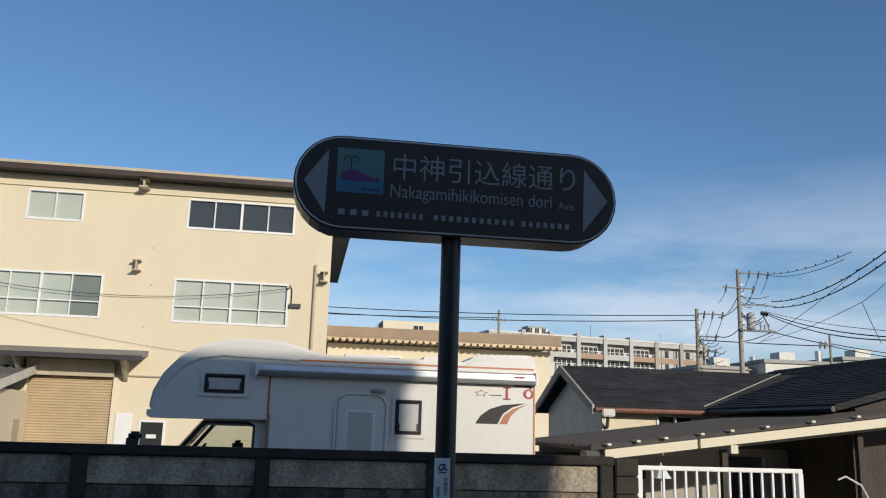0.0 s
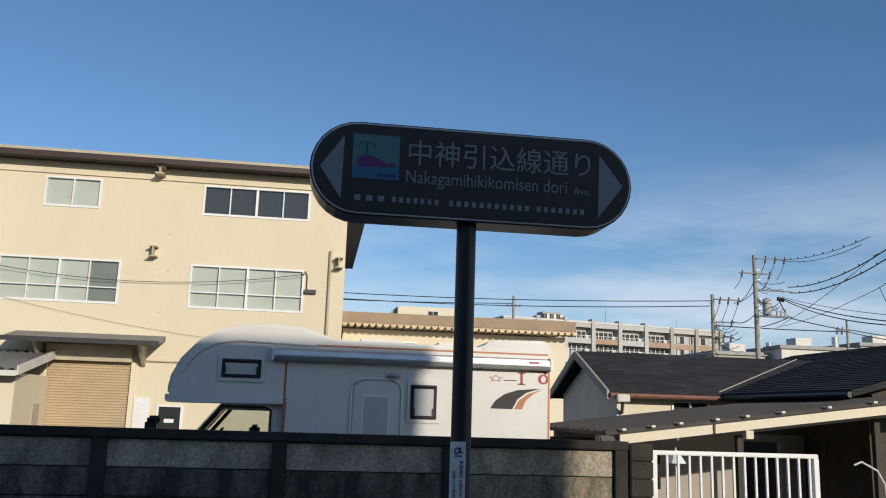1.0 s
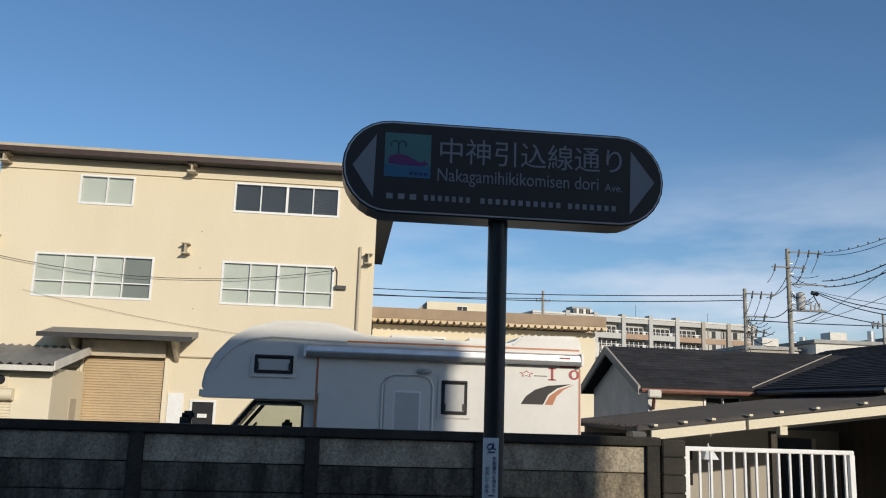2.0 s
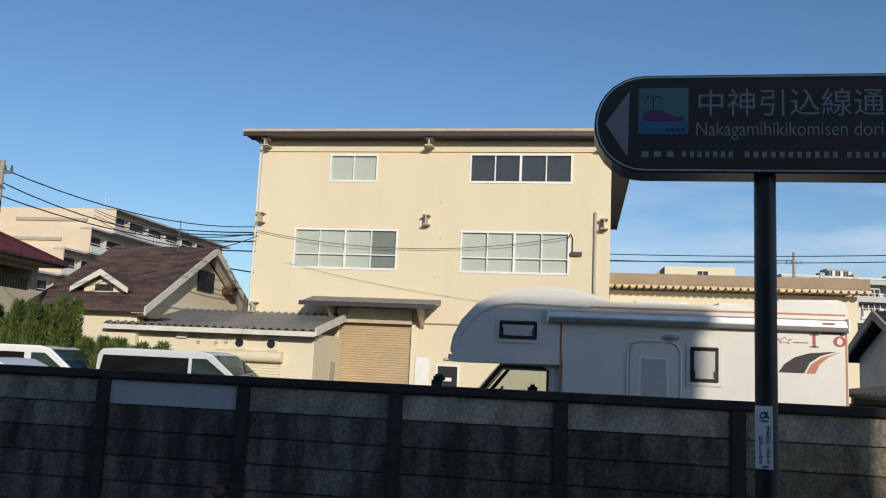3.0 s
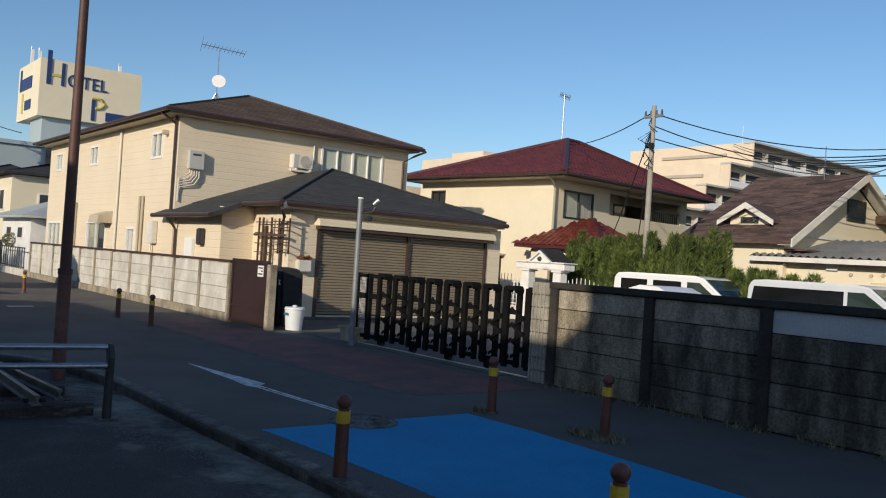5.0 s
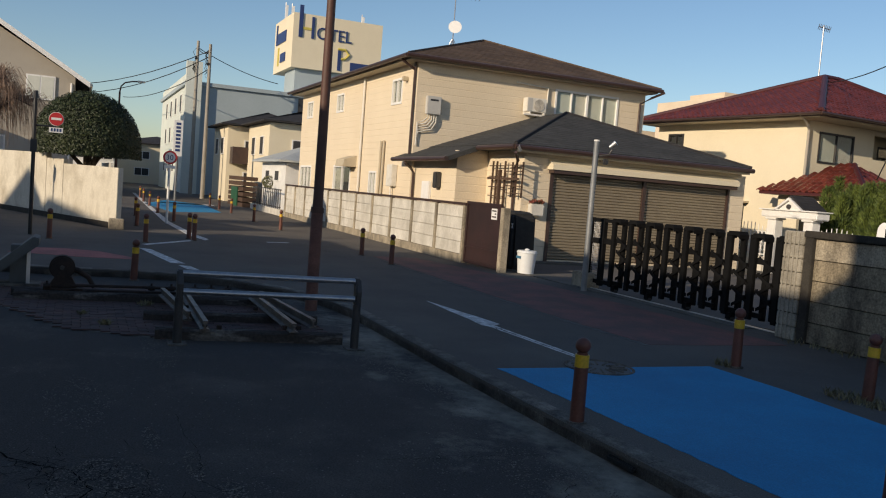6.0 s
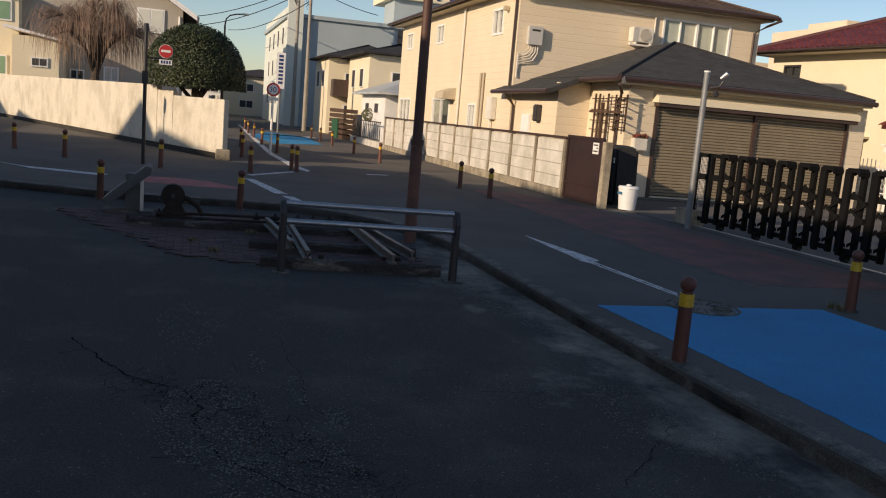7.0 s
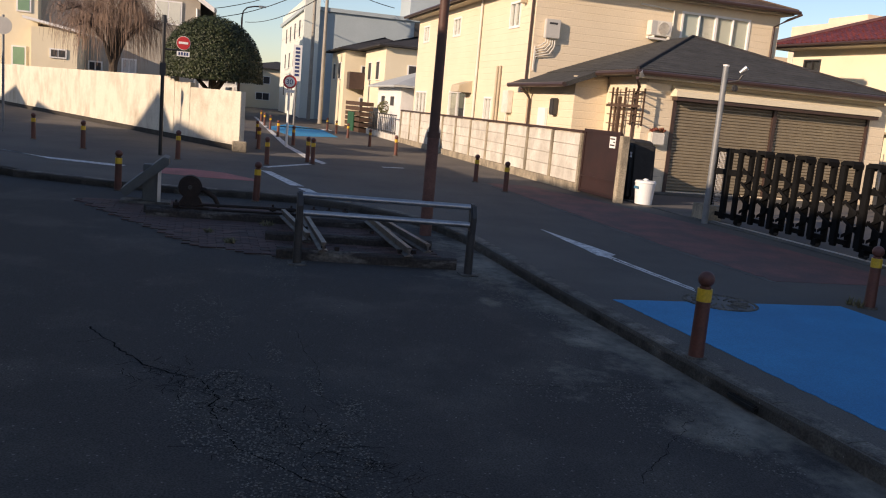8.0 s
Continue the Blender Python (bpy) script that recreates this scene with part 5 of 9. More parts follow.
    part("garage_wall", wall("y", 10.4, 0.2, -22.6, GX - 0.2, 0, 3.05), SIDING, h)
    part("garage_wall", wall("x", -22.6, -0.2, 9.4, 10.4, 0, 3.0), SIDING, h)
    part("garage_wall", wall("y", 9.4, 0.2, X + 0.002, -22.8, 0, 2.80), SIDING, h)
    part("gable_fill", prism([(9.62, 3.001), (10.38, 3.001), (10.38, 3.19), (9.62, 2.99 + 0.02)], "x", -22.78, -22.62), SIDING, h)
    part("garage_wall", wall("y", 18.0, 0.2, X, GX, 0, 2.95), SIDING, h)
    gr_ = part("garage_roof", hip(-30.5, GX + 0.42, 9.88, 18.02, 3.18, 1.47, "x", inset=4.3, fascia=0.13), GREYROOF, h)
    hip_courses(gr_, -30.5, GX + 0.42, 9.88, 18.02, 3.18, 1.47, 4.3, GREYROOF, step=0.22, lip=0.008, length=1.2)
    part("garage_roof", prism([(8.92, 2.78), (10.35, 3.36), (10.35, 3.20), (8.92, 2.65)], "x", -26.7, -22.2), GREYROOF, h)
    part("ridge_cap", tube([(GX + 0.42, 9.88, 3.20), (-24.28, 13.95, 4.665)], 0.05, 6), DARKROOF, h)
    part("ridge_cap", tube([(GX + 0.42, 18.02, 3.20), (-24.28, 13.95, 4.665)], 0.05, 6), DARKROOF, h)
    for a, b in (((GX + 0.47, 9.83, 3.10), (GX + 0.47, 18.05, 3.10)), ((-22.2, 9.83, 3.10), (GX + 0.47, 9.83, 3.10)), ((-26.7, 8.87, 2.71), (-22.2, 8.87, 2.71))):
        part("gutter", gutter_line(a, b, 0.07), GUTTER, h)
    part("soffit", B((GX + 0.002, GX + 0.38, 9.95, 18.0, 2.99, 3.04)), CREAM_L, h)
    part("frieze", B((GX + 0.003, GX + 0.06, 10.42, 17.98, 2.90, 2.985)), CREAM_D, h)
    part("downpipe", tube([(GX + 0.5, 9.85, 2.95), (GX + 0.2, 10.1, 2.75), (GX - 0.35, 10.33, 2.6), (GX - 0.35, 10.33, 0.1)], 0.045), GUTTER, h)
    part("downpipe", tube([(-25.6, 8.9, 2.6), (-25.8, 9.2, 2.45), (-25.85, 9.33, 2.3), (-25.85, 9.33, 0.1)], 0.045), GUTTER, h)
    bx = part("shutter_box", prism([(GX + 0.003, 2.60), (GX + 0.30, 2.60), (GX + 0.30, 2.74), (GX + 0.003, 2.895)], "y", 11.15, 17.72), CREAM_L, h, "long shutter housing")
    part("lower_edge", B((GX + 0.006, GX + 0.26, 11.2, 17.68, 2.50, 2.597)), GUTTER, bx)
    for y0, y1 in ((11.36, 14.38), (14.50, 17.52)):
        part("shutter", folded("x", GX - 0.06, 1, y0, y1, 0.12, 2.58, 0.082, 0.03), SHUTTER, h, "olive-brown steel roller shutter, closed")
    part("shutter_post", B((GX - 0.08, GX + 0.03, 14.385, 14.495, 0.1, 2.5)), GUTTER, h)
    part("shutter_post", B((GX - 0.08, GX + 0.03, 11.25, 11.355, 0.02, 2.5)), GUTTER, h)
    part("shutter_post", B((GX - 0.08, GX + 0.03, 17.525, 17.6, 0.02, 2.5)), GUTTER, h)
    mc = part("meter_cabinet", B((-27.85, -27.3, 9.10, 9.297, 1.80, 2.55)), OFFWHITE, h, "off-white meter cabinet", bevel=0.02)
    part("cabinet_pipe", tube([(-27.6, 9.2, 1.80), (-27.6, 9.2, 0.3)], 0.03), OFFWHITE, mc)
    part("meter_box", B((-23.95, -23.65, 9.22, 9.397, 1.85, 2.35)), DARKSTEEL, h, "brown electricity meter", bevel=0.03)
    part("panel_box", B((-25.0, -24.4, 9.30, 9.397, 1.2, 2.05)), WHITE, h, "white pipe cover", bevel=0.01)
    part("spot_lamp", tube([(GX + 0.45, 10.0, 3.0), (GX + 0.5, 9.9, 3.12)], 0.07), ALU, h)
    # aerial and dish on the ridge
    m = part("aerial_mast", C((-33.4, 13.6, 7.6), (-33.4, 13.6, 10.12), 0.025, seg=8), STEEL, h)
    part("boom", C((-33.68, 12.95, 10.20), (-32.98, 14.55, 10.00), 0.018, seg=6), STEEL, m)
    bm = bmesh.new()
    for i in range(12):
        t = i / 11
        p = Vector((-33.68, 12.95, 10.20)).lerp(Vector((-32.98, 14.55, 10.00)), t)
        l = 0.10 if i else 0.3
        C(p + Vector((-0.15, 0, -l)), p + Vector((0.15, 0, l)), 0.010, seg=5, bm=bm)
    part("element", bm, STEEL, m)
    part("dish", C((-33.25, 13.6, 8.68), (-33.18, 13.57, 8.70), 0.24, 0.28, seg=22), WHITE, m, "white satellite dish", smooth=True)
    bm = bmesh.new()
    for dx, dy in ((0.3, 0.3), (-0.3, 0.3), (0.3, -0.3), (-0.3, -0.3)):
        C((-33.4 + dx, 13.6 + dy, 7.55), (-33.4, 13.6, 8.25), 0.015, seg=5, bm=bm)
    part("stay", bm, STEEL, m)
    return h


peach_house()


# ---------------------------------------------------------------- red-tiled house
def s_tile_mesh():
    """One glazed pan tile, 0.27 wide and 0.30 long, its front edge at the origin, rising along +y."""
    v, f = [], []
    prof = [(-0.135, 0.012), (-0.10, 0.036), (-0.06, 0.052), (-0.02, 0.050), (0.03, 0.022), (0.08, 0.004), (0.135, 0.012)]
    n = len(prof)
    for y, dz in ((0.30, 0.0), (0.035, 0.026), (0.014, 0.022), (0.003, 0.010), (0.0, -0.006), (0.006, -0.02)):
        v += [(x, y, z + dz) for x, z in prof]
    for r in range(5):
        f += [(r * n + i, (r + 1) * n + i, (r + 1) * n + i + 1, r * n + i + 1) for i in range(n - 1)]
    me = bpy.data.meshes.new("tile")
    me.from_pydata(v, [], f)
    me.materials.append(REDTILE)
    for p in me.polygons:
        p.use_smooth = True
    return me


TILE = s_tile_mesh()


def tile_face(roof, a, b, apex0, apex1, limit):
    """Lays tiles on a roof face with its eave from a to b and its ridge from apex0 to apex1 (equal for a triangle). Coordinates local to the roof's thing."""
    a, b, c, d = Vector(a), Vector(b), Vector(apex1), Vector(apex0)
    ex = (b - a).normalized()
    nrm = ex.cross(d - a).normalized()
    if nrm.z < 0:
        nrm = -nrm
    up = nrm.cross(ex).normalized()
    H = (d - a).dot(up)
    l0, r0, l1, r1 = 0.0, (b - a).length, (d - a).dot(ex), (c - a).dot(ex)
    poses, y = [], 0.0
    rot = Matrix((ex, up, nrm)).transposed().to_4x4()
    r = random.Random(int(H * 100))
    while y < H - 0.1:
        t = y / H
        u, u1 = l0 + (l1 - l0) * t, r0 + (r1 - r0) * t
        k = math.ceil(u / 0.27)
        while k * 0.27 < u1:
            poses.append((y, Matrix.Translation(a + ex * (k * 0.27) + up * y + nrm * r.uniform(0.008, 0.018)) @ rot @ Matrix.Rotation(r.uniform(-0.05, 0.05), 4, "X") @ Matrix.Rotation(r.uniform(-0.06, 0.06), 4, "Y") @ Matrix.Rotation(r.uniform(-0.04, 0.04), 4, "Z")))
            k += 1
        y += 0.26
    verts, faces, nv = [], [], len(TILE.vertices)
    for i, (_, m) in enumerate(poses):
        if i < limit:
            ob = new("tile", TILE); ob.parent = roof; ob.matrix_basis = m
        else:
            k = len(verts)
            verts += [tuple(m @ v.co) for v in TILE.vertices]
            faces += [tuple(k + j for j in p.vertices) for p in TILE.polygons]
    if verts:
        me = bpy.data.meshes.new("tile_field")
        me.from_pydata(verts, [], faces)
        me.materials.append(REDTILE)
        for p in me.polygons:
            p.use_smooth = True
        ob = new("tile_field", me); ob.parent = roof
        tagged(ob, kind="stuff")


def red_house():
    h = thing("house", 0, 0, 0, "two-storey cream house with a dark red glazed tile roof and balcony", "house")
    part("wall", wall("y", 0, 0.2, -8.0, 0, 0, 5.5, [(-7.3, -6.4, 4.1, 5.11), (-3.7, -2.7, 0.4, 2.2)]), CREAM_L, h)
    part("wall", wall("x", 0, -0.2, 0.2, 10.4, 0, 5.5, [(0.66, 2.70, 3.98, 5.12), (3.97, 10.04, 4.35, 5.31)]), CREAM_L, h)
    part("wall", wall("x", -8.0, 0.2, 0.2, 10.4, 0, 5.5), CREAM_L, h)
    part("wall", wall("y", 10.6, -0.2, -8.0, 0, 0, 5.5), CREAM_L, h)
    part("balcony_floor", B((-1.6, -0.21, 3.9, 10.35, 2.9, 3.05)), PALEGREY, h)
    part("balcony_back", wall("x", -1.6, -0.15, 3.9, 10.35, 3.05, 5.5, [(6.6, 9.4, 3.2, 5.1)]), CREAM_L, h)
    part("balcony_side", B((-1.6, -0.21, 3.8, 3.9, 3.05, 5.5)), CREAM_L, h)
    window(h, "x", -1.6, -1, 6.6, 9.4, 3.2, 5.1, panes=2, back=DARKROOM, frame_mat=DARKSTEEL)
    bm = bmesh.new()
    B((-0.12, -0.07, 6.8, 10.04, 4.82, 4.88), bm=bm)
    for i in range(16):
        B((-0.11, -0.08, 6.85 + i * 0.2, 6.88 + i * 0.2, 4.36, 4.82), bm=bm)
    part("balcony_rail", bm, DARKSTEEL, h)
    window(h, "x", 0, -1, 0.66, 2.70, 3.98, 5.12, panes=2, back=[BLIND, OFFWHITE], frame_mat=DARKSTEEL, deep=0.055)
    window(h, "y", 0, 1, -7.3, -6.4, 4.1, 5.11, panes=2, back=DARKROOM, frame_mat=DARKSTEEL)
    window(h, "y", 0, 1, -3.7, -2.7, 0.4, 2.2, panes=1, back=DARKROOM, frame_mat=DARKSTEEL)
    part("window_hood", B((-3.95, -2.45, -0.4, -0.003, 2.25, 2.33)), CREAM_D, h)
    x0, x1, y0, y1, z0, hh, k, sx = -8.5, 1.15, -0.9, 11.0, 5.66, 2.22, 5.5, 0.6
    roof = part("roof", hip(x0, x1, y0, y1, z0, hh, "y", inset=k, fascia=0.12, shift=sx), REDTILE_BED, h, "dark red glazed pan tiles")
    xm = (x0 + x1) / 2 + sx
    tile_face(roof, (x0, y0, z0), (x1, y0, z0), (xm, y0 + k, z0 + hh), (xm, y0 + k, z0 + hh), 150)
    tile_face(roof, (x1, y0, z0), (x1, y1, z0), (xm, y0 + k, z0 + hh), (xm, y1 - k, z0 + hh), 150)
    for a, b in (((x1, y0, z0 + 0.05), (xm, y0 + k, z0 + hh + 0.08)), ((x0, y0, z0 + 0.05), (xm, y0 + k, z0 + hh + 0.08)), ((xm, y0 + k, z0 + hh + 0.08), (xm, y1 - k, z0 + hh + 0.08)), ((x1, y1, z0 + 0.05), (xm, y1 - k, z0 + hh + 0.08))):
        part("hip_tile", tube([a, b], 0.12, 8), REDTILE_BED, h)
    part("soffit", B((x0 + 0.1, x1 - 0.1, y0 + 0.1, y1 - 0.1, 5.505, 5.56)), CREAM_D, h)
    for a, b in (((x0, y0 - 0.06, 5.62), (x1 + 0.06, y0 - 0.06, 5.62)), ((x1 + 0.06, y0 - 0.06, 5.62), (x1 + 0.06, y1, 5.62))):
        part("gutter", gutter_line(a, b, 0.06), GUTTER, h)
    part("downpipe", C((0.08, -0.08, 0), (0.08, -0.08, 5.15), 0.05, seg=8), GREYBEIGE, h)
    part("downpipe_elbow", tube([(0.08, -0.08, 5.15), (0.2, -0.45, 5.4), (0.3, -0.92, 5.6)], 0.05), GREYBEIGE, h)
    # porch
    part("porch_wall", wall("y", -0.9, 0.15, -0.3, 3.1, 0, 2.6, [(0.6, 1.8, 0, 2.1)]), CREAM_L, h)
    part("porch_wall", wall("x", 3.1, -0.15, -0.75, 2.0, 0, 2.6), CREAM_L, h)
    pr = part("porch_roof", hip(-0.8, 3.6, -1.4, 2.4, 2.72, 1.08, "x", inset=1.9, fascia=0.1), REDTILE_BED, h, "small red tiled porch roof")
    tile_face(pr, (-0.8, -1.4, 2.72), (3.6, -1.4, 2.72), (1.1, 0.5, 3.8), (1.7, 0.5, 3.8), 60)
    tile_face(pr, (3.6, -1.4, 2.72), (3.6, 2.4, 2.72), (1.7, 0.5, 3.8), (1.7, 0.5, 3.8), 60)
    part("hip_tile", tube([(3.6, -1.4, 2.76), (1.7, 0.5, 3.87)], 0.1, 8), REDTILE_BED, h)
    # aerial
    m = part("aerial_mast", C((-3.55, 4.8, 7.6), (-3.55, 4.8, 10.25), 0.03, seg=8), STEEL, h)
    bm = C((-3.65, 4.6, 10.2), (-3.45, 5.1, 10.1), 0.02, seg=6)
    for i in range(8):
        p = Vector((-3.65, 4.6, 10.2)).lerp(Vector((-3.45, 5.1, 10.1)), i / 7)
        C(p + Vector((-0.1, 0.08, -0.1)), p + Vector((0.1, -0.08, 0.1)), 0.012, seg=5, bm=bm)
    part("aerial", bm, STEEL, m)
    h.matrix_basis = pose(-24.0, 24.37, 0, 0, 0, 5.4)
    return h


red_house()

# white garden portico and wrought fence before it
po = thing("garden_portico", -19.4, 19.4, 0, "white garden portico with a small gabled roof", "portico")
for x in (-20.22, -18.78):
    part("pillar", B((x - 0.17, x + 0.17, 19.24, 19.58, 0, 1.70)), WHITE, po, bevel=0.02)
    part("capital", B((x - 0.22, x + 0.22, 19.19, 19.63, 1.702, 1.762)), WHITE, po, bevel=0.012)
part("beam", B((-20.60, -18.40, 19.15, 19.70, 1.765, 1.99)), WHITE, po, bevel=0.03)
part("moulding", B((-20.66, -18.34, 19.10, 19.75, 1.992, 2.03)), WHITE, po, bevel=0.01)
part("gable", prism([(-19.90, 2.032), (-19.08, 2.032), (-19.49, 2.31)], "y", 19.18, 19.6), WHITE, po)
for s_ in (-1, 1):
    part("gable_board", prism([(-19.49, 2.40), (-19.49 + s_ * 0.56, 2.02), (-19.49 + s_ * 0.50, 1.995), (-19.49, 2.32)], "y", 19.10, 19.178), WHITE, po)
part("gable_roof", prism([(-20.06, 2.02), (-19.49, 2.41), (-18.92, 2.02), (-18.92, 2.07), (-19.49, 2.47), (-20.06, 2.07)], "y", 19.181, 20.1), DARKROOF, po)
part("ornament", ball((-19.49, 19.15, 2.12), 0.08, seg=10), DARKSTEEL, po)
part("letter_box", B((-19.45, -19.18, 19.22, 19.34, 1.0, 1.3)), DARKSTEEL, po)


def scroll_fence(x0, x1, y, name="garden_fence"):
    f = thing(name, (x0 + x1) / 2, y, 0, "white wrought-iron scroll fence panel", "fence", "scroll fence panels")
    part("base", B((x0, x1, y - 0.06, y + 0.06, 0, 0.5)), OFFWHITE, f)
    bm = bmesh.new()
    n = max(2, int((x1 - x0) / 0.16))
    for i in range(n + 1):
        x = x0 + (x1 - x0) * i / n
        C((x, y, 0.5), (x, y, 1.42 + 0.16 * math.sin(math.pi * i / n)), 0.013, seg=5, bm=bm)
    for i in range(n):
        x = x0 + (x1 - x0) * (i + 0.5) / n
        for z in (0.78, 1.0, 1.22):
            tube([(x + 0.07 * math.cos(a), y, z + 0.09 * math.sin(a)) for a in [k * math.tau / 8 for k in range(9)]], 0.009, 4, bm)
    part("scrollwork", bm, WHITE, f)
    part("rail", B((x0, x1, y - 0.015, y + 0.015, 0.55, 0.585), (x0, x1, y - 0.015, y + 0.015, 1.28, 1.31)), WHITE, f)


scroll_fence(-21.98, -20.50, 19.35)
scroll_fence(-18.52, -17.1, 19.35)


# ---------------------------------------------------------------- brown-shingled house
def brown_house():
    h = thing("house", -18, 33, 0, "cream gabled house with a steep brown shingle roof and dormer", "house")
    G, R, ZR, F, K, ZE = -16.3, 33.9, 6.36, 28.2, 39.6, 3.45
    part("gable_wall", prism([(F + 0.5, 0), (F + 0.5, ZE + 0.1), (R, ZR - 0.25), (K - 0.5, ZE + 0.1), (K - 0.5, 0)], "x", G - 0.2, G), CREAM_L, h)
    part("wall", B((-20.2, G - 0.21, F + 0.5, F + 0.7, 0, ZE)), CREAM_L, h)
    part("wall", B((-20.2, G - 0.21, K - 0.7, K - 0.5, 0, ZE)), CREAM_L, h)
    for y in (F, K):
        s = 1 if y == F else -1
        rf = part("roof", prism([(y - 0.05 * s, ZE - 0.02), (R, ZR + 0.12), (R, ZR - 0.04), (y - 0.05 * s, ZE - 0.18)], "x", -20.6, G + 0.55), BROWNSHINGLE, h)
        if y == F:
            courses(rf, (-20.6, F - 0.05, ZE - 0.02), (G + 0.55, F - 0.05, ZE - 0.02), (-20.6, R, ZR + 0.12), (G + 0.55, R, ZR + 0.12), BROWNSHINGLE, step=0.24, length=0.6, lip=0.022, seed=7)
        part("barge_board", prism([(y - 0.06 * s, ZE - 0.0), (R, ZR + 0.14), (R, ZR - 0.18), (y - 0.06 * s, ZE - 0.30)], "x", G + 0.56, G + 0.62), OFFWHITE, h)
        part("soffit", prism([(y + 0.02 * s, ZE - 0.19), (R, ZR - 0.05), (R, ZR - 0.08), (y + 0.02 * s, ZE - 0.22)], "x", G + 0.002, G + 0.55), OFFWHITE, h)
    part("hip_end", prism([(F + 0.1, ZE), (R, ZR), (K - 0.1, ZE)], "x", -20.75, -20.61), BROWNSHINGLE, h)
    # gable windows and strut
    w = part("window", B((G + 0.003, G + 0.06, 33.4, 35.0, 4.55, 5.45)), DARKSTEEL, h)
    part("pane", B((G + 0.061, G + 0.066, 33.47, 34.16, 4.62, 5.38)), GLASS, w)
    part("pane", B((G + 0.061, G + 0.066, 34.24, 34.93, 4.62, 5.38)), GLASS, w)
    part("strut", B((G + 0.003, G + 0.5, 33.8, 34.0, 5.85, 6.0)), WOODDARK, h)
    part("strut", B((G + 0.003, G + 0.5, 36.0, 36.6, 4.6, 4.95)), WOODDARK, h)
    part("string_board", B((G + 0.003, G + 0.06, F + 0.6, 35.5, 3.65, 3.78)), OFFWHITE, h)
    part("eave_roof", prism([(F + 0.5, 3.05), (35.8, 3.05), (35.8, 3.12), (F + 0.5, 3.12)], "x", G + 0.003, G + 0.9), BROWNSHINGLE, h)
    # dormer
    dx, dz = -18.1, 4.78
    sl = (ZR - ZE) / (R - F)
    yb = F + (4.05 - ZE) / sl
    part("dormer_wall", prism([(dx - 0.85, 4.0), (dx - 0.85, 4.3), (dx, dz - 0.1), (dx + 0.85, 4.3), (dx + 0.85, 4.0)], "y", yb - 0.1, R - 0.8), CREAM_L, h)
    for s in (-1, 1):
        part("dormer_roof", prism([(dx, dz + 0.1), (dx + s * 1.15, 4.22), (dx + s * 1.15, 4.10), (dx, dz - 0.04)], "y", yb - 0.45, R - 0.6), BROWNSHINGLE, h)
        part("dormer_barge", prism([(dx, dz + 0.12), (dx + s * 1.2, 4.2), (dx + s * 1.2, 4.0), (dx, dz - 0.12)], "y", yb - 0.51, yb - 0.455), OFFWHITE, h)
    d = part("dormer_window", B((dx - 0.38, dx + 0.38, yb - 0.13, yb - 0.102, 4.09, 4.34)), DARKSTEEL, h)
    part("pane", B((dx - 0.34, dx + 0.34, yb - 0.136, yb - 0.131, 4.12, 4.31)), GLASS, d)
    part("aerial_mast", C((-17.2, 33.2, 6.2), (-17.2, 33.2, 7.6), 0.02, seg=6), STEEL, h)


brown_house()


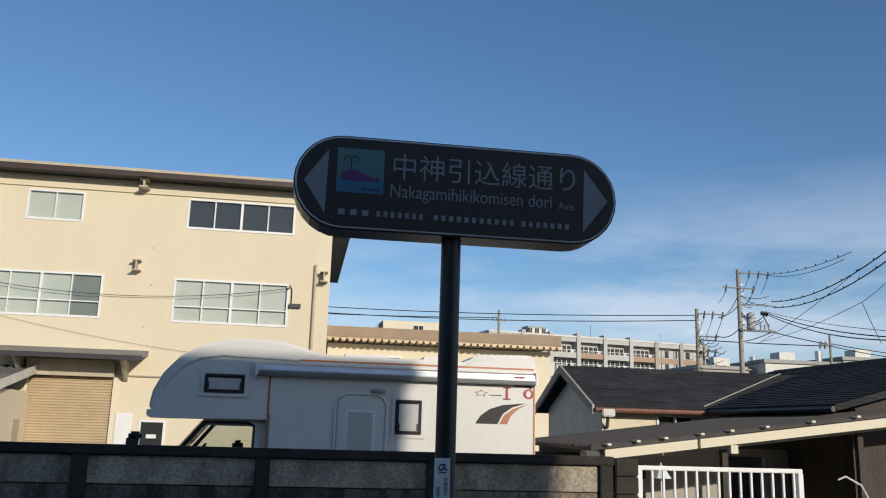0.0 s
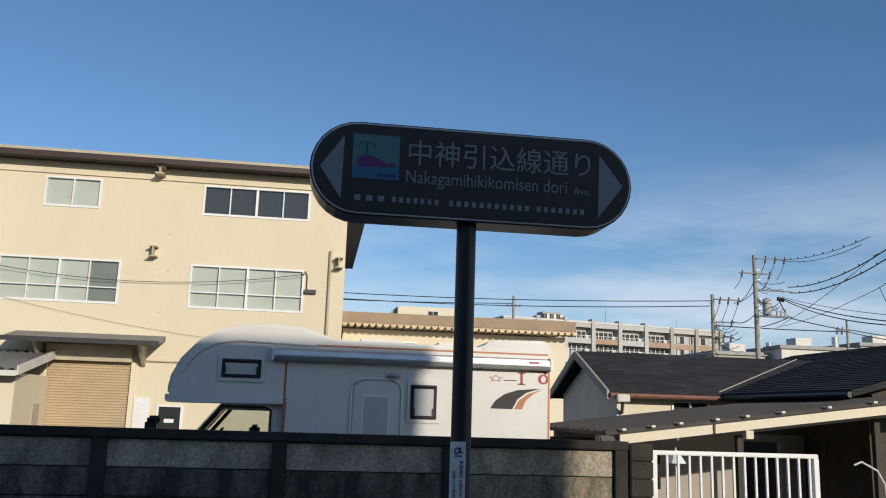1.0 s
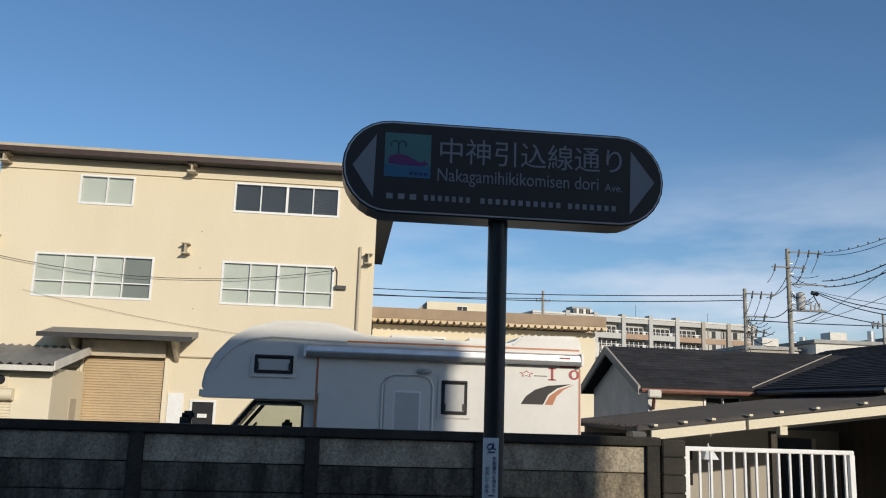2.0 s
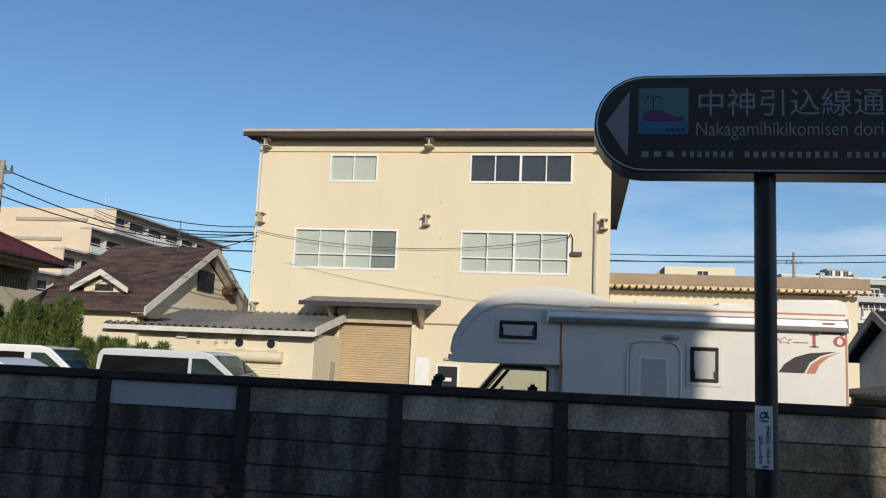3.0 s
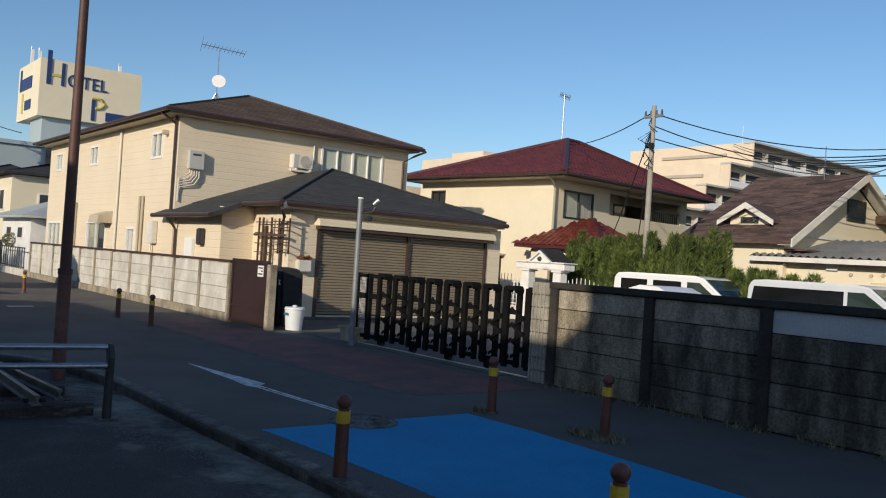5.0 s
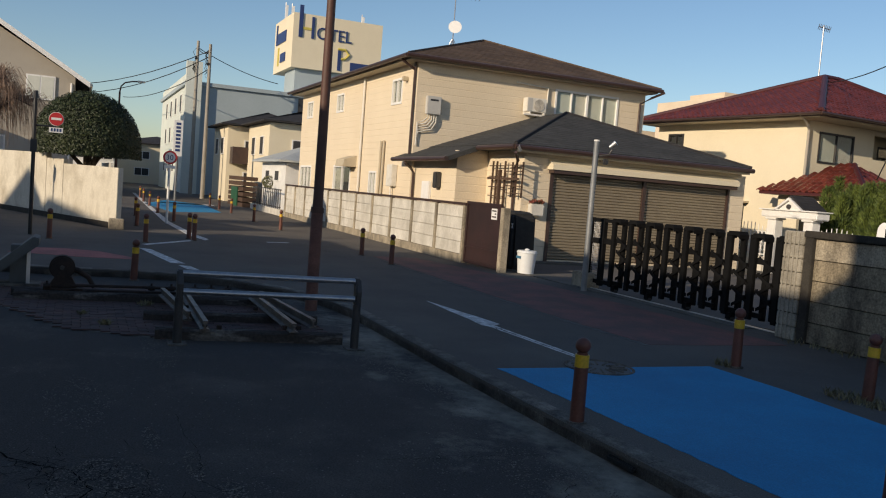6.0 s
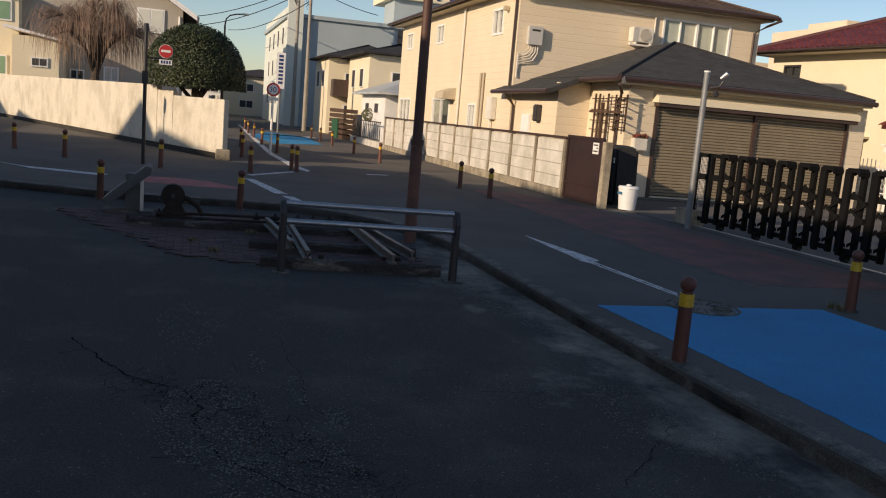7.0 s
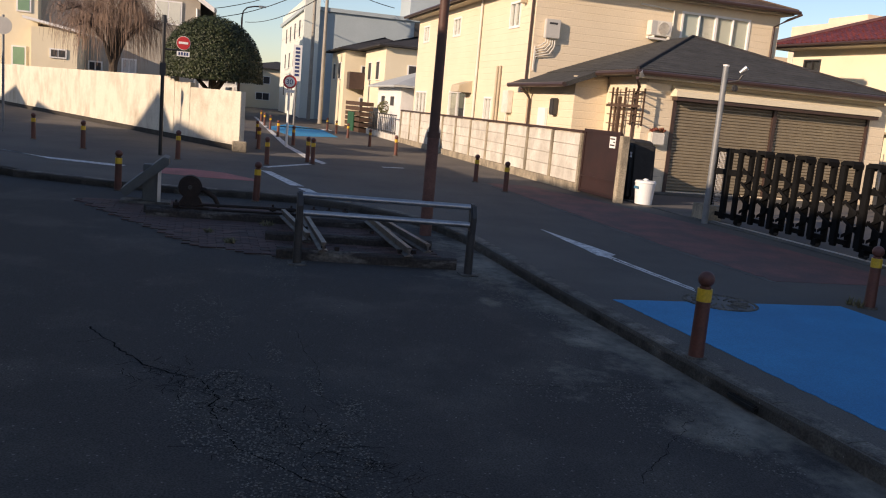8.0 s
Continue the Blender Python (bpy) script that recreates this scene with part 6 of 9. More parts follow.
# ---------------------------------------------------------------- dark-roofed house and lean-to
def dark_house():
    h = thing("house", 10, 18, 0, "low cream house with a dark slate roof and copper gutters", "house")
    GX, F, R, K, ZE, ZR = 6.95, 18.0, 20.5, 23.0, 2.5, 3.5
    part("gable_wall", prism([(F + 0.35, 0), (F + 0.35, ZE), (R, ZR - 0.2), (K - 0.35, ZE), (K - 0.35, 0)], "x", GX + 0.3, GX + 0.5), OFFWHITE, h)
    part("wall", wall("y", F + 0.35, 0.2, GX + 0.5, 12.0, 0, 2.45, [(8.6, 9.5, 2.08, 2.32)]), CREAM_L, h)
    window(h, "y", F + 0.35, 1, 8.6, 9.5, 2.08, 2.32, panes=2, back=DARKROOM, frame_mat=WHITE, w=0.03)
    for y in (F, K):
        rf = part("roof", prism([(y, ZE), (R, ZR + 0.06), (R, ZR - 0.07), (y, ZE - 0.12)], "x", GX, 16.0), DARKROOF, h)
        if y == F:
            courses(rf, (GX, F, ZE), (16.0, F, ZE), (GX, R, ZR + 0.06), (16.0, R, ZR + 0.06), DARKROOF, step=0.2, length=0.75, seed=5)
        part("barge_board", prism([(y, ZE + 0.01), (R, ZR + 0.07), (R, ZR - 0.14), (y, ZE - 0.19)], "x", GX - 0.06, GX - 0.003), GREYBEIGE, h)
    part("gutter", gutter_line((GX, F - 0.05, ZE - 0.1), (11.2, F - 0.05, ZE - 0.1), 0.055), COPPERGUT, h)
    part("downpipe", tube([(GX + 0.3, F - 0.05, ZE - 0.12), (GX + 0.35, F + 0.1, 2.2), (GX + 0.4, F + 0.3, 2.0)], 0.04), COPPERGUT, h)
    part("gutter_funnel", B((GX + 0.12, GX + 0.42, F - 0.2, F, 2.25, 2.42)), OFFWHITE, h, bevel=0.02)
    # wing coming forward, its slope facing the wall's end
    E0, RX, Y0 = 9.7, 15.2, 13.2
    wrf = part("wing_roof", prism([(E0, 2.5), (RX, 3.99), (RX + 4, 2.7), (RX + 4, 2.58), (RX, 3.85), (E0, 2.38)], "y", Y0, 24.0), DARKROOF, h)
    courses(wrf, (E0, 24.0, 2.5), (E0, Y0, 2.5), (RX, 24.0, 3.99), (RX, Y0, 3.99), DARKROOF, step=0.2, length=0.75, seed=6)
    # wing walls painted dark for the shade they stand in
    part("wing_wall", wall("x", E0 + 0.5, 0.2, Y0 + 0.3, 18.2, 0, 2.4), SHELTER_SHADE, h)
    part("gutter", gutter_line((E0 - 0.03, Y0, 2.42), (E0 - 0.03, 17.9, 2.42), 0.055), BLACK, h)
    part("wing_wall", prism([(E0 + 0.6, 0), (E0 + 0.6, 2.45), (RX, 3.8), (RX + 3.6, 2.55), (RX + 3.6, 0)], "y", Y0 + 0.3, Y0 + 0.5), SHELTER_SHADE, h)
    part("valley", tube([(9.6, 18.0, 2.55), (13.1, 20.5, 3.59)], 0.014, 6), GREYBEIGE, h)
    return h


dark_house()


METALDARK = mat("weathered_dark_sheet", (0.066, 0.056, 0.048), (0.036, 0.030, 0.027), 0.75, 0.0, scale=2.5, fine=25, grain=0.25, stretch=(0.4, 2, 1))


def lean_to():
    c = thing("lean_to", 7.5, 12, 0, "open lean-to shelter with a low corrugated roof and cream barge board", "shelter")
    sl = (2.24 - 1.64) / (9.55 - 4.9)
    z = lambda x: 1.64 + (x - 4.9) * sl
    part("roof", prism([(4.75, z(4.75)), (12.5, z(12.5)), (12.5, z(12.5) + 0.05), (4.75, z(4.75) + 0.05)], "y", 12.0, 16.8), METALDARK, c, "weathered dark corrugated roof")
    bmr = bmesh.new()
    for i in range(30):
        B((4.76, 12.5, 12.05 + i * 0.16, 12.11 + i * 0.16, 0, 0.02), bm=bmr)
    for v in bmr.verts:
        v.co.z += z(v.co.x) + 0.045
    part("corrugation", bmr, METALDARK, c)
    bm = bmesh.new()
    for i in range(17):
        B((4.8, 4.84, 12.1 + i * 0.28, 12.16 + i * 0.28, z(4.75) + 0.05, z(4.75) + 0.09), bm=bm)
    part("roof_edge", bm, BROWNSHINGLE, c)
    for a, b in ((4.95, 6.45), (6.5, 12.4)):
        part("barge_board", prism([(a, z(a) - 0.15), (b, z(b) - 0.15), (b, z(b) - 0.01), (a, z(a) - 0.01)], "y", 11.93, 11.995), CREAM_L, c)
    for x in (4.98, 5.45, 5.9, 6.5, 7.0, 7.6, 8.4, 9.2):
        part("rafter_end", B((x, x + 0.06, 11.90, 12.12, z(x) + 0.052, z(x) + 0.085)), CREAM_L, c)
    for x in (5.0, 7.0):
        part("bracket", B((x, x + 0.12, 11.92, 12.05, z(x) - 0.28, z(x) - 0.152)), CREAM_L, c)
    part("beam", prism([(4.95, z(4.95) - 0.25), (12.4, z(12.4) - 0.25), (12.4, z(12.4) - 0.1), (4.95, z(4.95) - 0.1)], "y", 12.6, 12.7), GREYBEIGE, c)
    for x in (5.15, 7.15, 9.6):
        part("post", B((x, x + 0.1, 12.5, 12.6, 0, z(x) - 0.26)), SHELTER_SHADE, c)
    part("back_wall", wall("y", 15.6, 0.15, 5.0, 12.3, 0, 1.65, [(8.9, 9.7, 0.1, 1.5)]), GREYBEIGE, c)
    part("gutter_end", B((4.62, 4.86, 11.9, 12.15, 1.45, 1.62)), BLACK, c, bevel=0.02)
    return c


lean_to()
cb = thing("block_wall", 5.2, 14, 0, "low dark concrete block wall beside the camper", "wall", kind="structure")
for r in range(7):
    for i in range(5):
        part("block", B((4.35 + i * 0.4 + (0.2 if r % 2 else 0), 4.74 + i * 0.4 + (0.2 if r % 2 else 0), 14.2, 14.34, r * 0.22, 0.212 + r * 0.22)), CONC_DARK, cb)

# ---------------------------------------------------------------- street name sign
def name_sign():
    s = thing("street_sign", 1.07, 3.76, 0, "dark brown street name sign with rounded ends on a dark pole", "street sign")
    x0, x1, zc, r, Y = 0.228, 1.992, 3.142, 0.256, 3.70

    def pill(grow):
        n, pts = 14, []
        for i in range(n + 1):
            a = -math.pi / 2 + math.pi * i / n
            pts.append((x1 - r + (r + grow) * math.cos(a), zc + (r + grow) * math.sin(a)))
        for i in range(n + 1):
            a = math.pi / 2 + math.pi * i / n
            pts.append((x0 + r + (r + grow) * math.cos(a), zc + (r + grow) * math.sin(a)))
        return pts

    part("case", prism(pill(0), "y", Y, Y + 0.21), BLACK, s, "black sign case", bevel=0.006)
    part("trim", prism(pill(-0.008), "y", Y - 0.003, Y - 0.0005), ALU, s, "thin silver edge line")
    part("face", prism(pill(-0.016), "y", Y - 0.005, Y - 0.0035), SIGNFACE, s)
    F = Y - 0.0075
    for poly in ([(0.283, 3.138), (0.404, 3.314), (0.398, 2.966)], [(1.938, 3.138), (1.805, 3.31), (1.795, 2.95)]):
        part("arrow", prism(poly, "y", F, F + 0.002), SIGNWHITE, s, "pale triangle arrow")
    e = part("emblem", B((0.450, 0.698, F, F + 0.002, 3.084, 3.327)), SIGNGREEN, s, "green and blue emblem panel")
    part("emblem_band", prism([(0.450, 3.084)] + [(0.698, 3.084)] + [(0.698 - 0.248 * k / 20, 3.152 + 0.004 * math.cos(k * 1.9)) for k in range(21)], "y", F - 0.0012, F - 0.0002), SIGNBLUE, e)
    body = [(0.472, 3.158), (0.470, 3.176), (0.478, 3.194), (0.500, 3.206), (0.535, 3.210), (0.570, 3.203), (0.605, 3.186), (0.640, 3.170), (0.655, 3.172), (0.664, 3.186), (0.669, 3.174), (0.683, 3.166), (0.684, 3.157), (0.66, 3.152), (0.60, 3.150), (0.52, 3.151)]
    part("emblem_shape", prism(body, "y", F - 0.0024, F - 0.0014), SIGNPURPLE, e)
    for side in (-1, 1):
        part("emblem_line", tube([(0.524, F - 0.001, 3.212), (0.524, F - 0.001, 3.262)] + [(0.524 + side * (0.02 - 0.02 * math.cos(a)), F - 0.001, 3.262 + 0.022 * math.sin(a)) for a in [k * math.pi / 6 for k in range(1, 8)]], 0.0022, 4), DECALDARK, e)
    for k in range(4):
        part("text_bar", B((0.585 + k * 0.026, 0.605 + k * 0.026, F - 0.0022, F - 0.0014, 3.098, 3.114)), NAVY, e)

    def words(body, left, right, z, size, name="lettering"):
        me = text_mesh(body, size, 0.002)
        xs = [v.co.x for v in me.vertices]
        k = (right - left) / (max(xs) - min(xs))
        me.transform(Matrix.Translation((-min(xs), 0, 0)))
        me.transform(Matrix.Diagonal((k, 1, 1, 1)))
        me.transform(Matrix.Translation((left - 1.07, F - 3.76, z)))
        me.materials.clear(); me.materials.append(SIGNWHITE)
        ob = new(name, me); ob.parent = s
        return ob

    words("中神引込線通り", 0.747, 1.753, 3.190, 0.152)
    words("Nakagamihikikomisen dori", 0.737, 1.621, 3.077, 0.102)
    words("Ave.", 1.656, 1.755, 3.074, 0.062)
    # the address line: one plain bar for each character
    for a, b, count in ((0.468, 0.655, 3), (0.668, 0.932, 7), (0.972, 1.428, 11), (1.452, 1.735, 7)):
        pitch = (b - a) / count
        for k in range(count):
            part("text_bar", B((a + k * pitch, a + (k + 0.55) * pitch, F, F + 0.002, 2.964, 2.994)), SIGNWHITE, s, "pale bar of small writing")
    pole = part("pole", C((1.088, 3.80, -0.12), (1.088, 3.80, 2.89), 0.0535, seg=20), BLACK, s, "dark brown painted pole", smooth=True)
    part("base_collar", C((1.088, 3.80, 0), (1.088, 3.80, 0.06), 0.08, seg=20), DARKSTEEL, pole)
    lab = part("label_plate", B((1.024, 1.104, 3.735, 3.7445, 1.444, 1.742)), WHITE, s, "white plate with small vertical writing")
    part("logo", tube([(1.078, 3.734, 1.700), (1.066, 3.734, 1.712), (1.052, 3.734, 1.708), (1.045, 3.734, 1.694), (1.054, 3.734, 1.682), (1.068, 3.734, 1.688), (1.079, 3.734, 1.714), (1.076, 3.734, 1.690), (1.090, 3.734, 1.684)], 0.0042, 6), NAVY, lab, "blue swirling logo shape")
    part("logo", B((1.047, 1.084, 3.732, 3.7345, 1.668, 1.674)), NAVY, lab)
    for chars, x, z in ((["市", "制", "施", "行", "50", "周", "年", "を"], 1.072, 1.630), (["記", "念", "し", "て", "命", "名"], 1.036, 1.582)):
        for k, ch in enumerate(chars):
            me = text_mesh(ch, 0.022 if ch != "50" else 0.016, 0.001)
            me.transform(Matrix.Translation((x - 1.07, 3.733 - 3.76, z - k * 0.0225)))
            me.materials.clear(); me.materials.append(NAVY)
            ob = new("lettering", me); ob.parent = lab
    part("text_bar", B((1.055, 1.082, 3.732, 3.7345, 1.452, 1.459)), NAVY, lab)


name_sign()


# ---------------------------------------------------------------- bollards
def bollard(x, y, tilt=(0, 0)):
    b = thing("bollard", 0, 0, 0, "reddish-brown bollard with a yellow band and ball top", "bollard", "bollards along the road")
    part("post", C((0, 0, 0), (0, 0, 0.46), 0.060, 0.056, seg=16), BOLLARD, b, smooth=True)
    part("band", C((0, 0, 0.461), (0, 0, 0.56), 0.058, seg=16), YELLOW, b, "yellow reflective band", smooth=True)
    part("neck", C((0, 0, 0.561), (0, 0, 0.58), 0.045, seg=14), BOLLARD, b)
    part("ball", ball((0, 0, 0.635), 0.064), BOLLARD, b, smooth=True)
    part("foot", C((0, 0, 0), (0, 0, 0.02), 0.085, seg=16), KERB, b)
    b.matrix_basis = pose(x, y, 0, tilt[0], tilt[1], 0)
    return b


first = bollard(-5.845, 3.10)
rr = random.Random(9)
SPOTS = [(-7.66, 6.43), (-6.08, 6.68), (-3.03, 6.80), (-3.25, 3.42), (-18.29, 6.0), (-20.39, 5.96), (-28.8, 5.75), (-33.4, 5.7), (-39.4, 5.8), (-43.0, 5.8), (-47, 5.9),
         (-22.6, 2.13), (-23.15, 2.06), (-21.4, 0.86), (-15.1, 0.25), (-15.62, -2.04), (-22.65, -3.49), (-24.8, -4.98), (-21.3, -1.23), (-30.5, 2.4), (-35.8, 2.3),
         (-42.3, 2.45), (-47, 2.5), (-53, 2.7), (-27.2, 1.0), (-33.0, 1.3)]
for x, y in SPOTS:
    copy_thing(first, pose(x, y, -0.12 if (x, y) in ((-15.1, 0.25), (-15.62, -2.04)) else 0, rr.uniform(-1.2, 1.2), rr.uniform(-1.2, 1.2), rr.uniform(0, 360)))


# ---------------------------------------------------------------- sliding lattice gate
def gate():
    g = thing("sliding_gate", -12.2, 9.2, 0, "black folding lattice gate drawn across the yard entrance", "gate")
    X0, X1, Y, Z = -15.05, -9.66, 9.2, 1.5
    n, x_first = 8, -14.06
    step = (X1 - 0.06 - x_first) / n
    for i in range(n + 1):
        x = x_first + i * step
        for dx, dy in ((-0.085, -0.06), (0.085, 0.06)):
            part("upright", B((x + dx - 0.054, x + dx + 0.054, Y + dy - 0.035, Y + dy + 0.035, 0.13, Z - 0.075)), GATEBLACK, g, bevel=0.01)
        part("top_cap", prism([(x - 0.14, Z - 0.12), (x - 0.14, Z - 0.05), (x - 0.10, Z), (x + 0.10, Z), (x + 0.14, Z - 0.05), (x + 0.14, Z - 0.12), (x + 0.09, Z - 0.07), (x - 0.09, Z - 0.07)], "y", Y - 0.10, Y + 0.10), GATEBLACK, g)
        for zc in (0.21, 1.055):
            part("cross_bar", B((x - 0.13, x + 0.13, Y - 0.03, Y + 0.03, zc - 0.038, zc + 0.038)), GATEBLACK, g)
        if i % 2 == 0:
            part("caster", C((x, Y - 0.04, 0.075), (x, Y + 0.04, 0.075), 0.055, seg=12), BLACKRUB, g)
            part("foot", B((x - 0.05, x + 0.05, Y - 0.06, Y + 0.06, 0.06, 0.17)), GATEBLACK, g)
    for i in range(n):
        x, x2 = x_first + i * step, x_first + (i + 1) * step
        part("middle_upright", B((x + step / 2 - 0.04, x + step / 2 + 0.04, Y + 0.035, Y + 0.085, 0.15, Z - 0.03)), GATEBLACK, g, bevel=0.008)
        for z in (0.30, 0.56, 0.82):
            for za, zb in ((z, z + 0.30), (z + 0.30, z)):
                o = 0.02 if za < zb else -0.02
                part("brace", prism([(x, za - 0.026), (x2, zb - 0.026), (x2, zb + 0.026), (x, za + 0.026)], "y", Y - 0.03 + o, Y - 0.01 + o), GATEBLACK, g)
            part("pivot", C((x + step / 2, Y - 0.065, z + 0.15), (x + step / 2, Y + 0.03, z + 0.15), 0.045, seg=8), GATEBLACK, g)
    part("end_frame", B((X0, X0 + 0.08, Y - 0.04, Y + 0.04, 0.1, Z - 0.02), (X0 + 0.4, X0 + 0.52, Y - 0.04, Y + 0.04, 0.1, Z - 0.02), (X0 + 0.08, X0 + 0.9, Y - 0.03, Y + 0.03, Z - 0.10, Z - 0.03), (X0 + 0.08, X0 + 0.9, Y - 0.03, Y + 0.03, 0.96, 1.07), (X0 + 0.08, X0 + 0.9, Y - 0.03, Y + 0.03, 0.14, 0.22)), GATEBLACK, g)
    bm = bmesh.new()
    for i in range(8):
        C((X0 + 0.06 + i * 0.045, Y, 0.2), (X0 + 0.06 + i * 0.045, Y, Z - 0.1), 0.004, seg=4, bm=bm)
    for i in range(24):
        C((X0 + 0.06, Y, 0.22 + i * 0.05), (X0 + 0.4, Y, 0.22 + i * 0.05), 0.004, seg=4, bm=bm)
    part("mesh_infill", bm, STEEL, g)
    rail = part("gate_rail", B((-15.2, -9.75, 9.13, 9.165, 0.018, 0.036)), ALU, None, "worn steel gate rail let into the apron")
    tagged(rail, category="rail", kind="structure")


gate()
cp = thing("camera_pole", -14.45, 8.74, 0, "galvanised steel pole with a small camera on top", "pole")
part("pole", C((-14.45, 8.74, 0), (-14.45, 8.74, 3.0), 0.062, 0.055, seg=16), GALV, cp, smooth=True)
part("cap", C((-14.45, 8.74, 3.0), (-14.45, 8.74, 3.03), 0.06, seg=14), WHITE, cp)
# arm and head are the small camera, not a light
part("camera_arm", tube([(-14.45, 8.78, 2.7), (-14.3, 8.95, 2.75), (-14.28, 9.0, 2.85)], 0.02), DARKSTEEL, cp)
part("lamp_head", C((-14.32, 8.97, 2.90), (-14.24, 9.05, 3.0), 0.035, 0.05, seg=14), ALU, cp)
part("sensor", B((-14.36, -14.26, 8.84, 8.94, 2.55, 2.66)), DARKSTEEL, cp, bevel=0.02)
stub = part("concrete_block", B((-15.35, -14.8, 9.0, 9.35, 0, 0.32)), CONC, None, "low concrete footing beside the gate", bevel=0.02)
tagged(stub, category="footing", kind="structure")


# ---------------------------------------------------------------- painted panel fence of the peach house
pf = thing("wall_painted", -29, 8.35, 0, "white-painted concrete panel fence with grey posts", "wall", kind="structure")
NP, PX0, PX1 = 11, -19.45, -39.5
for i in range(NP + 1):
    x = PX0 + (PX1 - PX0) * i / NP
    part("post", B((x - 0.06, x + 0.06, 8.27, 8.40, 0, 1.46)), CONC, pf, bevel=0.006)
for i in range(NP):
    a, b = PX0 + (PX1 - PX0) * (i + 1) / NP + 0.06, PX0 + (PX1 - PX0) * i / NP - 0.06
    for r in range(4):
        part("panel", B((a, b, 8.315, 8.36, 0.22 + r * 0.31, 0.52 + r * 0.31)), WHITE_CONC, pf, bevel=0.008)
part("cap", B((PX1 - 0.08, PX0 + 0.08, 8.26, 8.42, 1.462, 1.53)), GUTTER, pf, "dark cap rail", bevel=0.008)
part("footing", B((PX1, PX0, 8.26, 8.43, 0, 0.215)), CONC, pf)
# small shrub looking over the fence
sh = thing("shrub", -46.14, 8.95, 0, "small olive shrub looking over the painted fence", "shrub")
r6 = random.Random(12)
lv_, lf_ = [], []
for _ in range(900):
    d = Vector((r6.gauss(0, 1), r6.gauss(0, 1), r6.gauss(0, 1))).normalized()
    p = Vector((d.x * 0.85, d.y * 0.42, 1.52 + d.z * 0.36)) * 1.0
    t = Vector((r6.uniform(-1, 1), r6.uniform(-1, 1), r6.uniform(-0.4, 1))).normalized() * r6.uniform(0.04, 0.09)
    w = t.orthogonal().normalized() * 0.022
    k = len(lv_)
    lv_ += [tuple(p - t), tuple(p + w), tuple(p + t), tuple(p - w)]
    lf_.append((k, k + 1, k + 2, k + 3))
me = bpy.data.meshes.new("foliage")
me.from_pydata(lv_, [], lf_)
me.materials.append(mat("olive_leaf", (0.13, 0.125, 0.05), (0.06, 0.065, 0.025), 0.7, scale=4))
ob = new("foliage", me); ob.parent = sh; tagged(ob, kind="stuff")
for dx in (-0.3, 0.0, 0.3):
    part("stem", tube([(-46.14 + dx * 0.3, 8.95, 0), (-46.14 + dx, 8.95, 1.4)], 0.025, 6), BARK, sh)
# brown sheet gate with a notice, and its post
bg = thing("brown_gate", -18.4, 8.36, 0, "closed dark brown sheet-metal gate with a white notice", "gate")
part("leaf", B((-19.36, -17.5, 8.34, 8.39, 0.06, 1.56)), BROWNGATE, bg, bevel=0.008)
part("frame", wall("y", 8.315, 0.023, -19.38, -17.5, 0.05, 1.58, [(-19.3, -17.58, 0.12, 0.42), (-19.3, -17.58, 0.47, 1.50)]), BROWNGATE, bg)
nt = part("notice", B((-18.0, -17.72, 8.325, 8.338, 1.2, 1.46)), WHITE, bg, "white notice with illegible lines")
for i in range(3):
    part("text_bar", B((-17.97 + (0.15 if i == 1 else 0), -17.75, 8.3215, 8.3245, 1.39 - i * 0.07, 1.42 - i * 0.07)), DECALDARK, nt)
part("post", B((-17.45, -17.28, 8.28, 8.46, 0, 1.5)), CONC, bg, bevel=0.01)
bk = thing("bucket", -17.35, 9.0, 0.02, "white plastic lidded bin standing by the gate", "bin")
part("tub", C((-17.3, 8.98, 0.02), (-17.3, 8.98, 0.50), 0.19, 0.23, seg=22), PLASTICW, bk, smooth=True)
part("lid", C((-17.3, 8.98, 0.50), (-17.3, 8.98, 0.55), 0.245, 0.22, seg=22), PLASTICW, bk, smooth=True)
part("lid_knob", ball((-17.3, 8.98, 0.57), 0.06, squash=0.5), PLASTICW, bk)
part("sticker", B((-17.4, -17.2, 8.756, 8.764, 0.36, 0.42)), SIGNBLUE, bk)
cov = thing("covered_bicycle", -18.6, 9.3, 0, "upright shape under a black cover behind the gate", "cover")
part("cover", prism([(-18.9, 0.02), (-18.95, 1.3), (-18.8, 1.44), (-18.3, 1.42), (-18.05, 1.36), (-17.98, 0.02)], "y", 8.95, 9.6), BLACKRUB, cov, bevel=0.08, smooth=True)
part("patch", prism([(-18.12, 1.02), (-18.02, 1.02), (-18.06, 1.08), (-18.02, 1.14), (-18.12, 1.14), (-18.08, 1.08)], "y", 8.938, 8.948), WHITE, cov)
# lattice on the garage wall
lt = thing("trellis", -21.2, 10.3, 0, "dark wooden garden trellis against the siding", "trellis")
for x in (-22.0, -21.75, -21.25):
    part("upright", B((x, x + 0.05, 10.25, 10.29, 1.0 if x != -21.25 else 0.1, 2.75)), WOODDARK, lt)
for x in (-20.75, -20.5, -20.15):
    part("upright", B((x, x + 0.04, 10.22, 10.26, 1.75, 2.72)), WOODDARK, lt)
for z in (1.5, 1.75, 2.0, 2.3, 2.6):
    part("slat", B((-22.1, -21.2, 10.21, 10.245, z, z + 0.026)), WOODDARK, lt)
for z in (1.85, 2.05, 2.45, 2.62):
    part("slat", B((-21.1, -20.05, 10.18, 10.215, z, z + 0.026)), WOODDARK, lt)
part("top_board", B((-22.05, -20.2, 10.14, 10.178, 2.22, 2.29)), WOODDARK, lt)
part("post", B((-21.36, -21.26, 10.12, 10.2, 0, 2.5)), WOODDARK, lt)
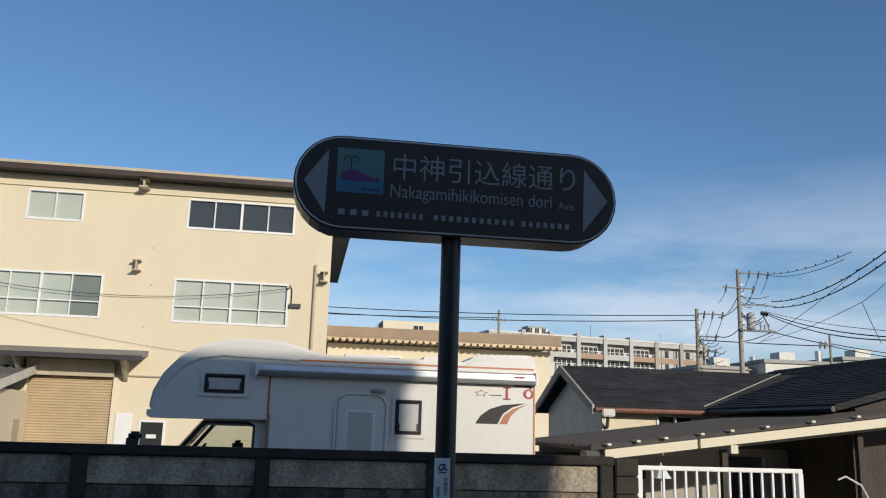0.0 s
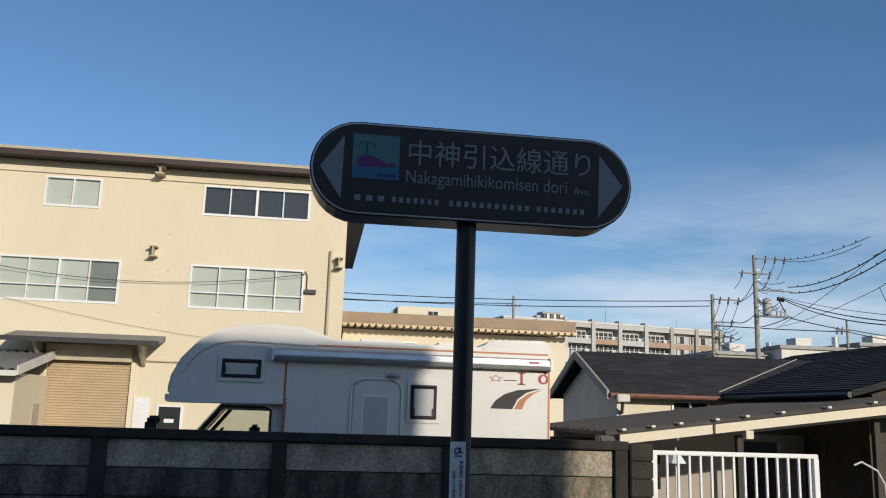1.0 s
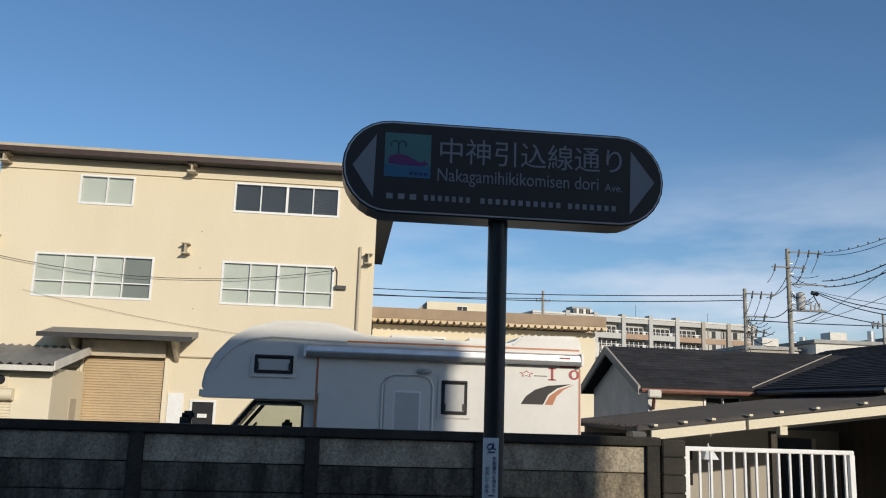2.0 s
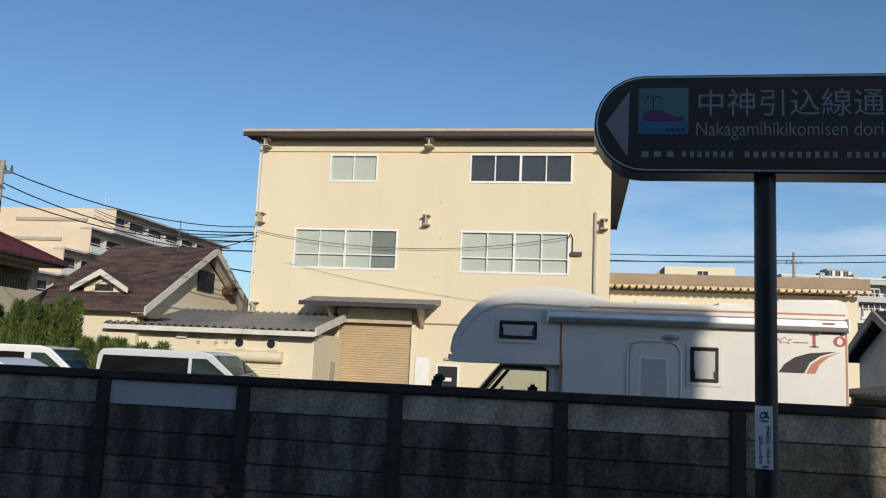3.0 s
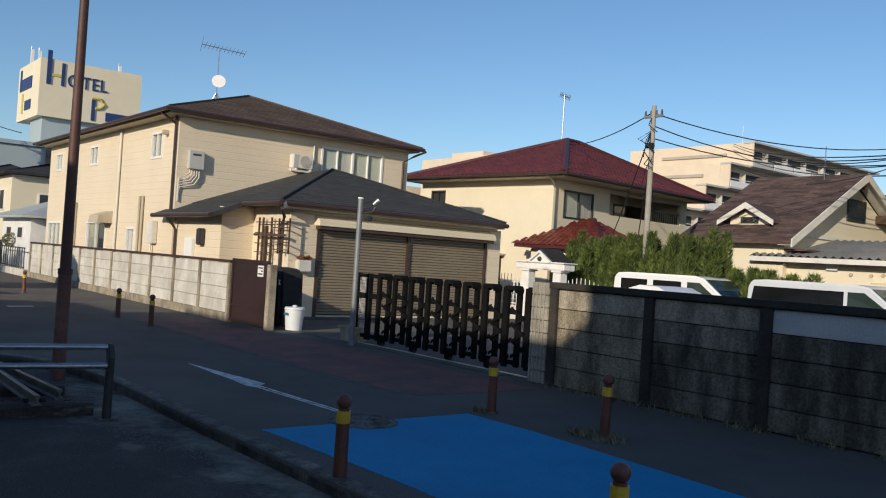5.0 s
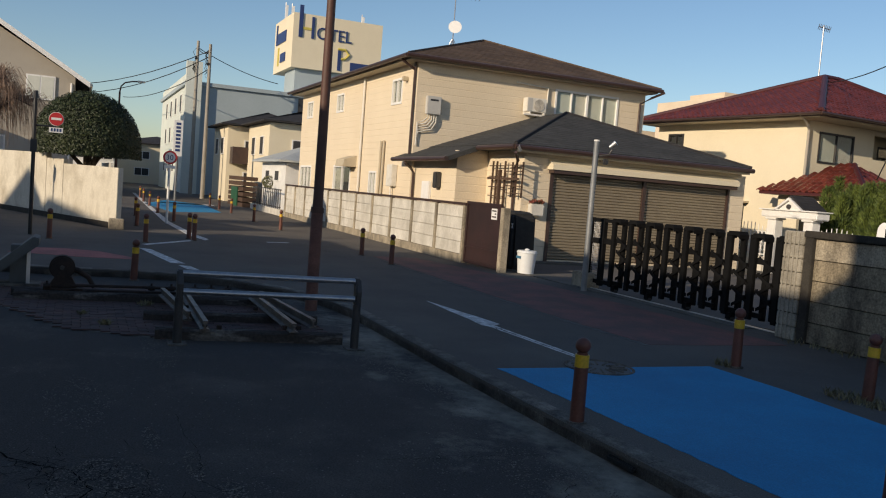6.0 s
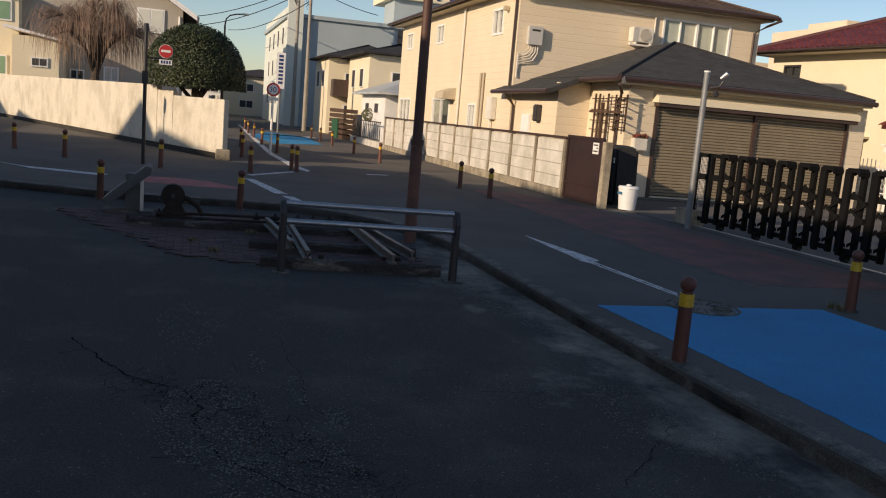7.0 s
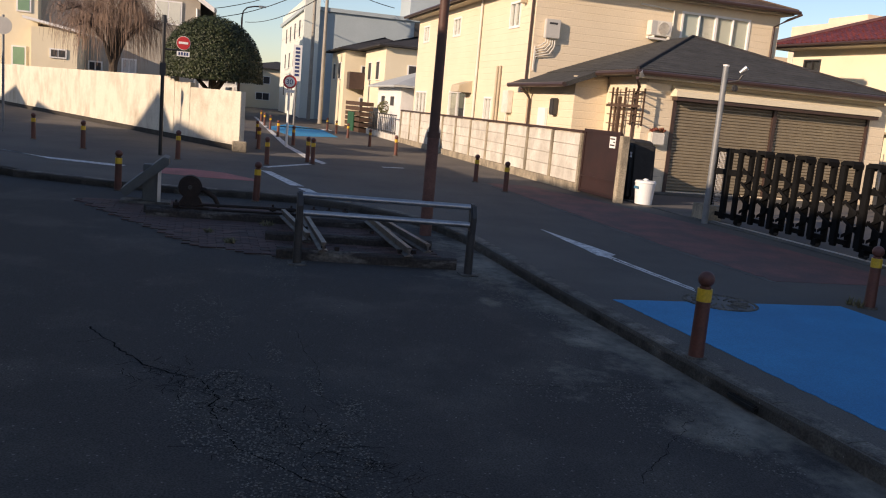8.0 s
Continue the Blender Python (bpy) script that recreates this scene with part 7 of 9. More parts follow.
pb = thing("planter", -20.1, 10.9, 1.5, "wall planter with red flowers over a letter box", "planter")
part("box", B((-20.4 + 0.004, -20.18, 10.62, 11.02, 1.30, 1.62)), OFFWHITE, pb, bevel=0.02)
bm = bmesh.new()
r5 = random.Random(5)
for _ in range(22):
    ball((-20.28 + r5.uniform(-0.08, 0.1), 10.82 + r5.uniform(-0.22, 0.22), 1.66 + r5.uniform(0, 0.08)), 0.035, bm, 6)
part("flower", bm, mat("flower_red", (0.22, 0.03, 0.03), (0.10, 0.06, 0.02), 0.8), pb)

# ---------------------------------------------------------------- tall brown pole, stop sign, speed sign
tp = thing("lamp_pole", -12.2, 2.55, -0.12, "tall reddish-brown street lamp pole", "pole")
part("shaft", C((-12.2, 2.55, -0.12), (-12.2, 2.55, 1.35), 0.09, 0.085, seg=18), POLEFOOT, tp, "faded red-brown lower shaft", smooth=True)
part("upper_shaft", C((-12.2, 2.55, 1.35), (-12.2, 2.55, 6.6), 0.075, 0.055, seg=18), BROWNPOLE, tp, smooth=True)
part("collar", C((-12.2, 2.55, 1.32), (-12.2, 2.55, 1.40), 0.095, seg=18), BROWNPOLE, tp)
part("arm", tube([(-12.2, 2.55, 6.5), (-12.2, 2.9, 6.75), (-12.2, 3.6, 6.85)], 0.035), BROWNPOLE, tp)
part("lamp_head", B((-12.3, -12.1, 3.5, 4.1, 6.8, 6.9)), GALV, tp, bevel=0.03)


def disc(x, y, z, r, m, parent, name, d=0.0):
    return part(name, C((x + d, y, z), (x + d + 0.006, y, z), r, seg=26), m, parent)


ns = thing("no_entry_sign", -22.25, -1.67, 0, "dark post with a round red no-entry sign", "road sign")
part("post", C((-22.25, -1.67, 0), (-22.25, -1.67, 3.35), 0.045, seg=14), BLACK, ns, smooth=True)
part("finial", C((-22.25, -1.67, 3.2), (-22.25, -1.67, 3.38), 0.07, 0.05, seg=12), BLACK, ns)
part("arm", C((-22.25, -1.67, 2.58), (-22.25, -1.2, 2.58), 0.02, seg=8), BLACK, ns)
part("clamp", B((-22.32, -22.18, -1.74, -1.6, 1.95, 2.25)), BLACK, ns)
dd = disc(-22.2, -1.21, 2.76, 0.165, WHITE, ns, "disc")
disc(-22.2, -1.21, 2.76, 0.155, SIGNRED, dd, "red_field", 0.007)
part("bar", B((-22.186, -22.182, -1.32, -1.10, 2.735, 2.79)), WHITE, dd)
pl = part("plate", B((-22.2, -22.194, -1.36, -1.06, 2.44, 2.56)), WHITE, ns)
for i in range(4):
    part("text_bar", B((-22.1935, -22.191, -1.32 + i * 0.062, -1.28 + i * 0.062, 2.465, 2.54)), NAVY, pl)

rs = thing("round_sign", -27.0, -6.17, 0, "pale grey back of a round road sign on a post", "road sign")
part("post", C((-27.05, -6.17, 0), (-27.05, -6.17, 3.26), 0.035, seg=12), GALV, rs, smooth=True)
part("disc", C((-27.0, -6.17, 2.96), (-26.99, -6.17, 2.96), 0.24, seg=26), PALEGREY, rs)

ss = thing("speed_sign", -29.25, 2.05, 0, "white post with a round red-ringed speed limit sign", "road sign")
part("post", C((-29.25, 2.05, 0), (-29.25, 2.05, 2.45), 0.04, seg=14), WHITE, ss, smooth=True)
sd = disc(-29.2, 2.05, 2.18, 0.225, SIGNRED, ss, "disc")
disc(-29.2, 2.05, 2.18, 0.165, WHITE, sd, "white_field", 0.008)
me = text_mesh("30", 0.24, 0.002)
me.transform(Matrix.Rotation(radians(90), 4, "Z"))
me.transform(Matrix.Translation((-29.183 + 29.25, -0.135, 2.10)))
me.materials.clear(); me.materials.append(NAVY)
ob = new("lettering", me); ob.parent = ss
part("plate", B((-29.2, -29.194, 1.88, 2.22, 1.82, 1.92)), WHITE, ss)

# ---------------------------------------------------------------- siding relic: rails, sleepers, points lever, plaque, guard rail
BZ = -0.12
relic = thing("track_relic", -11.2, 1.3, BZ, "short piece of old railway track with weathered sleepers", "railway track")
SL = [((-10.05, 0.20), (-9.70, 2.28)), ((-11.20, 0.15), (-10.95, 2.30)), ((-12.85, -1.40), (-12.40, 2.15)), ((-13.12, -1.45), (-12.92, 0.75))]
def sleeper(pa, pb, rg):
    """A rotted timber sleeper: uneven top and sides along its length."""
    pa, pb = Vector(pa), Vector(pb)
    d = (pb - pa).normalized(); nn = Vector((-d.y, d.x))
    bm = bmesh.new()
    n = int((pb - pa).length / 0.12)
    rows = []
    for k in range(n + 1):
        p = pa.lerp(pb, k / n); w = 0.078 + rg.uniform(-0.012, 0.006); t = BZ + 0.13
        if k in (0, n):
            w -= 0.012
        prof = ((-w - 0.004, BZ - 0.02), (-w, t - 0.035 + rg.uniform(-0.015, 0.01)), (-w + 0.022, t - rg.uniform(0.004, 0.022)), (-0.012, t), (w - 0.02, t - rg.uniform(0.002, 0.016)), (w, t - 0.03 + rg.uniform(-0.015, 0.01)), (w + 0.004, BZ - 0.02))
        rows.append([bm.verts.new((*(p + nn * u), z)) for u, z in prof])
    for s, t in zip(rows, rows[1:]):
        for k in range(6):
            bm.faces.new((s[k], s[k + 1], t[k + 1], t[k]))
    bm.faces.new(rows[0]); bm.faces.new(rows[-1][::-1])
    bmesh.ops.recalc_face_normals(bm, faces=bm.faces[:])
    return bm


r_sl = random.Random(23)
for pa, pb in SL:
    part("sleeper", sleeper(pa, pb, r_sl), SLEEPER, relic)


def rail(pa, pb, name="rail"):
    """A flat-bottomed rail resting on the sleepers from pa to pb."""
    pa, pb = Vector(pa), Vector(pb)
    z0 = BZ + 0.131
    d = (pb - pa).normalized(); n = Vector((-d.y, d.x))
    bm = bmesh.new()
    prof = [(-0.05, 0), (0.05, 0), (0.05, 0.012), (0.009, 0.026), (0.009, 0.075), (0.028, 0.085), (0.028, 0.11), (-0.028, 0.11), (-0.028, 0.085), (-0.009, 0.075), (-0.009, 0.026), (-0.05, 0.012)]
    rows = [[bm.verts.new((*(p + n * u), z0 + v)) for u, v in prof] for p in (pa, pb)]
    k = len(prof)
    for i in range(k):
        bm.faces.new((rows[0][i], rows[0][(i + 1) % k], rows[1][(i + 1) % k], rows[1][i]))
    bm.faces.new(rows[0]); bm.faces.new(rows[1][::-1])
    part(name, bm, RAILTOP, relic, "rusty steel rail, polished on top")


rail((-9.80, 0.71), (-12.45, 0.77))
rail((-9.66, 1.69), (-12.35, 1.70))
rail((-9.98, 2.00), (-12.4, 1.84), "point_blade")
rail((-10.45, 0.60), (-12.5, 0.48), "point_blade")
for x, y in ((-9.92, 0.72), (-9.92, 0.88), (-9.9, 1.63), (-9.9, 1.80), (-11.35, 0.68), (-11.3, 1.56), (-12.6, 0.62), (-12.55, 1.46), (-12.55, 1.7)):
    part("spike", B((x - 0.03, x + 0.03, y - 0.025, y + 0.025, BZ + 0.131, BZ + 0.175)), RUST, relic)
for y in (-1.0, 0.35, 0.62, 0.95, 1.18, 1.42):
    part("rod_joint", C((-12.72, y - 0.045, BZ + 0.20), (-12.72, y + 0.045, BZ + 0.20), 0.034, seg=8), RUST, relic)
    part("joint_bolt", C((-12.72, y, BZ + 0.16), (-12.72, y, BZ + 0.27), 0.016, seg=6), RUST, relic)
part("point_rod", tube([(-12.62, -0.5, BZ + 0.16), (-12.55, 0.5, BZ + 0.165), (-12.5, 1.45, BZ + 0.165)], 0.016), RUST, relic)
part("stretcher_bar", tube([(-12.9, -1.0, BZ + 0.19), (-12.8, 0.2, BZ + 0.20), (-12.65, 1.4, BZ + 0.20)], 0.022), RUST, relic)

lv = thing("points_lever", -13.0, -0.8, BZ + 0.13, "rusty railway points lever with a round weight", "points lever")
part("base_plate", B((-13.08, -12.8, -1.05, -0.55, BZ + 0.131, BZ + 0.155)), RUST, lv, bevel=0.005)
part("stand", prism([(-1.0, BZ + 0.156), (-0.62, BZ + 0.156), (-0.7, BZ + 0.32), (-0.9, BZ + 0.32)], "x", -13.02, -12.86), RUST, lv, bevel=0.01)
part("weight", C((-13.06, -0.82, BZ + 0.44), (-12.84, -0.82, BZ + 0.44), 0.165, seg=24), RUST, lv, "heavy round iron weight", bevel=0.02, smooth=True)
part("lever_arm", tube([(-12.95, -0.78, BZ + 0.42), (-12.95, -0.62, BZ + 0.40), (-12.95, -0.48, BZ + 0.30), (-12.95, -0.40, BZ + 0.16)], 0.045, 10, r_end=0.03), RUST, lv)
part("bolt", C((-12.83, -0.82, BZ + 0.44), (-12.80, -0.82, BZ + 0.44), 0.03, seg=8), DARKSTEEL, lv)

pq = thing("plaque_stand", -14.2, -1.35, BZ, "grey stone plaque leaning on a stone stand", "plaque")
part("base", B((-14.4, -13.95, -1.75, -1.0, BZ, BZ + 0.05)), KERB, pq, bevel=0.01)
part("stand", B((-14.3, -14.05, -1.42, -1.16, BZ + 0.05, 0.50)), STONE, pq, bevel=0.01)
part("slab", prism([(-1.74, 0.10), (-1.66, 0.0), (-1.04, 0.52), (-1.04, 0.62), (-1.12, 0.64)], "x", -14.5, -13.9), STONE, pq, "slanting grey stone slab", bevel=0.008)
pq.location.y -= 0.12
part("edge_strip", B((-14.045, -14.02, -1.20, -1.15, BZ + 0.05, 0.5)), ALU, pq)

gr = thing("guard_rail", -9.3, 1.34, BZ, "steel tube guard rail on two dark posts", "railing")
PA, PB = Vector((-9.70, 0.40)), Vector((-9.37, 2.33))
for p in (PA, PB):
    o = part("post", C((p.x, p.y, BZ), (p.x, p.y, 0.40), 0.05, 0.046, seg=14), DARKSTEEL, gr, smooth=True)
    part("bracket", prism([(p.x - 0.05, 0.36), (p.x + 0.05, 0.36), (p.x + 0.06, 0.55), (p.x + 0.0, 0.70), (p.x - 0.10, 0.71), (p.x - 0.06, 0.55)], "y", p.y - 0.035, p.y + 0.035), DARKSTEEL, gr, bevel=0.015)
    part("foot_plate", B((p.x - 0.1, p.x + 0.1, p.y - 0.1, p.y + 0.1, BZ, BZ + 0.015)), KERB, gr)
for z, dx in ((0.665, -0.03), (0.465, 0.0)):
    part("tube", C((PA.x + dx, PA.y + 0.03, z), (PB.x + dx, PB.y - 0.03, z), 0.034, seg=16), STEEL, gr, "brushed steel tube", smooth=True)

# ---------------------------------------------------------------- white railing beyond the wall's end
wr = thing("white_railing", 5.3, 9.0, 0, "white-painted steel railing with slender bars", "railing")
part("top_rail", B((4.25, 6.34, 8.97, 9.03, 1.48, 1.53)), WHITE, wr, bevel=0.008)
part("bottom_rail", B((4.25, 6.34, 8.98, 9.02, 0.78, 0.82)), WHITE, wr)
for i in range(15):
    x = 4.30 + i * 0.138
    part("bar", B((x - 0.012, x + 0.012, 8.985, 9.015, 0.82, 1.48)), WHITE, wr)
for x in (4.27, 6.31):
    part("post", B((x - 0.03, x + 0.03, 8.97, 9.03, 0, 1.48)), WHITE, wr)
bt = thing("plant_hoop", 6.9, 8.9, 0, "thin bent yellow-white plant stake", "plant stake")
part("hoop", tube([(6.75, 8.9, 1.42), (6.85, 8.9, 1.46), (6.95, 8.9, 1.41), (7.05, 8.9, 1.36), (7.14, 8.9, 1.2), (7.16, 8.9, 0.9), (7.16, 8.9, 0)], 0.012), OFFWHITE, bt)
# a hanging plastic bag, built as a cone on a stick
bag = thing("furled_umbrella", 6.0, 12.3, 0.6, "clear plastic bag hanging in the shelter", "umbrella")
part("canopy", C((6.0, 12.3, 1.42), (6.0, 12.3, 1.22), 0.03, 0.17, seg=8), PLASTICW, bag)
part("stick", C((6.0, 12.3, 0.5), (6.0, 12.3, 1.46), 0.012, seg=6), PLASTICW, bag)

# ---------------------------------------------------------------- hedge, pole and wires in the yard
def plumes(name, spots, n, seed):
    """An evergreen hedge: ragged upright plumes of many thin blades. Spots are (x, y, radius, height)."""
    r = random.Random(seed)
    verts, faces = [], []
    for x0, y0, rad, top in spots:
        for _ in range(n):
            t = r.random() ** 0.75
            w = rad * (1.0 - t ** 2.6) * (0.78 + 0.22 * math.sin(t * 11 + x0 * 5 + y0 * 7)) + 0.05
            a, d = r.uniform(0, math.tau), math.sqrt(r.uniform(0.35, 1.0))
            p = Vector((x0 + math.cos(a) * w * d, y0 + math.sin(a) * w * d, 0.15 + top * t))
            l = r.uniform(0.07, 0.24)
            out = r.uniform(0.3, 1.5)
            g = Vector((math.cos(a) * out + r.uniform(-0.3, 0.3), math.sin(a) * out + r.uniform(-0.3, 0.3), 1)).normalized() * l
            s = Vector((r.uniform(-1, 1), r.uniform(-1, 1), 0)).normalized() * r.uniform(0.007, 0.019)
            k = len(verts)
            verts += [tuple(p), tuple(p + g * 0.55 - s), tuple(p + g), tuple(p + g * 0.55 + s)]
            faces.append((k, k + 1, k + 2, k + 3))
    me = bpy.data.meshes.new(name)
    me.from_pydata(verts, [], faces)
    me.materials.append(JUNIPER)
    return me


def hedge(x0, x1, y, h0, h1, count, n, seed, label):
    hg = thing("hedge", (x0 + x1) / 2, y, 0, label, "hedge")
    r = random.Random(seed)
    spots = [(x0 + (x1 - x0) * (i + r.uniform(0.2, 0.8)) / count, y + r.uniform(-0.5, 0.5), r.uniform(0.65, 1.0), r.uniform(h0, h1)) for i in range(count)]
    tips = [(s_[0] + r.uniform(-0.9, 0.9), s_[1] + r.uniform(-0.9, 0.5), r.uniform(0.16, 0.40), s_[3] * r.uniform(0.80, 1.10)) for s_ in spots for _ in range(5)]
    me = plumes("foliage", spots + tips, n, seed)
    me.transform(Matrix.Translation((-(x0 + x1) / 2, -y, 0)))
    ob = new("foliage", me); ob.parent = hg; tagged(ob, kind="stuff")
    # dark cones stand for the shade deep between the blades
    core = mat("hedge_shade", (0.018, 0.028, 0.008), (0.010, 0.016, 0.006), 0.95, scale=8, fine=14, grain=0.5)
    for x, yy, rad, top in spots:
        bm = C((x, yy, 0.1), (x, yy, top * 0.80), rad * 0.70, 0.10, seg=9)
        part("shade_core", bm, core, hg)
        part("trunk", C((x, yy, 0), (x, yy, 0.3), 0.06, 0.05, seg=7), BARK, hg)


hedge(-19.5, -14.4, 21.7, 2.2, 2.85, 18, 2600, 3, "dense green juniper hedge with feathery tips")
hedge(-14.4, -12.4, 22.2, 1.35, 1.95, 7, 2400, 8, "lower end of the juniper hedge")


def utility_pole(x, y, h, r=0.14, arms=((0.4, 1.2),), label="grey concrete utility pole with insulators", extra=True):
    p = thing("utility_pole", x, y, 0, label, "utility pole")
    part("shaft", C((x, y, 0), (x, y, h), r, r * 0.7, seg=14), WOODPOLE, p, smooth=True)
    for dz, w in arms:
        a = part("crossarm", B((x - w / 2, x + w / 2, y - 0.04, y + 0.04, h - dz - 0.04, h - dz + 0.04)), GALV, p)
        for k in (-0.45, -0.15, 0.15, 0.45):
            part("insulator", C((x + k * w, y, h - dz + 0.04), (x + k * w, y, h - dz + 0.2), 0.04, 0.025, seg=8), DARKSTEEL, a)
    if extra:
        bm = bmesh.new()
        rr_ = random.Random(int(h * 10))
        for _ in range(9):
            z = h - rr_.uniform(0.3, 2.0)
            tube([(x, y - 0.1, z), (x + rr_.uniform(-0.35, 0.35), y - 0.3, z - 0.25), (x + rr_.uniform(-0.3, 0.3), y - 0.15, z - rr_.uniform(0.3, 0.8))], 0.018, 5, bm)
        part("loop_wire", bm, CABLE, p)
        part("clamp_box", C((x - 0.12, y - 0.1, h - 1.3), (x + 0.12, y - 0.1, h - 1.3), 0.09, seg=10), CABLE, p)
    return p


utility_pole(-16.82, 21.2, 7.25, 0.11, ((0.35, 0.7),))
u1 = utility_pole(33.85, 60, 14.8, 0.22, (), "tall utility pole with crossarms, step bolts and a transformer", False)
u2 = utility_pole(30.25, 60, 11.5, 0.19, (), "shorter utility pole with one-sided crossarms", False)
u3 = utility_pole(41.45, 60, 10.05, 0.13, (), "thin far utility pole with a clamp bar", False)


POLEARM = mat("dull_zinc_arm", (0.15, 0.155, 0.155), (0.10, 0.10, 0.10), 0.6, 0.3, scale=5, fine=40)


def arm(p, x0, x1, z, pins, drop=0.0):
    """A one-sided crossarm at y=60 with insulators; drop hangs a lead from each pin."""
    a = part("crossarm", B((x0, x1, 59.72, 59.80, z - 0.05, z + 0.05)), POLEARM, p)
    for x in pins:
        part("insulator", C((x, 59.76, z + 0.22), (x - 0.12, 59.74, z - 0.34), 0.05, 0.075, seg=8), BLACK, a)
        if drop:
            part("lead", tube(sag((x - 0.1, 59.74, z - 0.3), (x - 0.75, 59.74, z - drop), 0.12, 6), 0.025, 5), CABLE, a)


arm(u1, 33.9, 36.5, 14.52, (34.7, 35.5, 36.3), 1.6)
arm(u1, 32.4, 35.2, 13.3, (32.7, 35.0), 1.3)
arm(u1, 34.1, 36.8, 12.0, (), 0)
arm(u2, 30.3, 32.6, 11.1, (30.8, 31.5, 32.3), 1.8)
arm(u2, 30.4, 31.9, 9.35, (31.7,), 0.5)
arm(u2, 30.4, 31.8, 8.2, (31.0, 31.6), 0.4)
arm(u3, 40.3, 41.7, 9.2, (40.5, 40.9))
tr = part("transformer", C((34.62, 59.75, 10.1), (34.62, 59.75, 11.3), 0.33, seg=18), PALEGREY, u1, "grey cylindrical transformer")
part("band", C((34.62, 59.75, 10.9), (34.62, 59.75, 11.0), 0.36, seg=18), GALV, tr)
part("lid", C((34.62, 59.75, 11.3), (34.62, 59.75, 11.4), 0.28, 0.12, seg=18), GALV, tr)
part("platform", B((33.6, 36.6, 59.6, 59.9, 9.92, 10.06)), POLEARM, u1)
for x in (35.4, 35.75, 36.1):
    part("cut_out", C((x, 59.7, 10.06), (x + 0.06, 59.7, 10.6), 0.10, 0.06, seg=8), PALEGREY, u1)
for p, x, top in ((u1, 33.85, 14.4), (u2, 30.25, 11.2)):
    for k in range(24):
        s_ = 1 if k % 2 else -1
        part("step_bolt", C((x, 59.9, top - 0.4 - k * 0.38), (x + s_ * 0.34, 59.85, top - 0.4 - k * 0.38), 0.025, seg=5), STEEL, p)
    bm = bmesh.new()
    rr_ = random.Random(int(x))
    for _ in range(12):
        z = top - rr_.uniform(1.6, 4.2)
        xe = x + rr_.uniform(0.2, 2.4)
        tube(sag((x + 0.05, 59.75, z), (xe, 59.72, z - rr_.uniform(-0.5, 0.9)), rr_.uniform(0.1, 0.5), 8), 0.024, 5, bm)
    part("loop_wire", bm, CABLE, p)
part("clamp_box", C((35.5, 59.7, 11.4), (36.0, 59.7, 11.3), 0.16, seg=10), CABLE, u1)
utility_pole(16.4, 68, 11.75, 0.15, ((0.9, 1.2),), extra=False)
utility_pole(-66, 7.05, 11.5, 0.15, ((0.6, 1.2),))
utility_pole(-58, 6.9, 10.2, 0.14, ((0.5, 1.0),))


def wire(pts, drop, name="overhead_wire", r=0.02, label="thin black overhead wire"):
    bm = tube(sag(pts[0], pts[1], drop, 12), r, 5)
    return tagged(part(name, bm, CABLE, None, label), category="wire", kind="structure")


wire(((-16.82, 21.2, 7.0), (-13.4, 32.3, 7.2)), 0.5)
wire(((-16.82, 21.2, 6.6), (-13.4, 32.3, 6.9)), 0.7)
wire(((-16.82, 21.2, 7.05), (-28.5, 29.5, 7.9)), 0.3)
wire(((-16.82, 21.2, 6.2), (-13.4, 32.3, 6.6)), 0.5)
wire(((-16.82, 21.2, 5.8), (-19.5, 24.2, 3.2)), 0.05)
wire(((-16.82, 21.2, 6.6), (-20.5, 24.0, 3.3)), 0.1)
wire(((-13.3, 32.35, 7.05), (-0.3, 32.35, 7.05)), 0.62, r=0.012)
wire(((-12.0, 32.42, 5.75), (-3.3, 32.42, 4.35)), 0.15, r=0.005)
for z0, z1, d in ((7.6, 7.0, 0.3), (7.4, 6.9, 0.35), (7.0, 6.6, 0.3), (6.8, 6.2, 0.4), (5.4, 5.3, 0.2)):
    wire(((-48, 75, z0 + 8), (-13.4, 32.6, z1)), d * 2, r=0.03)
wire(((-13.2, 32.2, 6.8), (-15.2, 28.0, 5.4)), 0.2)
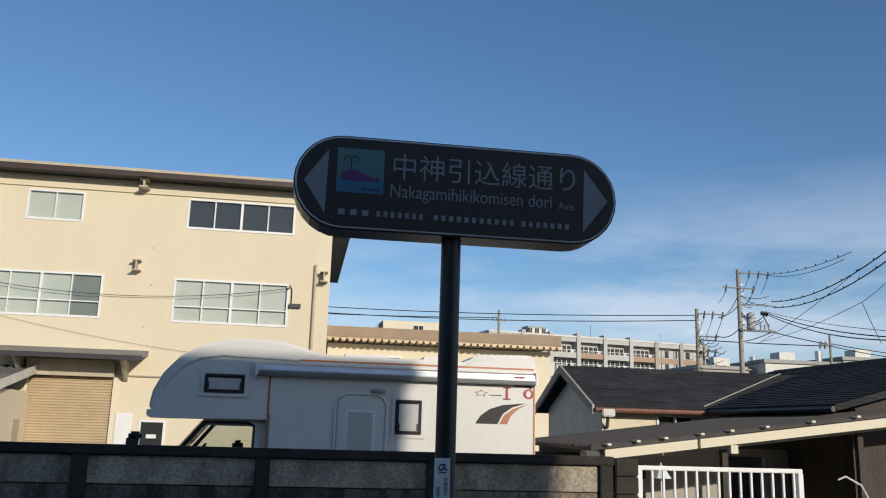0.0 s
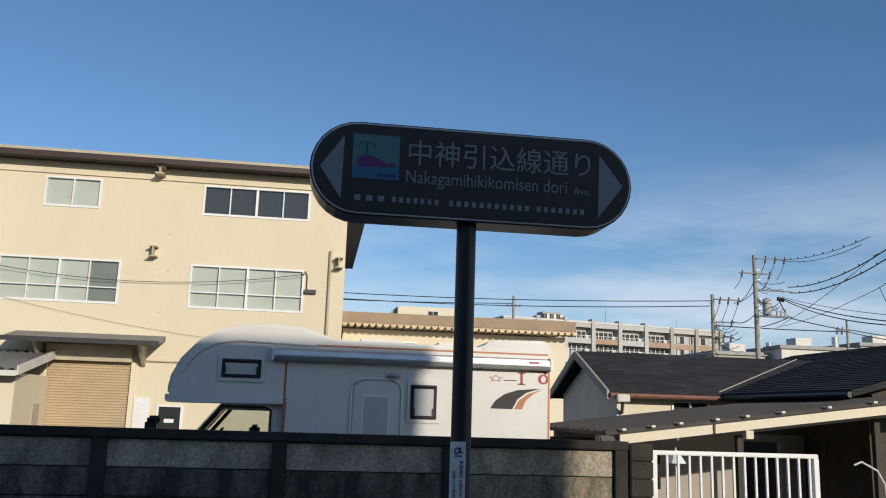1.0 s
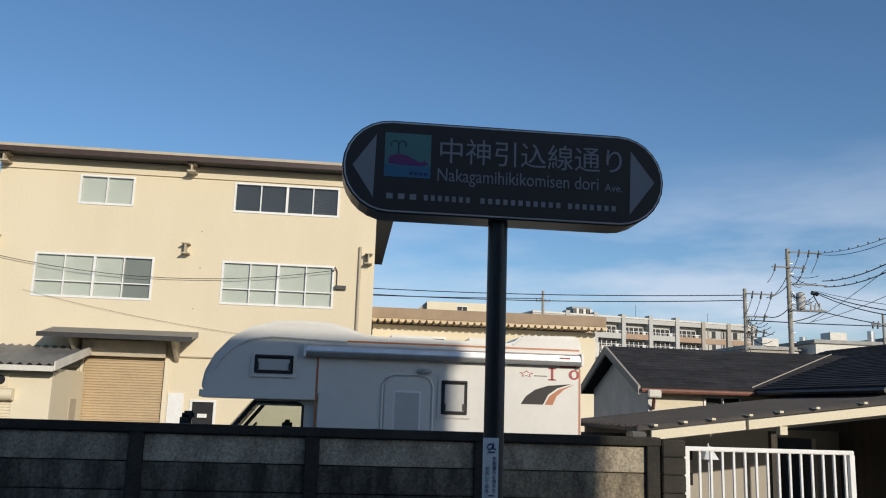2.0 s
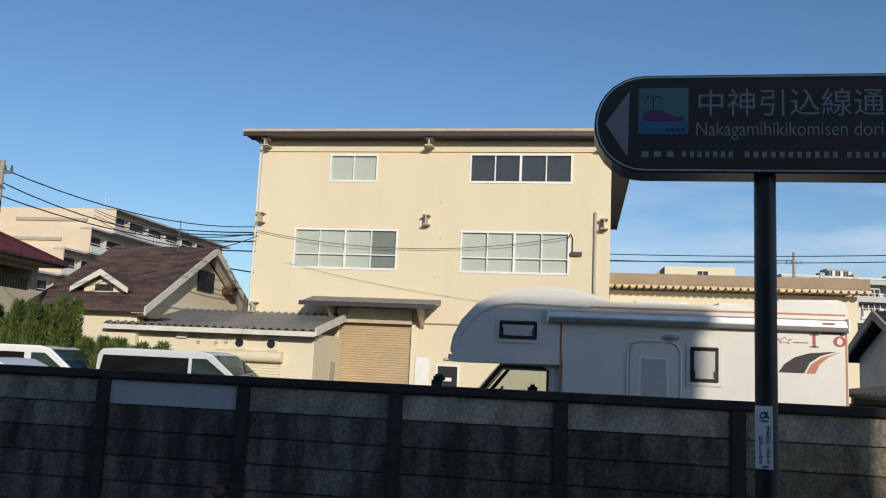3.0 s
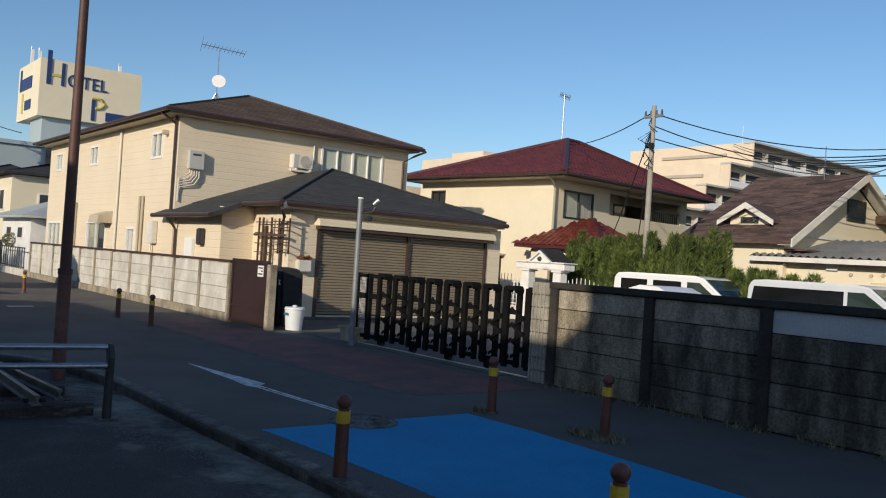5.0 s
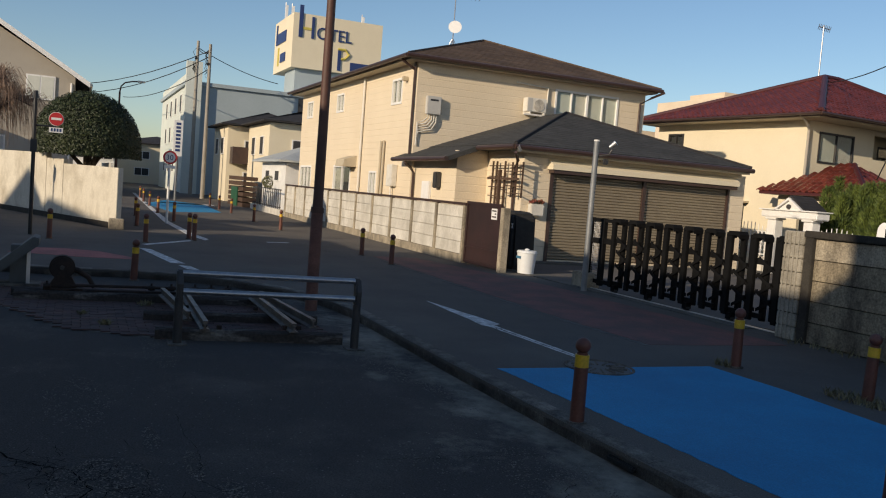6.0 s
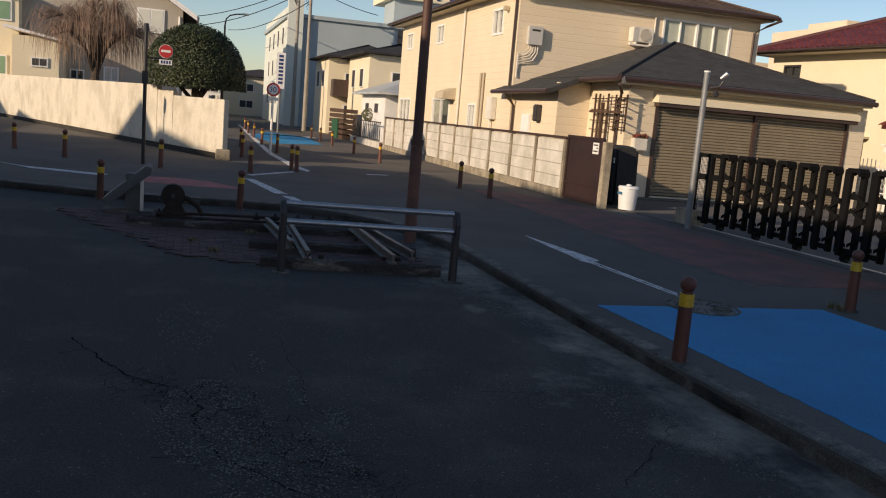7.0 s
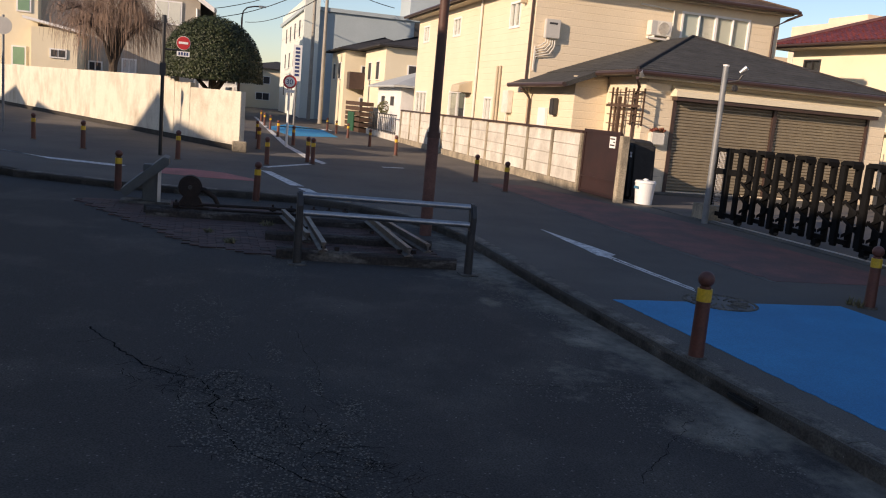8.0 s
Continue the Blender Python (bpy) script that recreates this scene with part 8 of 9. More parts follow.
# lines leaving the tall pole: start beside it, then towards the street corner on the near side
for p, q, d, r_ in (((36.4, 60, 14.6), (28.1, 38, 11.45), 0.3, 0.02), ((35.6, 60, 14.6), (27.6, 38, 11.0), 0.5, 0.02),
                    ((36.6, 60, 12.4), (30.5, 38, 11.9), 0.75, 0.038), ((36.75, 60, 11.95), (30.6, 38, 11.45), 0.75, 0.038),
                    ((36.1, 60, 11.5), (30.3, 38, 7.1), 0.35, 0.035), ((36.1, 60, 11.4), (30.3, 38, 6.95), 0.5, 0.035), ((36.0, 60, 11.6), (30.3, 38, 7.4), 0.2, 0.018),
                    ((35.8, 60, 11.3), (36.5, 60, 10.0), 0.05, 0.045), ((36.5, 60, 10.0), (41.3, 60, 9.25), 0.06, 0.04), ((36.5, 60, 10.0), (33.9, 60, 9.1), 0.1, 0.04),
                    ((30.3, 60, 9.1), (41.3, 60, 9.1), 0.05, 0.04), ((31.8, 60, 9.5), (33.7, 60, 10.1), 0.35, 0.035), ((32.4, 60, 11.0), (33.7, 60, 12.6), 0.25, 0.03), ((32.0, 60, 10.9), (33.7, 60, 11.9), 0.2, 0.03),
                    ((35.6, 60, 9.2), (29.92, 40, 9.19), 0.25, 0.018), ((29.92, 40, 9.19), (31.6, 40, 10.45), 0.05, 0.018), ((29.92, 40, 9.19), (30.9, 40, 7.0), 0.02, 0.018),
                    ((35.4, 60, 9.1), (28.5, 38, 10.6), 0.2, 0.018), ((41.5, 60, 9.3), (50, 58, 8.3), 0.15, 0.035), ((41.5, 60, 9.1), (50, 58, 8.0), 0.2, 0.035)):
    wire((p, q), d, r=r_)
# clips strung along the two heavy lines
for p, q, d in (((36.6, 60, 12.4), (30.5, 38, 11.9), 0.75), ((36.75, 60, 11.95), (30.6, 38, 11.45), 0.75), ((36.4, 60, 14.6), (28.1, 38, 11.45), 0.3)):
    bm = bmesh.new()
    for c_ in sag(p, q, d, 9)[1:-1]:
        c_ = Vector(c_)
        B((c_.x - 0.03, c_.x + 0.03, c_.y - 0.03, c_.y + 0.03, c_.z, c_.z + 0.13), bm=bm)
    tagged(part("cable_clip", bm, CABLE, None, "small black clips along an overhead line"), category="wire", kind="structure")
for z, d in ((11.3, 0.5), (10.9, 0.6)):
    wire(((-10, 70, z + 0.5), (30.2, 60, z - 0.3)), d, r=0.035)
wire(((16.4, 68, 11.1), (-30, 72, 12.0)), 0.6, r=0.035)
wire(((-58, 6.9, 9.8), (-80, -6, 8.4)), 1.2, r=0.03)
wire(((-58, 6.9, 9.4), (-80, -6, 8.0)), 1.5, r=0.03)
wire(((-66, 7.05, 11), (-58, 6.9, 9.8)), 0.3, r=0.03)
wire(((-66, 7.05, 11), (-70, 14, 9.5)), 0.3, r=0.03)
wire(((-58, 6.9, 8.6), (-90, 3, 8.6)), 0.6, r=0.03)


# ---------------------------------------------------------------- far blocks of flats
def flat_front(t, axis, pos, u0, u1, rows, cols, z0, fh, w, h, out):
    """Windows with frames on a plain front of a far building, each one a part."""
    st = (u1 - u0) / cols
    for r in range(rows):
        for c in range(cols):
            u, z = u0 + (c + 0.5) * st, z0 + r * fh
            def bx(ua, ub, za, zb, d0, d1):
                a, b = sorted((pos + out * d0, pos + out * d1))
                return (ua, ub, a, b, za, zb) if axis == "y" else (a, b, ua, ub, za, zb)
            f = part("window", B(bx(u - w / 2 - 0.06, u + w / 2 + 0.06, z - 0.06, z + h + 0.06, 0.002, 0.05)), WHITE, t)
            part("pane", B(bx(u - w / 2, u - 0.03, z, z + h, 0.051, 0.06), bx(u + 0.03, u + w / 2, z, z + h, 0.051, 0.06)), DARKROOM, f)


# right: long pale block of seven storeys, flats with balconies between plain bays
def long_block():
    t = thing("apartment_building", 0, 0, 0, "long pale grey and tan apartment block with white balcony rails", "apartment block")
    FH, H, W = 2.92, 21.9, 6.6
    part("core", B((-8.0, 46.4, 1.6, 13, 0, H)), PALEGREY, t)
    part("roof_edge", B((-8.0, 46.6, -0.15, 13.2, H, H + 0.35)), OFFWHITE, t)
    for i in range(8):
        part("pier", B((i * W - 0.45, i * W + 0.45, -0.3, 1.59, 0, H + (0.9 if i < 5 else 0.36))), PALEGREY if i not in (5, 6) else GREYBEIGE, t)
    for i in range(-1, 7):
        u0, u1 = (i * W + 0.46 if i >= 0 else -7.9), (i + 1) * W - 0.46
        open_bay = 1 <= i <= 4
        part("head_band", B((u0, u1, 0.0, 1.59, H - 0.95, H - 0.002)), PALEGREY, t)
        for k in range(4):
            z = H - 0.95 - FH * (k + 1)
            band = TANBAND if (i + k) % 2 == 0 or i >= 5 else PALEGREY
            if open_bay:
                part("parapet", B((u0, u1, 0.0, 0.14, z - 0.55, z + 0.62)), band, t)
                part("slab", B((u0, u1, 0.15, 1.59, z - 0.2, z)), PALEGREY, t)
                rail = bmesh.new()
                B((u0, u1, 0.03, 0.09, z + 1.12, z + 1.19), bm=rail)
                for j in range(9):
                    uu = u0 + (u1 - u0) * (j + 0.5) / 9
                    B((uu - 0.03, uu + 0.03, 0.04, 0.08, z + 0.62, z + 1.12), bm=rail)
                part("rail", rail, WHITE, t)
                w = part("window", B((u0 + 0.5, u1 - 0.6, 1.53, 1.595, z + 0.05, z + 2.1)), DARKROOM, t)
                part("frame", B(*[(u0 + 0.5 + j * 1.15, u0 + 0.62 + j * 1.15, 1.46, 1.529, z + 0.05, z + 2.1) for j in range(5)]), WHITE, w)
                part("air_unit", B((u1 - 1.1, u1 - 0.3, 0.6, 1.0, z + 0.4, z + 1.3)), WHITE, t)
            else:
                part("wall", B((u0, u1, 0.3, 1.59, z - 0.55, z + FH - 0.56)), PALEGREY, t)
                part("band", B((u0, u1, 0.2, 0.298, z - 0.55, z + 0.55)), band, t)
                for c0, c1 in ((0.9, 2.9), (4.3, 5.2)) if i >= 5 else ((0.5, 5.2),):
                    f = part("window", B((u0 + c0, u0 + c1, 0.22, 0.299, z + 0.72, z + 2.3)), DARKSTEEL, t)
                    n = 2 if c1 - c0 < 3 else 4
                    st = (c1 - c0 - 0.1) / n
                    for j in range(n):
                        part("pane", B((u0 + c0 + 0.1 + j * st, u0 + c0 + j * st + st, 0.18, 0.219, z + 0.8, z + 2.22)), CURTAIN if (j + i) % 2 else DARKROOM, f)
    part("rooftop_plant", B((2.5, 7.0, 3, 6, H + 0.35, H + 2.2)), GALV, t)
    for j in range(6):
        part("tank", B((2.4 + j * 0.8, 3.0 + j * 0.8, 2.2, 2.8, H + 0.35, H + 1.7)), OFFWHITE if j % 2 else DARKSTEEL, t)
    for u, hh in ((18.5, 3.6), (37.0, 2.8)):
        part("aerial", C((u, 4, H), (u, 4, H + hh), 0.06, seg=5), STEEL, t)
    t.matrix_basis = pose(46.1, 172, 0, 0, 0, 10.5)


long_block()
lo = thing("apartment_building", 36, 92, 0, "low white annex before the apartment block", "building")
part("core", B((28.6, 50, 92, 97, 0, 8.4)), OFFWHITE, lo)
part("wing", B((24.5, 28.59, 92, 97, 0, 9.6)), OFFWHITE, lo)
part("roof_edge", B((28.62, 50.2, 91.8, 97.2, 8.4, 8.65)), WHITE, lo)
flat_front(lo, "y", 92, 24.8, 49.5, 2, 11, 4.2, 2.6, 1.2, 1.2, -1)
for i in range(12):
    part("roof_unit", B((29 + i * 1.75, 30.1 + i * 1.75, 92.5, 93.5, 8.65, 9.35 - i * 0.05)), OFFWHITE, lo)
wg = thing("office_building", 12.5, 100, 0, "cream block with a stair parapet behind the warehouse", "building")
part("core", B((9.6, 17.5, 100, 112, 0, 14.4)), CREAM_L, wg)
part("side", prism([(7.5, 12.6), (9.58, 14.4), (9.58, 0), (7.5, 0)], "y", 101, 108), GREYBEIGE, wg)
flat_front(wg, "y", 100, 12.8, 15.0, 1, 1, 12.4, 1, 1.2, 1.5, -1)
# warehouse with a scalloped eave
wh = thing("warehouse", 7.5, 45, 0, "cream warehouse with a scalloped sheet-metal eave", "warehouse")
part("wall", wall("y", 45, 0.3, 1.6, 14.0, 0, 6.2, [(3.2, 5.6, 4.4, 5.6), (7.4, 9.6, 4.2, 5.4)]), CREAM_L, wh)
part("wall", wall("x", 14.0, -0.3, 45.3, 56, 0, 6.2), CREAM_L, wh)
window(wh, "y", 45, 1, 3.2, 5.6, 4.4, 5.6, panes=3, back=DARKROOM, w=0.07)
window(wh, "y", 45, 1, 7.4, 9.6, 4.2, 5.4, panes=2, back=DARKROOM, w=0.07)
part("eave_band", B((1.3, 14.3, 43.9, 44.2, 6.45, 7.0)), mat("tan_fascia", (0.34, 0.25, 0.16), (0.28, 0.2, 0.13), 0.7), wh)
part("roof", B((1.3, 14.3, 44.21, 56, 6.5, 6.95)), METALROOF, wh)
pts = []
for i in range(35):
    pts += [(1.5 + i * 0.37, 6.40), (1.56 + i * 0.37, 6.26), (1.75 + i * 0.37, 6.26), (1.81 + i * 0.37, 6.40)]
part("scallop", prism(pts + [(14.3, 6.448), (1.4, 6.448)], "y", 43.95, 45.0), SHUTTER_T, wh)
# distant low roofs at the right
for i, (x0, x1, y, h, m) in enumerate(((45.0, 51.4, 90, 9.4, GREYBEIGE), (52.2, 61.2, 88, 10.2, OFFWHITE), (62.0, 90, 88, 10.9, PALEGREY))):
    t = thing("distant_building", (x0 + x1) / 2, y, 0, "distant low flat-roofed building", "building")
    part("core", B((x0, x1, y, y + 10, 0, h)), m, t)
    part("roof_edge", B((x0 - 0.3, x1 + 0.3, y - 0.3, y + 10.3, h, h + 0.4)), METALROOF, t)
    flat_front(t, "y", y, x0 + 1, x1 - 1, 1, 5, h - 2.4, 1, 1.4, 1.2, -1)
    part("roof_unit", B((x0 + 3, x0 + 5, y + 2, y + 4, h + 0.4, h + 1.5)), OFFWHITE, t)
    part("roof_vent", C((x0 + 8, y + 2, h + 0.4), (x0 + 8, y + 2, h + 1.8), 0.4, seg=12), ALU, t)

# left: tall block, its storeys stepping forward, long balconies along the side
tb = thing("apartment_building", -70, 101, 0, "cream six-storey apartment block with stepped ends and long white balconies", "apartment block")
for k in range(6):
    zt, ys, xf = 20.4 - 3.3 * k, 101 - 4.4 * k, -61.4 - 0.55 * k
    part("storey", B((-82 + k, xf - 1.5, ys, 138, 0 if k == 5 else zt - 3.3, zt)), PEACH, tb)
    part("slot", B((-76 + k, xf - 4, ys - 0.25, ys - 0.01, zt - 1.75, zt - 1.35)), GREYBEIGE, tb, "dark ledge on the end wall")
    part("slab", B((xf - 1.49, xf, ys, 138, zt - 3.28, zt - 3.05)), PALEGREY, tb)
    part("roof_slab", B((xf - 1.49, xf + 0.1, ys - 0.1, 138, zt - 0.12, zt + 0.12)), PALEGREY, tb)
    part("end_wall", B((xf - 1.49, xf - 0.05, ys, ys + 0.2, zt - 3.04, zt - 0.13)), PEACH, tb)
    for i in range(7):
        y0, y1 = ys + 0.3 + i * 5.2, ys + 5.3 + i * 5.2
        part("balustrade", B((xf - 0.12, xf - 0.02, y0, y1 - 0.15, zt - 3.04, zt - 2.25)), WHITE if (i + k) % 3 else PALEGREY, tb)
        part("divider", B((xf - 1.48, xf - 0.95, y1 - 0.14, y1 - 0.02, zt - 3.04, zt - 0.9)), PALEGREY, tb)
        part("rail", B((xf - 0.10, xf - 0.04, y0, y1 - 0.15, zt - 2.0, zt - 1.93)), WHITE, tb)
        part("window", B((xf - 1.52, xf - 1.49, y0 + 0.5, y1 - 0.7, zt - 2.9, zt - 0.8)), DARKROOM, tb)
part("stair_head", B((-80, -72, 108, 116, 20.4, 21.6)), PEACH, tb)
part("lightning_rod", C((-70, 112, 20.4), (-70, 112, 25), 0.05, seg=5), STEEL, tb)
fb = thing("apartment_building", -120, 100, 0, "distant cream block behind the red roof", "apartment block")
part("core", B((-133, -110, 100, 112, 0, 21.6)), PEACH, fb)
part("roof_step", B((-125, -116, 101, 108, 21.6, 22.6)), PEACH, fb)
part("core", B((-165, -136, 96, 110, 0, 16.5)), PEACH, fb)
flat_front(fb, "y", 100, -132, -111, 6, 8, 1.2, 3.4, 1.6, 1.6, -1)


# ---------------------------------------------------------------- hotel with roof sign, down the street
def hotel():
    t = thing("hotel_building", -75, 14, 0, "pale mint and blue-grey hotel with a roof sign box", "hotel")
    part("front", B((-92, -70, 6.9, 7.9, 0, 9.6)), MINT, t)
    part("core", B((-92, -70.0, 7.91, 26, 0, 8.6)), BLUEGREY, t)
    part("parapet", B((-92.2, -69.8, 6.7, 26.2, 8.602, 8.9)), BLUEGREY, t)
    part("pilaster", B((-69.99, -69.4, 6.7, 7.9, 0, 10.4)), MINT, t)
    for x in (-74, -78, -82, -86):
        for z in (1.6, 4.2, 6.6):
            f = part("window", B((x - 0.5, x + 0.5, 6.84, 6.898, z, z + 1.5)), WHITE, t)
            part("pane", B((x - 0.42, x + 0.42, 6.82, 6.839, z + 0.08, z + 1.42)), DARKROOM, f)
    for y, z in ((14.5, 5.2), (20, 5.2), (16.5, 7.2)):
        f = part("window", B((-69.998, -69.94, y - 0.7, y + 0.7, z, z + 1.3)), DARKSTEEL, t)
        part("pane", B((-69.939, -69.93, y - 0.6, y - 0.03, z + 0.1, z + 1.2), (-69.939, -69.93, y + 0.03, y + 0.6, z + 0.1, z + 1.2)), DARKROOM, f)
    part("neck", B((-79.5, -75.5, 16.6, 22.5, 8.9, 11.7)), BLUEGREY, t)
    bx = part("sign_box", B((-82.5, -75.0, 16.1, 24.4, 11.71, 16.5)), CREAM_L, t, "big cream sign box with blue and yellow letter shapes")
    X = -74.995
    # tall shape and bars standing for the name on both faces
    part("letter", B((X, X + 0.08, 16.6, 16.95, 14.4, 17.2)), NAVY, bx)
    part("letter", B((X, X + 0.08, 17.75, 18.0, 14.4, 16.3)), NAVY, bx)
    part("letter_bar", B((X, X + 0.06, 16.96, 17.74, 15.1, 15.32)), GOLD, bx)
    me = text_mesh("OTEL", 1.75, 0.08)
    me.transform(Matrix.Rotation(radians(90), 4, "Z"))
    k = 3.3 / max(v.co.y for v in me.vertices)
    me.transform(Matrix.Diagonal((1, k, 0.85, 1)))
    me.transform(Matrix.Translation((X + 0.05 + 75, 18.2 - 14, 14.45)))
    me.materials.clear(); me.materials.append(NAVY)
    ob = new("lettering", me); ob.parent = bx
    part("name_shape", B((X, X + 0.08, 20.3, 20.6, 11.9, 13.8)), NAVY, bx)
    part("name_shape", tube([(X + 0.05, 20.3, 13.8), (X + 0.05, 21.0, 13.8), (X + 0.05, 21.35, 13.4), (X + 0.05, 21.0, 13.0), (X + 0.05, 20.6, 12.95)], 0.12, 6), GOLD, bx)
    part("name_shape", B((X, X + 0.08, 21.5, 23.4, 12.0, 12.75)), NAVY, bx)
    Y = 16.095
    part("name_shape", B((-81.6, -81.2, Y - 0.08, Y, 14.3, 16.2), (-81.0, -77.5, Y - 0.08, Y, 14.3, 15.3), (-79.5, -77.5, Y - 0.08, Y, 12.5, 13.3)), NAVY, bx)
    part("name_shape", B((-80.6, -80.2, Y - 0.08, Y, 12.3, 14.0)), GOLD, bx)
    for y in (16.4, 17.0, 23.9):
        part("cell_antenna", B((-80.2, -80.0, y, y + 0.25, 16.5, 18.0)), WHITE, bx)
        part("antenna_mast", C((-80.4, y + 0.1, 16.4), (-80.4, y + 0.1, 18.3), 0.06, seg=6), STEEL, bx)
    vs = thing("banner_sign", -52, 4.55, 0, "tall white vertical sign with navy letter shapes", "sign")
    part("board", B((-52.0, -51.8, 4.3, 4.8, 2.6, 4.7)), WHITE, vs)
    for i in range(8):
        part("name_shape", B((-51.797, -51.79, 4.42, 4.68, 4.42 - i * 0.22, 4.56 - i * 0.22)), NAVY, vs)
    part("post", C((-51.9, 4.55, 0), (-51.9, 4.55, 2.6), 0.06, seg=8), GALV, vs)


hotel()


def small_house(x0, x1, y0, y1, h, rise, wallm, roofm, label, along="x"):
    t = thing("house", (x0 + x1) / 2, (y0 + y1) / 2, 0, label, "house")
    part("wall", B((x0, x1, y0, y1, 0, h)), wallm, t)
    part("roof", hip(x0 - 0.5, x1 + 0.5, y0 - 0.5, y1 + 0.5, h + 0.12, rise, along, fascia=0.1), roofm, t)
    for y, z in ((y0 + (y1 - y0) * 0.3, h * 0.62), (y0 + (y1 - y0) * 0.75, h * 0.62), (y0 + (y1 - y0) * 0.3, h * 0.2)):
        f = part("window", B((x1 + 0.002, x1 + 0.06, y - 0.8, y + 0.8, z, z + h * 0.2)), WHITE, t)
        part("pane", B((x1 + 0.061, x1 + 0.07, y - 0.72, y - 0.03, z + 0.06, z + h * 0.2 - 0.06), (x1 + 0.061, x1 + 0.07, y + 0.03, y + 0.72, z + 0.06, z + h * 0.2 - 0.06)), DARKROOM, f)
    for x in (x0 + (x1 - x0) * 0.3, x0 + (x1 - x0) * 0.7):
        f = part("window", B((x - 0.5, x + 0.5, y0 - 0.06, y0 - 0.002, h * 0.62, h * 0.85)), WHITE, t)
        part("pane", B((x - 0.44, x + 0.44, y0 - 0.07, y0 - 0.061, h * 0.62 + 0.06, h * 0.85 - 0.06)), DARKROOM, f)
    return t


small_house(-56, -49.5, 9.4, 16.5, 5.0, 1.2, CREAM_L, DARKROOF, "cream two-storey house with a dark hipped roof")
b2 = small_house(-63, -57, 8.2, 14.5, 5.0, 1.2, CREAM_L, DARKROOF, "cream house with a brown balcony")
part("balcony", B((-56.99, -55.9, 8.4, 11.2, 2.5, 3.6)), GUTTER, b2, "dark brown balcony box")
small_house(-48.5, -42.5, 8.9, 14.5, 2.6, 1.3, WHITE, LIGHTROOF, "small white house with a pale metal roof")
# street-side things further down
sg = thing("metal_fence", -43.5, 8.2, 0, "dark grey tubular garden fence", "fence")
for i in range(16):
    part("bar", C((-40.2 - i * 0.45, 8.2, 0.3), (-40.2 - i * 0.45, 8.2, 1.25), 0.02, seg=6), DARKSTEEL, sg)
part("rail", B((-47.0, -40.1, 8.18, 8.22, 1.2, 1.25), (-47.0, -40.1, 8.18, 8.22, 0.35, 0.4)), DARKSTEEL, sg)
part("plinth", B((-47.2, -39.7, 8.1, 8.3, 0, 0.3)), WHITE_CONC, sg)
wp = thing("timber_stack", -50, 8.2, 0, "dark stacked timber and a green sheet", "stack")
for i in range(6):
    part("beam", B((-53.0, -48.0, 7.8, 8.6, 0.3 * i, 0.3 * i + 0.22)), WOODDARK, wp)
part("green_sheet", B((-51.5, -49.5, 7.72, 7.78, 0, 1.1)), mat("green_sheet", (0.02, 0.10, 0.05), (0.015, 0.08, 0.04), 0.6), wp)
for i, (x0, x1, y0, y1, h, m) in enumerate(((-110, -96, -3, 2.0, 5.2, OFFWHITE), (-94, -82, -1.5, 2.2, 3.6, WHITE), (-120, -100, 3, 12, 4.4, CREAM_L))):
    small_house(x0, x1, y0, y1, h, 1.0, m, DARKROOF, "small white house far down the street")
lw = part("wall_far", B((-95, -53, 1.0, 1.15, 0, 1.9)), WHITE_CONC, None, "pale garden wall down the street")
tagged(lw, category="wall", kind="structure")
# arched street lamp
sl = thing("street_lamp", -60, 1.55, 0, "brown arched street lamp", "street lamp")
part("pole", C((-60, 1.55, 0), (-60, 1.55, 6.6), 0.08, 0.06, seg=12), BROWNPOLE, sl)
part("arm", tube([(-60, 1.55, 6.6), (-60, 1.62, 7.0), (-60, 1.85, 7.25), (-60, 2.3, 7.38), (-60, 2.7, 7.42)], 0.05), BROWNPOLE, sl)
part("lamp_head", B((-60.12, -59.88, 2.6, 3.1, 7.36, 7.48)), OFFWHITE, sl, bevel=0.03)


# ---------------------------------------------------------------- white wall, tree, clipped bush and house at the corner
ww = thing("wall_white", -37, -5, 0, "whitewashed garden wall with water stains", "wall", kind="structure")
A, Bp = Vector((-25.6, 0.34)), Vector((-49.5, -10.9))
dirw = (Bp - A).normalized(); nw = Vector((-dirw.y, dirw.x))
if nw.x < 0:
    nw = -nw


def wall_run(s0, s1, h, th=0.16):
    a, b = A + dirw * s0, A + dirw * s1
    return prism([tuple(a), tuple(b), tuple(b - nw * th), tuple(a - nw * th)], "z", 0, h)


part("stretch", wall_run(0, 3.4, 1.72), WHITE_WALL, ww, bevel=0.01)
part("stretch", wall_run(3.42, 4.6, 1.86), WHITE_WALL, ww, bevel=0.01)
part("stretch", wall_run(4.62, 29, 2.02), WHITE_WALL, ww, bevel=0.01)
part("corner_stone", B((-25.6, -25.2, 0.15, 0.55, 0, 0.3)), CONC, ww, bevel=0.02)
ft = part("wall_foot", prism([tuple(A + nw * 0.06), tuple(Bp + nw * 0.06), tuple(Bp + nw * 0.002), tuple(A + nw * 0.002)], "z", 0, 0.16), CONC_DARK, ww)


